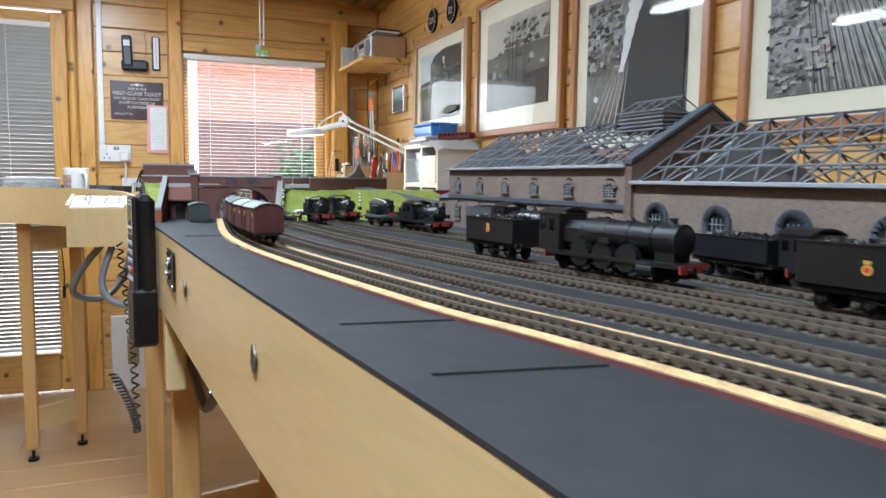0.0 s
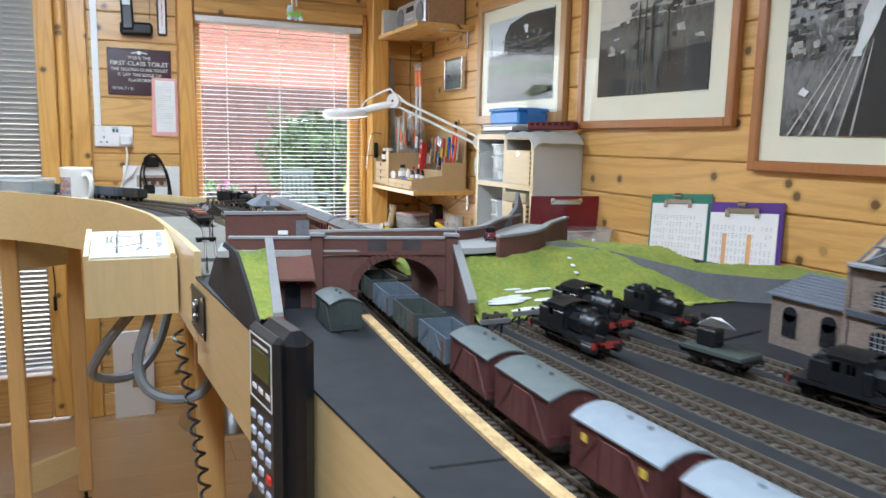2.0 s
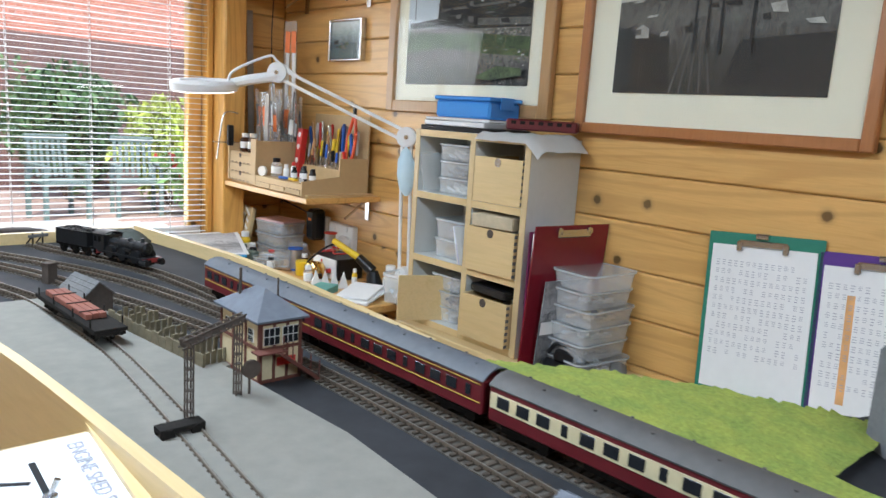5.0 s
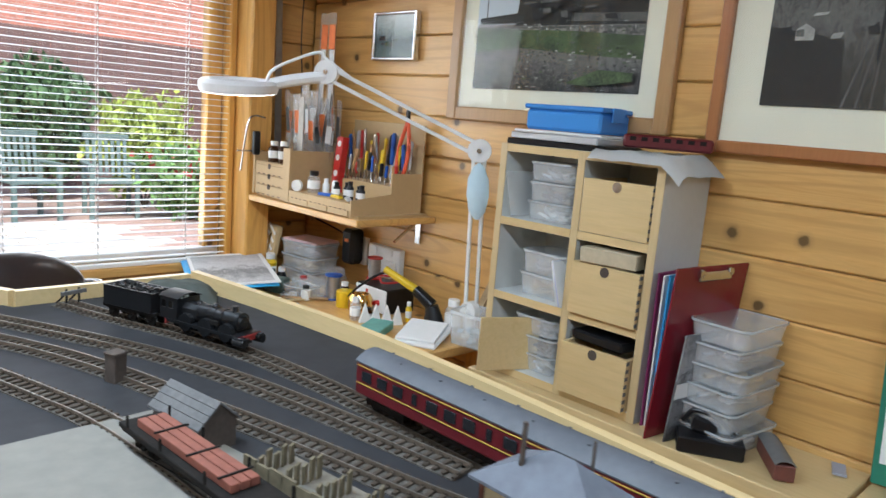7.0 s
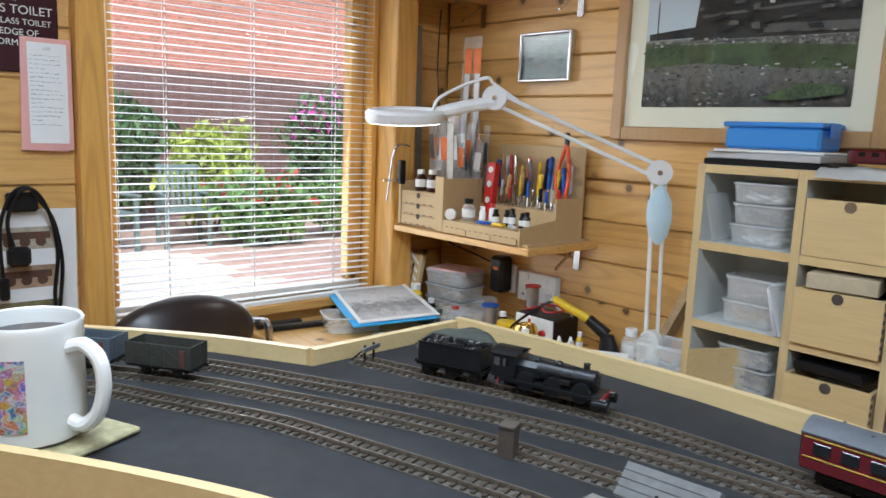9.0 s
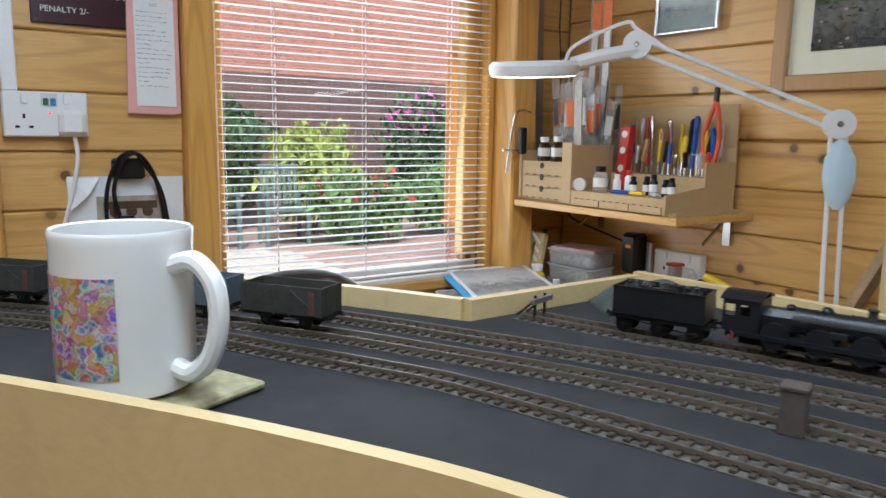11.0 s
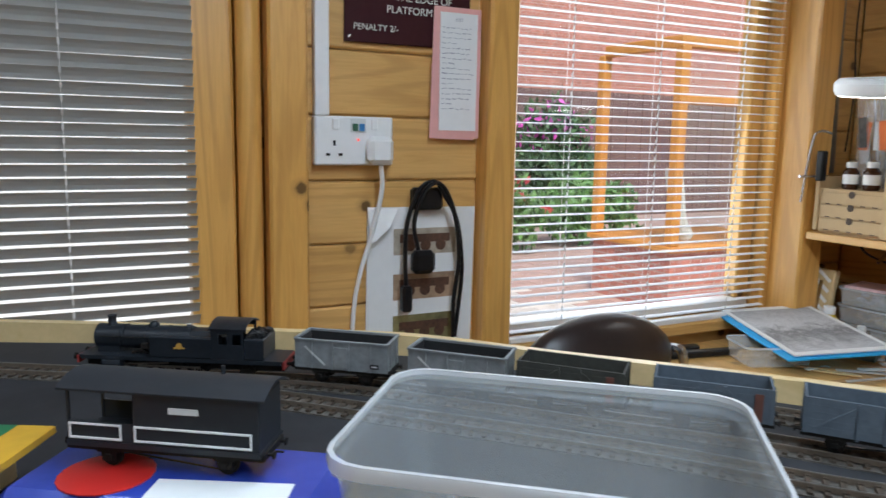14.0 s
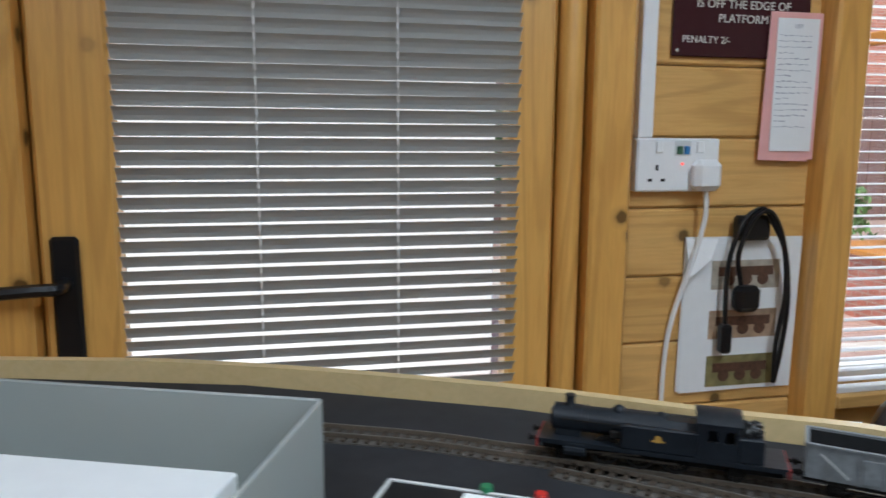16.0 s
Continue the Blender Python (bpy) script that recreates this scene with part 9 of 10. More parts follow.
for j in range(4):
    bm = bmesh.new()
    box(bm, (1.40, 3.196 + j * 0.006, SHELF_Z[1] + 0.058), (0.10, 0.0012, 0.095), (-18 + 2 * j, 0, 4 * j))
    solid("envelope", bm, (paper, paint("lilac_paper", (0.55, 0.56, 0.75), 0.7), paper, paper)[j], ("white folded paper leaning in a pigeon hole", "pale lilac folded paper leaning in a pigeon hole", "white folded paper leaning in a pigeon hole", "white folded paper leaning in a pigeon hole")[j], "paper", "leaning papers")
bm = bmesh.new()
box(bm, (1.342, 3.30, SHELF_Z[0] + 0.07), (0.006, 0.14, 0.12), (0, 0, 62), bev=0.001)
solid("plywood_offcut", bm, birch, "loose plywood panel standing before the pigeon holes", "offcut")
bm = bmesh.new()
box(bm, (1.40, 3.086, SHELF_Z[1] + th / 2 + 0.109 + 0.018), (0.11, 0.12, 0.03), (0, 0, 8), bev=0.002)
solid("saw_blade_box", bm, paint("box_cream", (0.50, 0.42, 0.28), 0.7, spread=0.2), "worn cream cardboard box on a drawer", "box")
bm = bmesh.new()
box(bm, (1.42, 3.086, SHELF_Z[0] + th / 2 + 0.109 + 0.013), (0.12, 0.13, 0.02), (0, 0, -6), bev=0.004)
solid("black_case", bm, black_p, "flat black case lying on a drawer", "case")
CT = cz1 + 0.0005
for k, (m, lab, h, L) in enumerate(((black_p, "flat black folder on top of the unit", 0.012, 0.25), (silver, "grey flat case on top of the unit", 0.014, 0.235), (paper, "white pad on top of the unit", 0.006, 0.215))):
    bm = bmesh.new()
    box(bm, (1.448, 3.262, CT + sum((0.0125, 0.0145, 0.0065)[:k]) + h / 2), (0.15, L, h), (0, 0, (2, -3, 5)[k]), bev=0.002)
    solid("flat_case", bm, m, lab, "case", "flat cases")
bx = thing("blue_tool_box", "translucent blue plastic box with clip lid", "box", (1.452, 3.262, CT + 0.0345, 0, 0, 3))
bclear = clear("blue_clear", (0.08, 0.36, 0.85), 0.15, 1.4, alpha=0.72)
boxpart("box", (0, 0, 0.022), (0.118, 0.188, 0.044), bclear, bx, 0.006)
boxpart("lid", (0, 0, 0.049), (0.126, 0.196, 0.010), bclear, bx, 0.003)
for s in (-1, 1):
    boxpart("clip", (0, s * 0.0995, 0.04), (0.05, 0.004, 0.03), bclear, bx, 0.001)
bm = bmesh.new()
g = {}
for i in range(15):
    for j in range(11):
        x, y = 1.335 + 0.18 * i / 14, 2.945 + 0.20 * j / 10
        drop = max(0, 1.352 - x) * 1.0 + max(0, 2.982 - y) * 0.9
        g[i, j] = bm.verts.new((x, y, CT + 0.004 + 0.007 * (noise.noise((x * 26, y * 26, 2)) + 0.4) * (1 if drop == 0 else 0.4) - drop))
for i in range(14):
    for j in range(10):
        bm.faces.new((g[i, j], g[i + 1, j], g[i + 1, j + 1], g[i, j + 1]))
bmesh.ops.solidify(bm, geom=bm.faces[:], thickness=0.0008)
solid("tissue", bm, paper, "crumpled white tissue draped over the unit's edge", "tissue", smooth=True)
cm_ = thing("coach_body", "maroon model coach body lying on the tissue", "coach", pose(1.458, 3.045, CT + 0.016, 0, 0, 118))
boxpart("shell", (0, 0, 0.012), (0.17, 0.034, 0.026), c_maroon, cm_, 0.004)
for k in range(7):
    boxpart("window", (-0.066 + k * 0.022, 0.0172, 0.017), (0.012, 0.0008, 0.008), c_glass, cm_)
# low cupboard
lc = thing("low_cupboard", "low pale birch cupboard under the pigeon holes", "cupboard", (0, 0, 0))
boxpart("carcass", (1.438, 3.005, 0.354), (0.20, 0.77, 0.690), birch, lc, 0.002)
boxpart("top", (1.432, 3.005, 0.7135), (0.215, 0.786, 0.027), birch, lc, 0.002)
for y in (2.82, 3.2):
    dd = boxpart("door", (1.330, y, 0.354), (0.016, 0.375, 0.66), birch_z, lc, 0.002)
    bm = bmesh.new()
    ball(bm, (1.315, y + (0.14 if y < 3 else -0.14), 0.55), 0.012)
    part("knob", bm, steel, dd, smooth=True)
LT = 0.7275
for k, (col, lab) in enumerate(((paint("f_purple", (0.22, 0.02, 0.10), 0.5), "dark red card folder standing upright"), (paper, "white folder standing upright"), (paint("f_blue", (0.03, 0.30, 0.62), 0.5), "bright blue folder standing upright"), (paper, "white folder standing upright"), (paint("f_cyan", (0.10, 0.45, 0.72), 0.5), "pale blue folder standing upright"))):
    bm = bmesh.new()
    box(bm, (1.448, 2.976 - k * 0.0095, LT + 0.152), (0.16, 0.004, 0.304 - 0.006 * (k % 2)), (0.6 * k - 0.5, 0, 0), bev=0.0008)
    solid("folder", bm, col, lab, "folder", "standing folders")
mc = thing("clipboard", "translucent dark red clipboard leaning beside the folders", "clipboard", pose(1.428, 2.922, LT, 4, 0, -8), "clipboards")
boxpart("board", (0, 0, 0.165), (0.225, 0.004, 0.33), paint("perspex_red", (0.20, 0.012, 0.022), 0.15, spread=0.05), mc, 0.001)
bm = bmesh.new()
box(bm, (0, -0.006, 0.312), (0.10, 0.008, 0.018), bev=0.003)
cyl(bm, (-0.045, -0.010, 0.318), (-0.045, -0.002, 0.318), 0.008, seg=10)
cyl(bm, (0.045, -0.010, 0.318), (0.045, -0.002, 0.318), 0.008, seg=10)
part("clip", bm, steel, mc, "chrome spring clip")
mg = thing("magazine", "black and white magazine leaning in front of the clipboard", "magazine", pose(1.402, 2.900, LT, 5, 0, -8))
boxpart("cover", (0, 0, 0.105), (0.13, 0.003, 0.21), ph3, mg)
boxpart("title_strip", (0, -0.0018, 0.10), (0.125, 0.0006, 0.03), paper, mg)
for k in range(6):
    plastic_tub("clear plastic takeaway tub in a stack on the cupboard", (1.448 + 0.003 * (k % 2), 2.842 + 0.005 * ((k * 2) % 3), LT + k * 0.0392, 0, 0, (82, 87, 84, 88, 85, 86)[k]), 0.17, 0.118, 0.0405, "stack of tubs", content=COLS[k % 5] if k < 5 else None)
bg = thing("black_gadget", "black plastic gadget in an open cardboard sleeve", "gadget", (1.375, 2.838, LT, 0, 0, 30))
boxpart("sleeve", (0, 0, 0.015), (0.06, 0.115, 0.03), black_p, bg, 0.003)
boxpart("body", (0.01, 0.01, 0.042), (0.035, 0.05, 0.030), black_p, bg, 0.006, (12, 8, 0))
bm = bmesh.new()
tube(bm, [(0.0, -0.04, 0.035), (0.0, -0.01, 0.062), (0.01, 0.03, 0.07), (0.015, 0.05, 0.045)], 0.005, 8)
part("arm", bm, black_p, bg, smooth=True)
db = thing("diesel_body", "brown-grey model railcar body lying on the cupboard", "railcar", pose(1.415, 2.735, LT, 0, 0, 35))
bm = bmesh.new()
box(bm, (0, 0, 0.016), (0.125, 0.034, 0.028), bev=0.002)
part("shell", bm, paint("railcar_brown", (0.16, 0.05, 0.035), 0.6, spread=0.2), db)
bm = bmesh.new()
arc_roof(bm, 0.126, 0.035, 0.0295, 0.008)
part("roof", bm, paint("railcar_roof", (0.14, 0.14, 0.135), 0.7, spread=0.15), db, smooth=True)
bm = bmesh.new()
box(bm, (1.50, 2.655, LT + 0.003), (0.05, 0.022, 0.004), (0, 0, 20))
solid("loose_plate", bm, inkgrey, "small grey loose plate on the cupboard", "plate")
# crumpled wrappers beside the boards
for k, (m, x, y, lab) in enumerate(((paint("wrap_green", (0.25, 0.45, 0.08), 0.4), 1.45, 2.52, "green sweet packet"), (yellow_p, 1.42, 2.48, "yellow sweet packet"), (paint("wrap_lilac", (0.45, 0.48, 0.68), 0.5), 1.40, 2.40, "lilac striped bag"))):
    bm = bmesh.new()
    ball(bm, (0, 0, 0), 0.035, (1.2, 1.0, 0.5), 10, 7)
    for v in bm.verts:
        v.co += Vector((noise.noise(v.co * 60), noise.noise(v.co * 60 + Vector((5, 0, 0))), noise.noise(v.co * 60 + Vector((0, 7, 0))))) * 0.012
    solid("sweet_packet", bm, m, "crumpled " + lab + " on a low shelf", "packet", at=(x, y, 0.745))
bm = bmesh.new()
box(bm, (1.435, 2.36, 0.715), (0.21, 0.49, 0.018), bev=0.002)
solid("low_shelf", bm, birch, "narrow birch shelf along the wall below the clipboards", "shelf")

# wall socket over the desk with adapter
double_socket("wall_socket", "white double wall socket above the desk", pose(XR, 3.952, 0.852, 0, 0, -90))
ad_ = thing("plug_adapter", "black mains adapter with orange switch in a wall socket", "adapter", pose(XR - 0.001, 4.085, 0.862, 0, 0, -90))
boxpart("faceplate", (0, -0.008, 0), (0.086, 0.016, 0.086), white_p, ad_, 0.003)
bm = bmesh.new()
box(bm, (0.010, -0.042, 0.015), (0.056, 0.052, 0.108), bev=0.010)
part("body", bm, black_p, ad_, smooth=True)
boxpart("switch", (0.012, -0.069, 0.035), (0.018, 0.003, 0.010), paint("sw_orange", (0.8, 0.2, 0.03), 0.4), ad_, 0.001)

# things on the desk
bk = thing("drawing_papers", "photocopied drawings on a bright blue folder", "papers", pose(1.155, 4.215, 0.800, 4, -3, -20))
boxpart("folder", (0, 0, -0.002), (0.235, 0.32, 0.005), paint("folder_blue", (0.02, 0.38, 0.75), 0.45, spread=0.05), bk, 0.001)
boxpart("sheet", (0.012, 0.004, 0.004), (0.225, 0.31, 0.004), paper, bk, 0.0008)
pr = boxpart("print", (0.01, 0.0, 0.0066), (0.20, 0.27, 0.0008), photo_mat("print_mono", [(0.0, (0.5, 0.5, 0.5)), (0.4, (0.2, 0.2, 0.2)), (0.6, (0.55, 0.55, 0.55)), (1.0, (0.35, 0.35, 0.35))], 9, 7, 0.9, axis=1), bk)
plastic_tub("clear plastic tub under the drawings", (1.05, 4.20, DZ, 0, 0, 70), 0.16, 0.11, 0.046, lid=False, content=COLS[3])
plastic_tub("clear plastic tub under the drawings", (1.22, 4.24, DZ, 0, 0, 60), 0.16, 0.11, 0.046, lid=False, content=COLS[0])
for k in range(3):
    plastic_tub("clear plastic tub in a stack on the desk", (1.432, 4.205, DZ + k * 0.043, 0, 0, 4 * k), 0.165, 0.118, 0.0435, "stack on the desk", content=COLS[(k + 2) % 5])
bm = bmesh.new()
box(bm, (1.43, 4.20, DZ + 0.132), (0.10, 0.14, 0.006), (0, 0, 12))
solid("leaflet", bm, paint("leaflet_pink", (0.68, 0.45, 0.44), 0.7, spread=0.3, scale=80), "pink and white leaflet on the tubs", "leaflet")
gw = thing("cutting_gauge", "pale wooden block with white stripes and a steel strip", "block", pose(1.335, 4.31, DZ, 0, 12, 0))
boxpart("block", (0, 0, 0.085), (0.02, 0.062, 0.17), birch_z, gw, 0.003)
for k in range(6):
    boxpart("stripe", (-0.0108, 0, 0.03 + k * 0.025), (0.001, 0.055, 0.008), paper, gw, r=(35, 0, 0))
boxpart("strip", (-0.0118, 0.0, 0.08), (0.001, 0.010, 0.12), steel, gw)
yt = bottle("yellow lubricant tin with white cap", (1.325, 4.262, DZ + 0.001), 0.020, 0.085, yellow_p, white_p, "oil_tin")
bottle("small white and black paint pot", (1.305, 4.165, DZ), 0.014, 0.062, black_p, white_p)
vi = thing("mini_vice", "small grey-green bench vice on the desk", "vice", (1.27, 4.13, DZ, 0, 0, 20))
vg = paint("vice_green", (0.13, 0.17, 0.14), 0.5, spread=0.2)
boxpart("body", (0, 0, 0.03), (0.03, 0.07, 0.03), vg, vi, 0.003)
boxpart("jaw", (0, 0.026, 0.052), (0.034, 0.012, 0.02), vg, vi, 0.002)
boxpart("base", (0, 0, 0.008), (0.045, 0.06, 0.016), vg, vi, 0.003)
for y, r, h, core, fl_, lab in ((3.897, 0.022, 0.062, silver, red_p, "solder wire reel with red flanges"), (3.985, 0.025, 0.072, silver, blue_p, "solder wire reel with blue flange")):
    rl = thing("solder_reel", lab, "reel", (1.442 if core and y < 3.9 else 1.365, y, DZ + (0.072 if y < 3.9 else 0.0)), "solder reels")
    bm = bmesh.new()
    lathe(bm, [(r * 0.75, 0.004)] + [(r * (0.76 if k % 2 else 0.79), 0.004 + (h - 0.008) * k / 16) for k in range(17)], seg=20)
    part("wire", bm, paint("solder_wire", (0.42, 0.42, 0.43), 0.35, 0.8), rl, smooth=True)
    for z in (0, h - 0.004):
        bm = bmesh.new()
        cyl(bm, (0, 0, z), (0, 0, z + 0.004), r, seg=24)
        part("flange", bm, fl_, rl)
bm = bmesh.new()
lathe(bm, [(0.024, 0), (0.025, 0.002), (0.025, 0.028), (0.026, 0.03), (0.026, 0.044), (0.024, 0.046)], (1.345, 3.90, DZ), 24)
solid("flux_pot", bm, yellow_p, "yellow flux paste pot on the desk", "pot", smooth=True)
wb = thing("brass_wool_ball", "brass tip-cleaning pot filled with gold wool", "cleaner", (1.34, 3.825, DZ))
bm = bmesh.new()
lathe(bm, [(0.02, 0), (0.031, 0.008), (0.035, 0.025), (0.033, 0.042), (0.025, 0.055), (0.021, 0.055), (0.02, 0.05)], seg=24)
part("pot", bm, paint("gold_metal", (0.75, 0.50, 0.16), 0.18, 1.0, spread=0.05), wb, smooth=True)
bm = bmesh.new()
for k in range(50):
    a, r = rnd.uniform(0, 6.28), rnd.uniform(0, 0.018)
    tube(bm, [(r * math.cos(a), r * math.sin(a), 0.045), (r * math.cos(a) + rnd.uniform(-.006, .006), r * math.sin(a), 0.056), (r * math.cos(a + 1), r * math.sin(a + 1), 0.05)], 0.0007, 3)
tagged(part("wool", bm, paint("gold_metal", (0.75, 0.50, 0.16), 0.18, 1.0), wb), kind="stuff")
st = thing("soldering_station", "white and black soldering station with red knob and lead", "soldering station", (1.435, 3.835, DZ, 0, 0, 0))
boxpart("case", (0, 0, 0.035), (0.10, 0.135, 0.068), black_p, st, 0.003)
boxpart("front", (-0.052, 0, 0.035), (0.006, 0.13, 0.064), white_p, st, 0.002)
for y, m in ((-0.035, red_p), (0.02, black_p), (0.045, red_p)):
    bm = bmesh.new()
    cyl(bm, (-0.055, y, 0.03), (-0.066, y, 0.03), 0.008, 0.007, seg=14)
    part("knob", bm, m, st, smooth=True)
bm = bmesh.new()
tube(bm, [(-0.03, 0.05, 0.075), (-0.01, 0.02, 0.085), (-0.03, -0.02, 0.08), (0.0, -0.05, 0.085), (0.02, -0.02, 0.09), (-0.02, 0.01, 0.095)], 0.003, 6)
part("lead", bm, red_p, st, "red test lead coiled on top", True)
bm = bmesh.new()
tube(bm, [(-0.06, 0.055, 0.03), (-0.09, 0.06, 0.02), (-0.10, 0.0, 0.07), (-0.06, -0.06, 0.12), (-0.03, -0.10, 0.10)], 0.0035, 6)
part("iron_lead", bm, black_p, st, smooth=True)
ir = thing("soldering_iron", "yellow and black soldering iron resting in a stand", "soldering iron", (1.375, 3.715, DZ))
bm = bmesh.new()
cyl(bm, (-0.015, 0.04, 0.135), (0.02, -0.045, 0.095), 0.0095, 0.011, seg=12)
part("handle", bm, yellow_p, ir, smooth=True)
bm = bmesh.new()
cyl(bm, (0.02, -0.045, 0.095), (0.04, -0.09, 0.06), 0.014, 0.017, seg=12)
cyl(bm, (0.04, -0.09, 0.06), (0.045, -0.10, 0.002), 0.017, 0.03, seg=12)
part("stand", bm, black_p, ir, smooth=True)
bm = bmesh.new()
tube(bm, [(1.52, 3.90, 0.84), (1.50, 3.87, 0.83), (1.48, 3.80, 0.80), (1.45, 3.76, 0.83)], 0.0045, 8)
solid("mains_cable", bm, white_p, "white mains lead from the desk socket", "cable", smooth=True)
pt = thing("paper_towel", "folded white paper towel lying on the desk", "towel", pose(1.33, 3.56, DZ + 0.012, 0, -8, 25))
boxpart("fold", (0, 0, 0), (0.13, 0.11, 0.010), paper, pt, 0.003)
boxpart("fold", (0.004, 0.004, 0.009), (0.12, 0.10, 0.007), paper, pt, 0.002, (0, 0, 4))
bm = bmesh.new()
box(bm, (1.26, 3.66, DZ + 0.012), (0.10, 0.06, 0.022), (0, 0, 30), bev=0.002)
solid("tissue_box", bm, paint("teal_card", (0.16, 0.42, 0.36), 0.6), "teal cardboard tissue box on the desk", "box")
for k in range(4):
    bm = bmesh.new()
    a = [(1.28 + 0.02 * k, 3.75 - 0.02 * k, DZ), (1.31 + 0.02 * k, 3.74 - 0.02 * k, DZ), (1.295 + 0.02 * k, 3.745 - 0.02 * k, DZ + 0.05)]
    slab(bm, a, (0, 0, 0), (0.004, 0.010, 0.0))
    solid("tissue", bm, paper, "white tissue corner standing up on the desk", "tissue", "tissues")
plastic_tub("clear plastic bag box with masks on the desk", (1.42, 3.465, DZ, 0, 0, 10), 0.12, 0.10, 0.085, lid=False, content=mk)
bottle("clear wash bottle with white spout on the desk", (1.445, 3.575, DZ), 0.022, 0.085, tub_clear, white_p)
bm = bmesh.new()
ball(bm, (0, 0, 0), 0.045, (0.8, 1.0, 0.9), 14, 10)
for v in bm.verts:
    v.co += Vector((noise.noise(v.co * 40), noise.noise(v.co * 40 + Vector((3, 0, 0))), noise.noise(v.co * 40 + Vector((0, 3, 0))))) * 0.02
solid("plastic_bag", bm, bag_clear, "crumpled clear plastic bag on the desk", "bag", at=(1.42, 4.06, DZ + 0.04))
bm = bmesh.new()
box(bm, (1.34, 4.05, DZ + 0.022), (0.075, 0.11, 0.044), (0, 0, 6), bev=0.003)
solid("clear_box", bm, tub_clear, "low clear plastic box on the desk", "box")
bm = bmesh.new()
box(bm, (1.49, 3.47, 0.90), (0.05, 0.018, 0.34), (25, 0, 0))
solid("chipboard_offcut", bm, paint("chipboard", (0.42, 0.29, 0.16), 0.85, spread=0.35, scale=220), "chipboard offcut leaning between lamp and unit", "offcut")

# office chair under the desk's end
oc = thing("office_chair", "dark brown leather chair with chrome arms and base", "chair", (0.585, 4.20, 0))
leather = paint("leather_brown", (0.028, 0.018, 0.016), 0.32, spread=0.2, scale=120)
bm = bmesh.new()
ball(bm, (0, 0.0, 0.80), 0.1, (1.75, 0.55, 0.95), 20, 14)
part("backrest", bm, leather, oc, smooth=True)
bm = bmesh.new()
box(bm, (0, -0.02, 0.52), (0.40, 0.30, 0.09), bev=0.03)
part("seat", bm, leather, oc, smooth=True)
bm = bmesh.new()
lathe(bm, [(0.22, 0.0), (0.22, 0.008), (0.06, 0.03), (0.03, 0.05), (0.028, 0.48)], (0, -0.02, 0), 28)
part("pedestal", bm, steel, oc, "chrome disc pedestal", True)
for s in (-1, 1):
    bm = bmesh.new()
    tube(bm, [(s * 0.17, 0.05, 0.52), (s * 0.22, 0.02, 0.62), (s * 0.215, 0.0, 0.78), (s * 0.20, 0.03, 0.80), (s * 0.15, 0.05, 0.79)], 0.010, 8)
    part("armrest", bm, steel, oc, "chrome tube arm", True)
for bx_, by_, bl_, ba_ in ((0.90, 4.33, 0.13, -6), (0.96, 4.28, 0.22, -10)):
    bm = bmesh.new()
    box(bm, (bx_, by_, DZ + 0.008), (bl_, 0.022, 0.014), (0, 0, ba_), bev=0.003)
    solid("black_bar", bm, black_p, "black plastic bar lying on the desk by the window", "bar", "black bars")

# ---- foreground on the layout tray ----
mgm, n, l, b = nodes_of("mug_print", 0.18)
v = coords(n, l, (1, 1, 1))
vo = n.new("ShaderNodeTexVoronoi")
vo.inputs["Scale"].default_value = 150
l.new(v, vo.inputs["Vector"])
hs_ = n.new("ShaderNodeHueSaturation")
hs_.inputs["Saturation"].default_value, hs_.inputs["Value"].default_value = 1.0, 0.55
l.new(vo.outputs["Color"], hs_.inputs["Color"])
nz = noise_at(n, l, v, 130, 2)
l.new(mixc(n, l, 0.42, ramp(n, l, nz, [(0.36, (0.05, 0.12, 0.42)), (0.45, (0.62, 0.55, 0.5)), (0.52, (0.45, 0.05, 0.08)), (0.62, (0.62, 0.28, 0.06)), (0.75, (0.08, 0.06, 0.06))]), hs_.outputs["Color"]), b.inputs["Base Color"])
mug = thing("coffee_mug", "white china mug of black coffee with a colourful print", "mug", (0.071, 3.244, Z + 0.0065, 0, 0, -58))
china = paint("white_china", (0.80, 0.79, 0.75), 0.12, spread=0.02)
bm = bmesh.new()
lathe(bm, [(0.034, 0), (0.039, 0.003), (0.041, 0.01), (0.041, 0.0935), (0.0415, 0.099), (0.0405, 0.101), (0.0385, 0.100), (0.0375, 0.0935), (0.0372, 0.012), (0.030, 0.006)], seg=40)
part("cup", bm, china, mug, smooth=True)
bm = bmesh.new()
tube(bm, [(0.039, 0, 0.080), (0.056, 0, 0.084), (0.070, 0, 0.072), (0.073, 0, 0.050), (0.066, 0, 0.028), (0.052, 0, 0.016), (0.039, 0, 0.018)], 0.0062, 10)
part("handle", bm, china, mug, smooth=True)
bm = bmesh.new()
seg = 24
ring = []
for k in range(seg + 1):
    a = radians(-165 + 115 * k / seg)
    ring.append([bm.verts.new((rr * math.cos(a), rr * math.sin(a), z)) for rr, z in ((0.0412, 0.016), (0.0412, 0.076), (0.0416, 0.076), (0.0416, 0.016))])
for a, b in zip(ring, ring[1:]):
    for k in range(4):
        bm.faces.new((a[k], a[(k + 1) % 4], b[(k + 1) % 4], b[k]))
part("print", bm, mgm, mug, "colourful collage print", True)
bm = bmesh.new()
cyl(bm, (0, 0, 0.083), (0, 0, 0.087), 0.0373, seg=36)
part("coffee", bm, paint("coffee", (0.022, 0.010, 0.005), 0.06, spread=0.1), mug, "black coffee")
bm = bmesh.new()
box(bm, (0.083, 3.234, Z + 0.0033), (0.098, 0.098, 0.0052), (0, 0, 24), bev=0.0018)
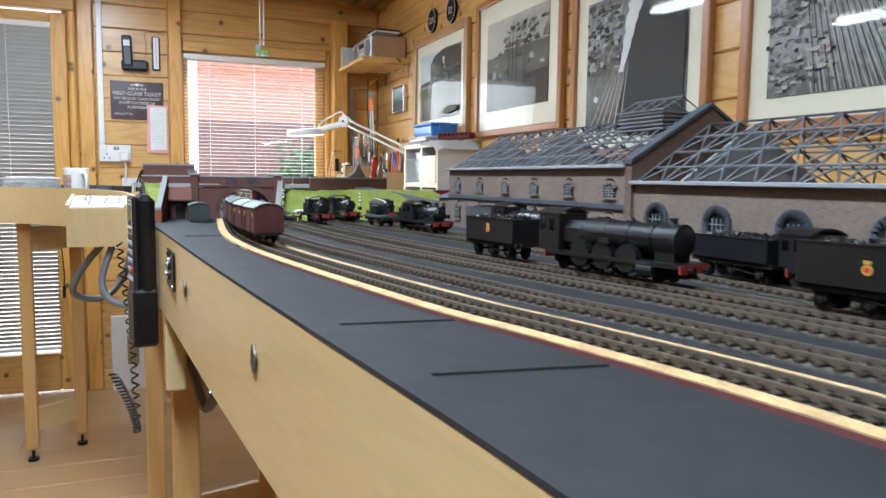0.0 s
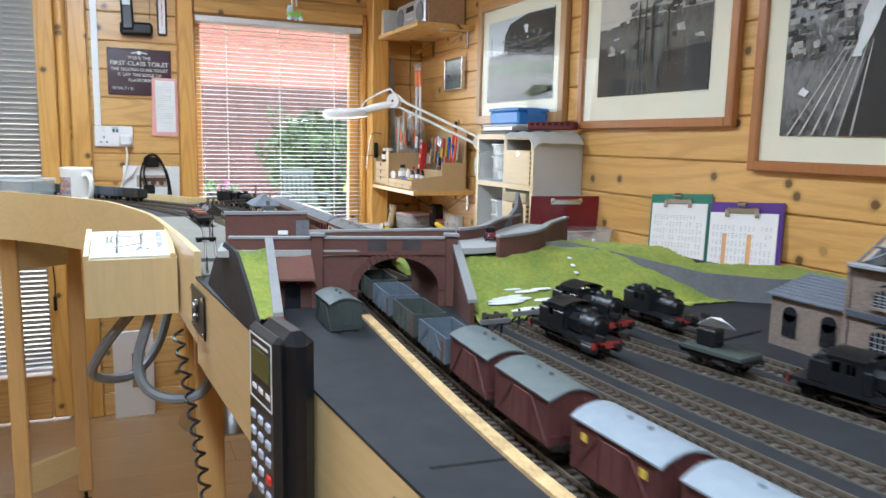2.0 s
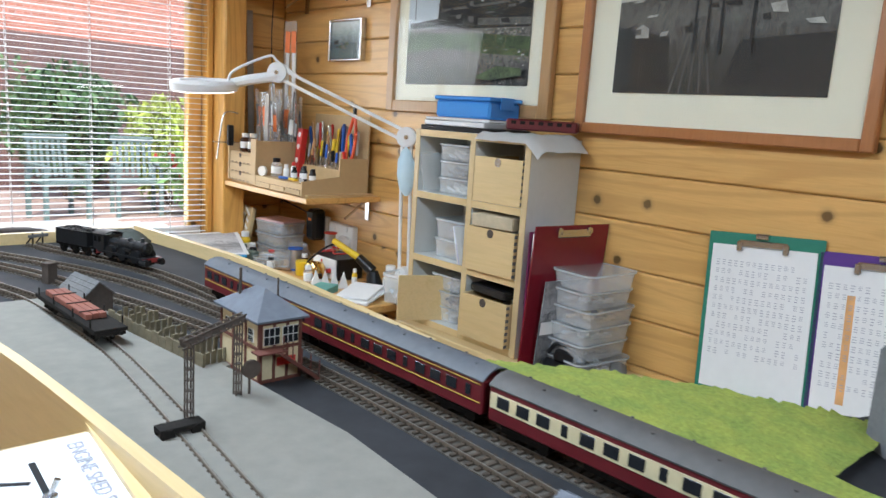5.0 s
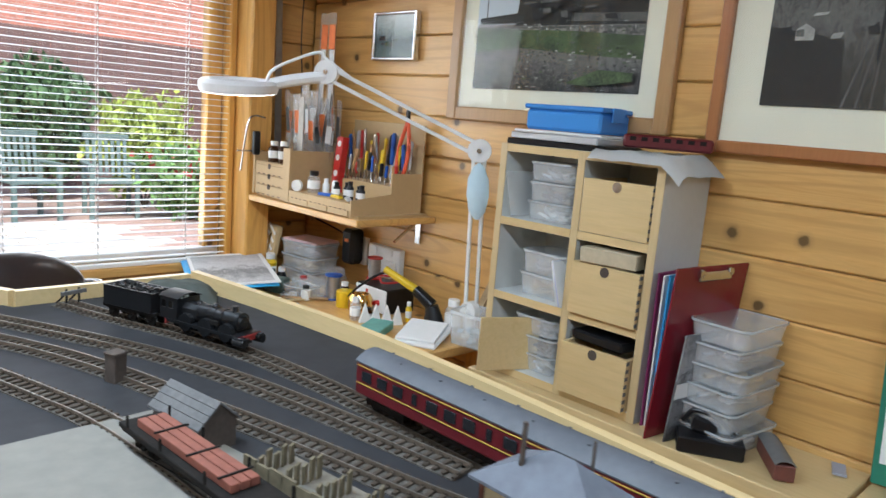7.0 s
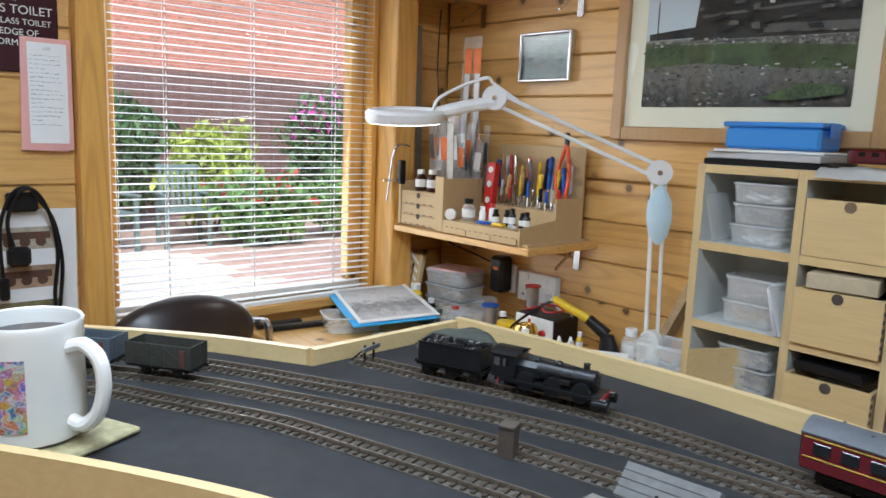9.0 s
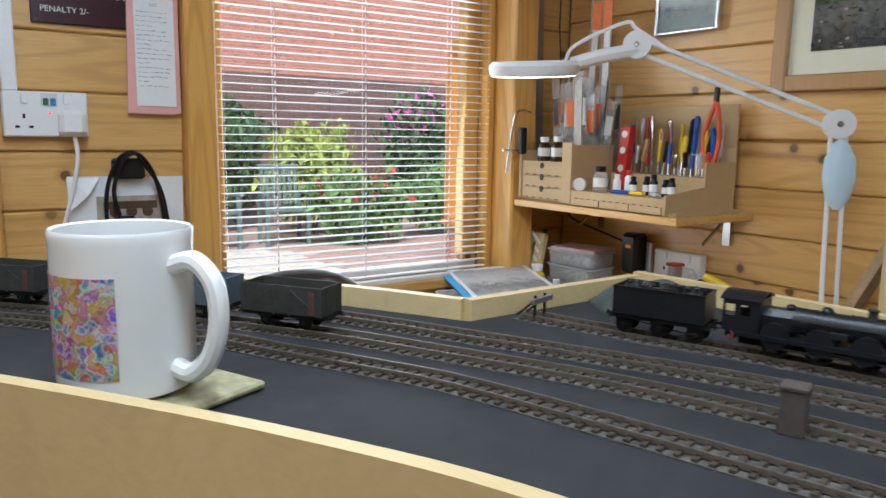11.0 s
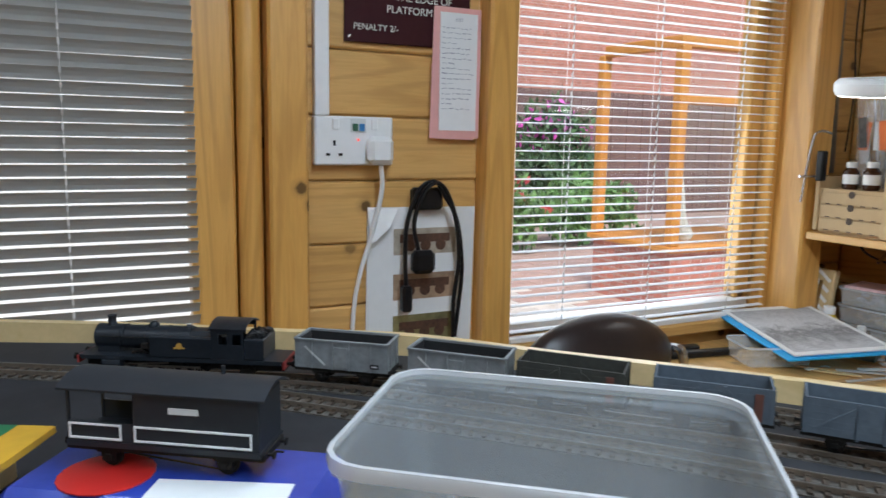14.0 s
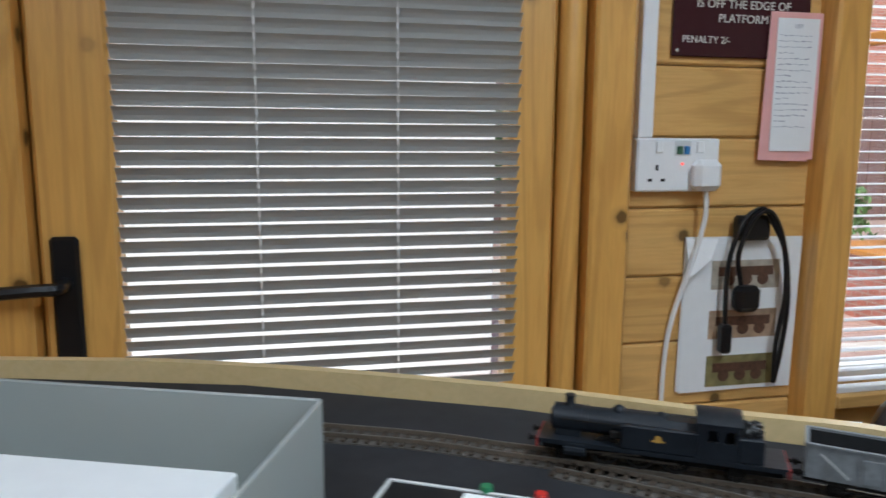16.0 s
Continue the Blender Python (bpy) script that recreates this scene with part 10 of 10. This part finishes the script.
solid("coaster", bm, paint("coaster_pattern", (0.36, 0.32, 0.18), 0.5, spread=0.6, scale=90), "mottled green and cream cork coaster", "coaster")
plastic_tub("open clear plastic tub with white pellets on the layout", (-0.094, 3.393, Z, 0, 0, 51), 0.184, 0.130, 0.073, "", lid=False, mat=tub_milky)
bm = bmesh.new()
for k in range(34):
    x, y = rnd.uniform(-.055, .055), rnd.uniform(-.035, .035)
    ball(bm, (x, y, 0.006), 0.0042, (1, 1, 0.6), 8, 5)
tagged(solid("pellets", bm, white_p, "white plastic pellets in the clear tub", "pellets", at=(-0.095, 3.391, Z, 0, 0, -39), smooth=True), kind="stuff")
# brake van on a blue packet
pk = thing("blue_packet", "blue and red glossy packet lying under the brake van", "packet", (-0.243, 3.517, Z, 0, 0, -34))
boxpart("pouch", (0, 0, 0.013), (0.17, 0.085, 0.025), paint("packet_blue", (0.03, 0.06, 0.36), 0.2, spread=0.2), pk, 0.010)
bm = bmesh.new()
cyl(bm, (-0.035, -0.012, 0.0255), (-0.035, -0.012, 0.0262), 0.024, seg=20)
part("emblem", bm, red_p, pk)
bm = bmesh.new()
box(bm, (0.03, -0.02, 0.0257), (0.07, 0.02, 0.0008), (0, 0, 5))
part("band", bm, white_p, pk)
bv = thing("brake_van", "dark slate-grey brake van with open veranda and white rails", "brake van", pose(-0.244, 3.525, Z + 0.0262, 0, 0, -34))
bgm = paint("brakevan_grey", (0.017, 0.020, 0.024), 0.5, spread=0.15, scale=150)
underframe(bv, 0.105, 0.033, 0.0135, (-0.032, 0.032))
boxpart("cabin", (0.018, 0, 0.0285), (0.068, 0.031, 0.030), bgm, bv, 0.0006)
boxpart("deck", (0, 0, 0.0145), (0.105, 0.033, 0.003), bgm, bv)
for s in (-1, 1):
    boxpart("veranda_side", (-0.034, s * 0.0155, 0.0205), (0.036, 0.001, 0.012), bgm, bv)
    bm = bmesh.new()
    for x0, x1 in ((-0.05, -0.022), (-0.014, 0.048)):
        for zz in (0.018, 0.0255):
            box(bm, ((x0 + x1) / 2, s * 0.0168, zz), (x1 - x0, 0.001, 0.0009))
        for x in (x0, x1):
            box(bm, (x, s * 0.0168, 0.0218), (0.0009, 0.001, 0.0085))
    part("handrail", bm, paper, bv, "white handrail")
    boxpart("number_bar", (0.012, s * 0.0159, 0.035), (0.016, 0.0006, 0.0032), grey_p, bv)
for x in (-0.0515,):
    for s in (-1, 1):
        boxpart("post", (x, s * 0.0150, 0.029), (0.0014, 0.0014, 0.029), bgm, bv)
bm = bmesh.new()
arc_roof(bm, 0.112, 0.0365, 0.0432, 0.0055)
part("roof", bm, bgm, bv, smooth=True)
bm = bmesh.new()
cyl(bm, (0.025, 0.004, 0.047), (0.025, 0.004, 0.054), 0.0012, seg=8)
part("stove_pipe", bm, bgm, bv)
# frosted storage box with paper inside
fb_ = thing("storage_box", "frosted white plastic storage box holding white cards", "box", (-0.586, 3.712, Z, 0, 0, -21))
frost = clear("frosted_plastic", (0.72, 0.75, 0.72), 0.3, 1.4, alpha=0.36)
for nm, c, s in (("side", (0, 0.078, 0.037), (0.24, 0.003, 0.074)), ("side", (0, -0.078, 0.034), (0.24, 0.003, 0.068)), ("end", (0.119, 0, 0.037), (0.003, 0.153, 0.074)), ("end", (-0.119, 0, 0.037), (0.003, 0.153, 0.074)), ("bottom", (0, 0, 0.002), (0.235, 0.152, 0.003))):
    boxpart(nm, c, s, frost, fb_, 0.001)
boxpart("card", (0.0, -0.022, 0.026), (0.17, 0.10, 0.040), paper, fb_, 0.001, label="white cards")
# controller on a striped card
bm = bmesh.new()
box(bm, (-0.383, 3.588, Z + 0.0145), (0.10, 0.07, 0.029), (0, 0, -28), bev=0.004)
solid("wooden_block", bm, birch, "small pale wooden block under the striped card", "block")
dc = thing("throttle_box", "black throttle with a white label and a red button", "controller", (-0.383, 3.586, Z + 0.0292, 0, 0, -28))
st_orange, st_green = paint("st_orange", (0.65, 0.36, 0.03), 0.5), paint("st_green", (0.02, 0.20, 0.08), 0.5)
for k in range(7):
    boxpart("stripe", (-0.072 + k * 0.022, -0.010, 0.0025), (0.0218, 0.094, 0.004), (st_orange, st_green)[k % 2], dc)
bm = bmesh.new()
box(bm, (-0.006, -0.014, 0.024), (0.100, 0.080, 0.038), bev=0.006)
part("case", bm, black_p, dc, smooth=True)
bm = bmesh.new()
for sx, sy, w_, h_ in ((0, 0.034, 0.092, 0.0018), (0, -0.034, 0.092, 0.0018), (0.0455, 0, 0.0018, 0.070), (-0.0455, 0, 0.0018, 0.070)):
    box(bm, (-0.006 + sx, -0.014 + sy, 0.0433), (w_, h_, 0.0008))
part("border_line", bm, grey_p, dc, "thin pale border line")
boxpart("label_plate", (0.008, -0.006, 0.0437), (0.042, 0.044, 0.0008), paper, dc, 0.0002)
for k in range(4):
    boxpart("print_bar", (0.008, 0.008 - k * 0.008, 0.0443), (0.03, 0.0022, 0.0003), inkgrey, dc)
for bx, m in ((-0.004, st_green), (0.022, red_p)):
    bm = bmesh.new()
    cyl(bm, (bx, 0.022, 0.0425), (bx, 0.022, 0.0462), 0.0032, 0.0028, seg=12)
    part("button", bm, m, dc, smooth=True)
# loose oddments on the desk
rq = random.Random(21)
for k in range(16):
    x, y = rq.uniform(1.06, 1.34), rq.uniform(3.98, 4.12)
    bm = bmesh.new()
    box(bm, (x, y, DZ + 0.0035 + 0.0012 * (k % 4)), (0.012 * rq.uniform(0.6, 1.6), rq.uniform(0.05, 0.13), 0.003), (0, 0, rq.uniform(20, 100)), bev=0.0006)
    solid("wood_strip", bm, (birch, paper, oak, silver)[k % 4], ("thin pale plywood strip lying on the desk", "white plastic strip lying on the desk", "thin brown wooden strip lying on the desk", "thin metal strip lying on the desk")[k % 4], "strip", "strips on the desk")
for k in range(9):
    x, y = rq.uniform(1.28, 1.42), rq.uniform(3.62, 4.10)
    r_, h_ = rq.uniform(0.008, 0.015), rq.uniform(0.03, 0.06)
    bottle("small bottle of paint or glue among the tools on the desk", (x, y, DZ), r_, h_, (white_p, amber, tub_clear, black_p, yellow_p)[k % 5], (black_p, white_p, red_p)[k % 3])
plastic_tub("small clear box of fittings on the desk", (1.30, 4.045, DZ, 0, 0, 20), 0.10, 0.07, 0.035, content=COLS[1])
# small engine and pale box on the far end of the tray
bm = bmesh.new()
box(bm, (-0.95, 3.86, Z + 0.018), (0.16, 0.09, 0.036), bev=0.004)
solid("pale_box", bm, grey_p, "pale grey box on the far end of the tray", "box")

# hanging ornament, stuff on the floor
ho = thing("hanging_tag", "green and blue engine-shaped tag hung on a cord", "ornament", (0.835, 3.99, 1.70))
bm = bmesh.new()
for dx in (-0.008, 0.008):
    cyl(bm, (dx, 0, 0.03), (dx * 1.3, 0, 0.335), 0.0035, seg=6)
part("cord", bm, paper, ho)
boxpart("boiler", (0.0, 0, 0.0), (0.06, 0.006, 0.022), paint("tag_green", (0.30, 0.55, 0.12), 0.4), ho, 0.003)
boxpart("cab", (-0.018, 0, 0.018), (0.026, 0.006, 0.030), paint("tag_blue", (0.42, 0.58, 0.62), 0.4), ho, 0.003)
for dx in (-0.02, 0.004, 0.024):
    bm = bmesh.new()
    cyl(bm, (dx, -0.003, -0.016), (dx, 0.003, -0.016), 0.009, seg=14)
    part("wheel", bm, paint("tag_blue", (0.42, 0.58, 0.62), 0.4), ho)
wp_ = thing("white_panel", "white board with a brown tape patch leaning on the wall", "panel", pose(0.20, 4.335, 0.0, 8, 0, 0))
boxpart("board", (0, 0, 0.20), (0.16, 0.012, 0.40), white_p, wp_, 0.002)
boxpart("tape", (0.02, -0.0068, 0.22), (0.055, 0.001, 0.16), paint("brown_tape", (0.36, 0.26, 0.16), 0.6), wp_)
plastic_tub("large clear storage tub on the floor under the layout", (0.45, 1.55, 0.0, 0, 0, 0), 0.34, 0.28, 0.16, "", lid=True, content=COLS[4])
bm = bmesh.new()
tube(bm, [(-0.10, YB - 0.06, 0.85), (-0.09, YB - 0.06, 0.70), (-0.085, YB - 0.06, 0.60), (-0.088, YB - 0.06, 0.55)], 0.003, 6)
box(bm, (-0.088, YB - 0.06, 0.52), (0.014, 0.014, 0.06), bev=0.003)
solid("blind_pull", bm, black_p, "dark cord pull hanging beside the blind", "cord")

# ---- garden behind the window ----
def leaf_clump(label, c, r, count, colour, flower=None, name="bush", s=(1, 1, 1)):
    t = thing(name, label, "bush", c, "garden bushes")
    rr = random.Random(int(c[0] * 100) + count)
    bm = bmesh.new()
    tr = bmesh.new()
    for k in range(7):
        a = rr.uniform(0, 6.28)
        cyl(tr, (0, 0, 0), (math.cos(a) * r * 0.5 * s[0], math.sin(a) * r * 0.5 * s[1], r * s[2] * rr.uniform(0.9, 1.5)), 0.02, 0.006, seg=6)
    part("stem", tr, timber, t)
    fl_ = bmesh.new() if flower else None
    for k in range(count):
        d = Vector((rr.gauss(0, 1), rr.gauss(0, 1), rr.gauss(0, 1))).normalized() * r * (rr.random() ** 0.35)
        lump = 0.75 + 0.45 * noise.noise(d * (2.2 / r) + Vector(c))
        d = Vector((d.x * s[0] * lump, d.y * s[1] * lump, d.z * s[2] * lump + r * s[2]))
        z = rr.uniform(0.05, 0.09)
        q = Euler((rr.uniform(0, 3), rr.uniform(0, 3), rr.uniform(0, 6))).to_matrix()
        tgt = fl_ if flower and d.z > r * s[2] * 1.1 and rr.random() < 0.16 else bm
        vs = [tgt.verts.new(d + q @ Vector(p)) for p in ((-z, 0, 0), (0, -z * 0.45, 0.004), (z, 0, 0), (0, z * 0.45, 0.004))]
        tgt.faces.new(vs)
    tagged(part("leaves", bm, colour, t), kind="stuff")
    if flower:
        tagged(part("blossom", fl_, flower, t), kind="stuff")
    return t


def leafy(name, c):
    m, n, l, b = nodes_of(name, 0.6)
    g_ = n.new("ShaderNodeNewGeometry")
    l.new(ramp(n, l, g_.outputs["Random Per Island"], [(0.0, tone(c, 0.5)), (0.6, c), (1.0, tone(c, 1.6))]), b.inputs["Base Color"])
    b.inputs["Subsurface Weight"].default_value = 0.0
    return m


lf1, lf2, lf3 = leafy("leaf_dark", (0.075, 0.15, 0.06)), leafy("leaf_lime", (0.34, 0.42, 0.08)), leafy("leaf_mid", (0.13, 0.26, 0.08))
pinkf = leafy("blossom_pink", (0.55, 0.08, 0.38))
GZ = -0.2
leaf_clump("dark green shrub against the garden fence", (3.1, 13.0, GZ), 1.1, 4200, lf1, None, s=(1.0, 0.7, 0.95))
leaf_clump("bright lime-green shrub in the garden", (4.15, 12.0, GZ), 0.8, 3000, lf2, None, s=(1.05, 0.9, 1.05))
leaf_clump("green shrub with red flowers in the garden", (4.3, 10.9, GZ), 0.68, 2600, lf3, paint("flower_red", (0.55, 0.05, 0.05), 0.6), s=(1.25, 0.9, 0.75))
leaf_clump("tall shrub with pink flower spikes", (6.6, 13.0, GZ), 1.1, 4200, lf1, pinkf, s=(0.95, 0.7, 1.05))
leaf_clump("low green hedge bush in the garden", (5.9, 11.2, GZ), 0.7, 2600, lf3, None, s=(1.5, 0.7, 0.7))
leaf_clump("low green bush with flowers near the fence", (1.3, 11.5, GZ), 0.5, 1200, lf3, pinkf, s=(1.0, 0.8, 0.9))
fence = thing("garden_fence", "dark brown close-boarded garden fence", "fence", (0, 14.2, GZ))
fen_m = paint("fence_brown", (0.17, 0.10, 0.09), 0.85, spread=0.25, scale=12)
for k in range(80):
    boxpart("slat", (-2.0 + k * 0.18, 0.012 * (k % 2), 1.15), (0.176, 0.018, 2.3), fen_m, fence, 0.002)
house = thing("brick_house", "red brick neighbouring house behind the fence", "house", (0, 0, 0))
hb_m = brickwork("house_brickwork", (0.48, 0.18, 0.13), (0.46, 0.39, 0.34), 4.4)
boxpart("wall", (5.0, 16.2, 4.3), (26, 0.3, 9.0), hb_m, house)
con = thing("conservatory", "orange-stained timber conservatory on a red brick base", "conservatory", (4.02, 7.6, GZ))
ora = paint("orange_stain", (0.58, 0.25, 0.05), 0.45, spread=0.12, scale=10)
boxpart("brick_base", (0.75, 0.5, 0.26), (1.5, 1.0, 0.52), hb_m, con)
boxpart("sill", (0.75, 0.5, 0.545), (1.6, 1.1, 0.05), ora, con, 0.01)
for x, y in ((0.02, 0.02), (0.75, 0.02), (1.48, 0.02), (0.02, 0.98)):
    boxpart("post", (x, y, 1.37), (0.09, 0.09, 1.6), ora, con, 0.01)
boxpart("rail", (0.75, 0.02, 1.75), (1.46, 0.07, 0.07), ora, con, 0.01)
boxpart("rail", (0.75, 0.02, 2.2), (1.56, 0.09, 0.10), ora, con, 0.01)
boxpart("rail", (0.02, 0.5, 2.2), (0.08, 0.9, 0.10), ora, con, 0.01)
cp_ = boxpart("pane", (0.75, 0.04, 1.35), (1.4, 0.01, 1.5), pane_glass, con)
bm = bmesh.new()
tube(bm, [(0.45, 0.30, 0.60), (0.35, 0.30, 0.75), (0.32, 0.32, 1.0), (0.30, 0.34, 1.2)], 0.075, 10)
part("wicker_chair", bm, grey_p, con, "pale curved chair behind the glass", True)
for k, x in enumerate((2.55, 3.45)):
    gc = thing("garden_chair", "grey-blue slatted wooden garden chair on the patio", "chair", (x, 11.3, GZ, 0, 0, 12 - 20 * k), "garden chairs")
    gm = paint("garden_grey", (0.13, 0.19, 0.18), 0.7, spread=0.15, scale=12)
    for j in range(7):
        boxpart("slat", (-0.21 + j * 0.07, 0.24, 0.70), (0.04, 0.02, 0.45), gm, gc, 0.004, (-8, 0, 0))
    boxpart("top_rail", (0, 0.27, 0.94), (0.52, 0.03, 0.08), gm, gc, 0.01)
    boxpart("seat", (0, 0, 0.44), (0.52, 0.46, 0.03), gm, gc, 0.005)
    for sx in (-1, 1):
        boxpart("armrest", (sx * 0.27, 0, 0.64), (0.06, 0.5, 0.03), gm, gc, 0.006)
        for sy in (-1, 1):
            boxpart("leg", (sx * 0.25, sy * 0.21, 0.31), (0.05, 0.05, 0.62), gm, gc, 0.005)
# patio bricks near the window
pv = bpy.data.objects["ground"]
rnd = random.Random(4)
bm = bmesh.new()
box(bm, (0, 0, 0), (0.392, 0.192, 0.012), bev=0.002)
me = mesh_of("paver", bm, paint("paver_mix", (0.47, 0.31, 0.26), 0.8, spread=0.3, scale=6))
bm = bmesh.new()
box(bm, (0, 0, 0), (0.392, 0.192, 0.012), bev=0.002)
me2 = mesh_of("paver", bm, paint("paver_pale", (0.66, 0.60, 0.53), 0.8, spread=0.25, scale=6))
for i in range(15):
    for j in range(19):
        ob = new("paver", me if (i * 0.4 > 1.9 + 0.25 * math.sin(j * 1.7)) else me2)
        ob.parent = pv
        ob.location = (1.3 + i * 0.4 + 0.2 * (j % 2), 7.3 + j * 0.2, GZ + 0.006)
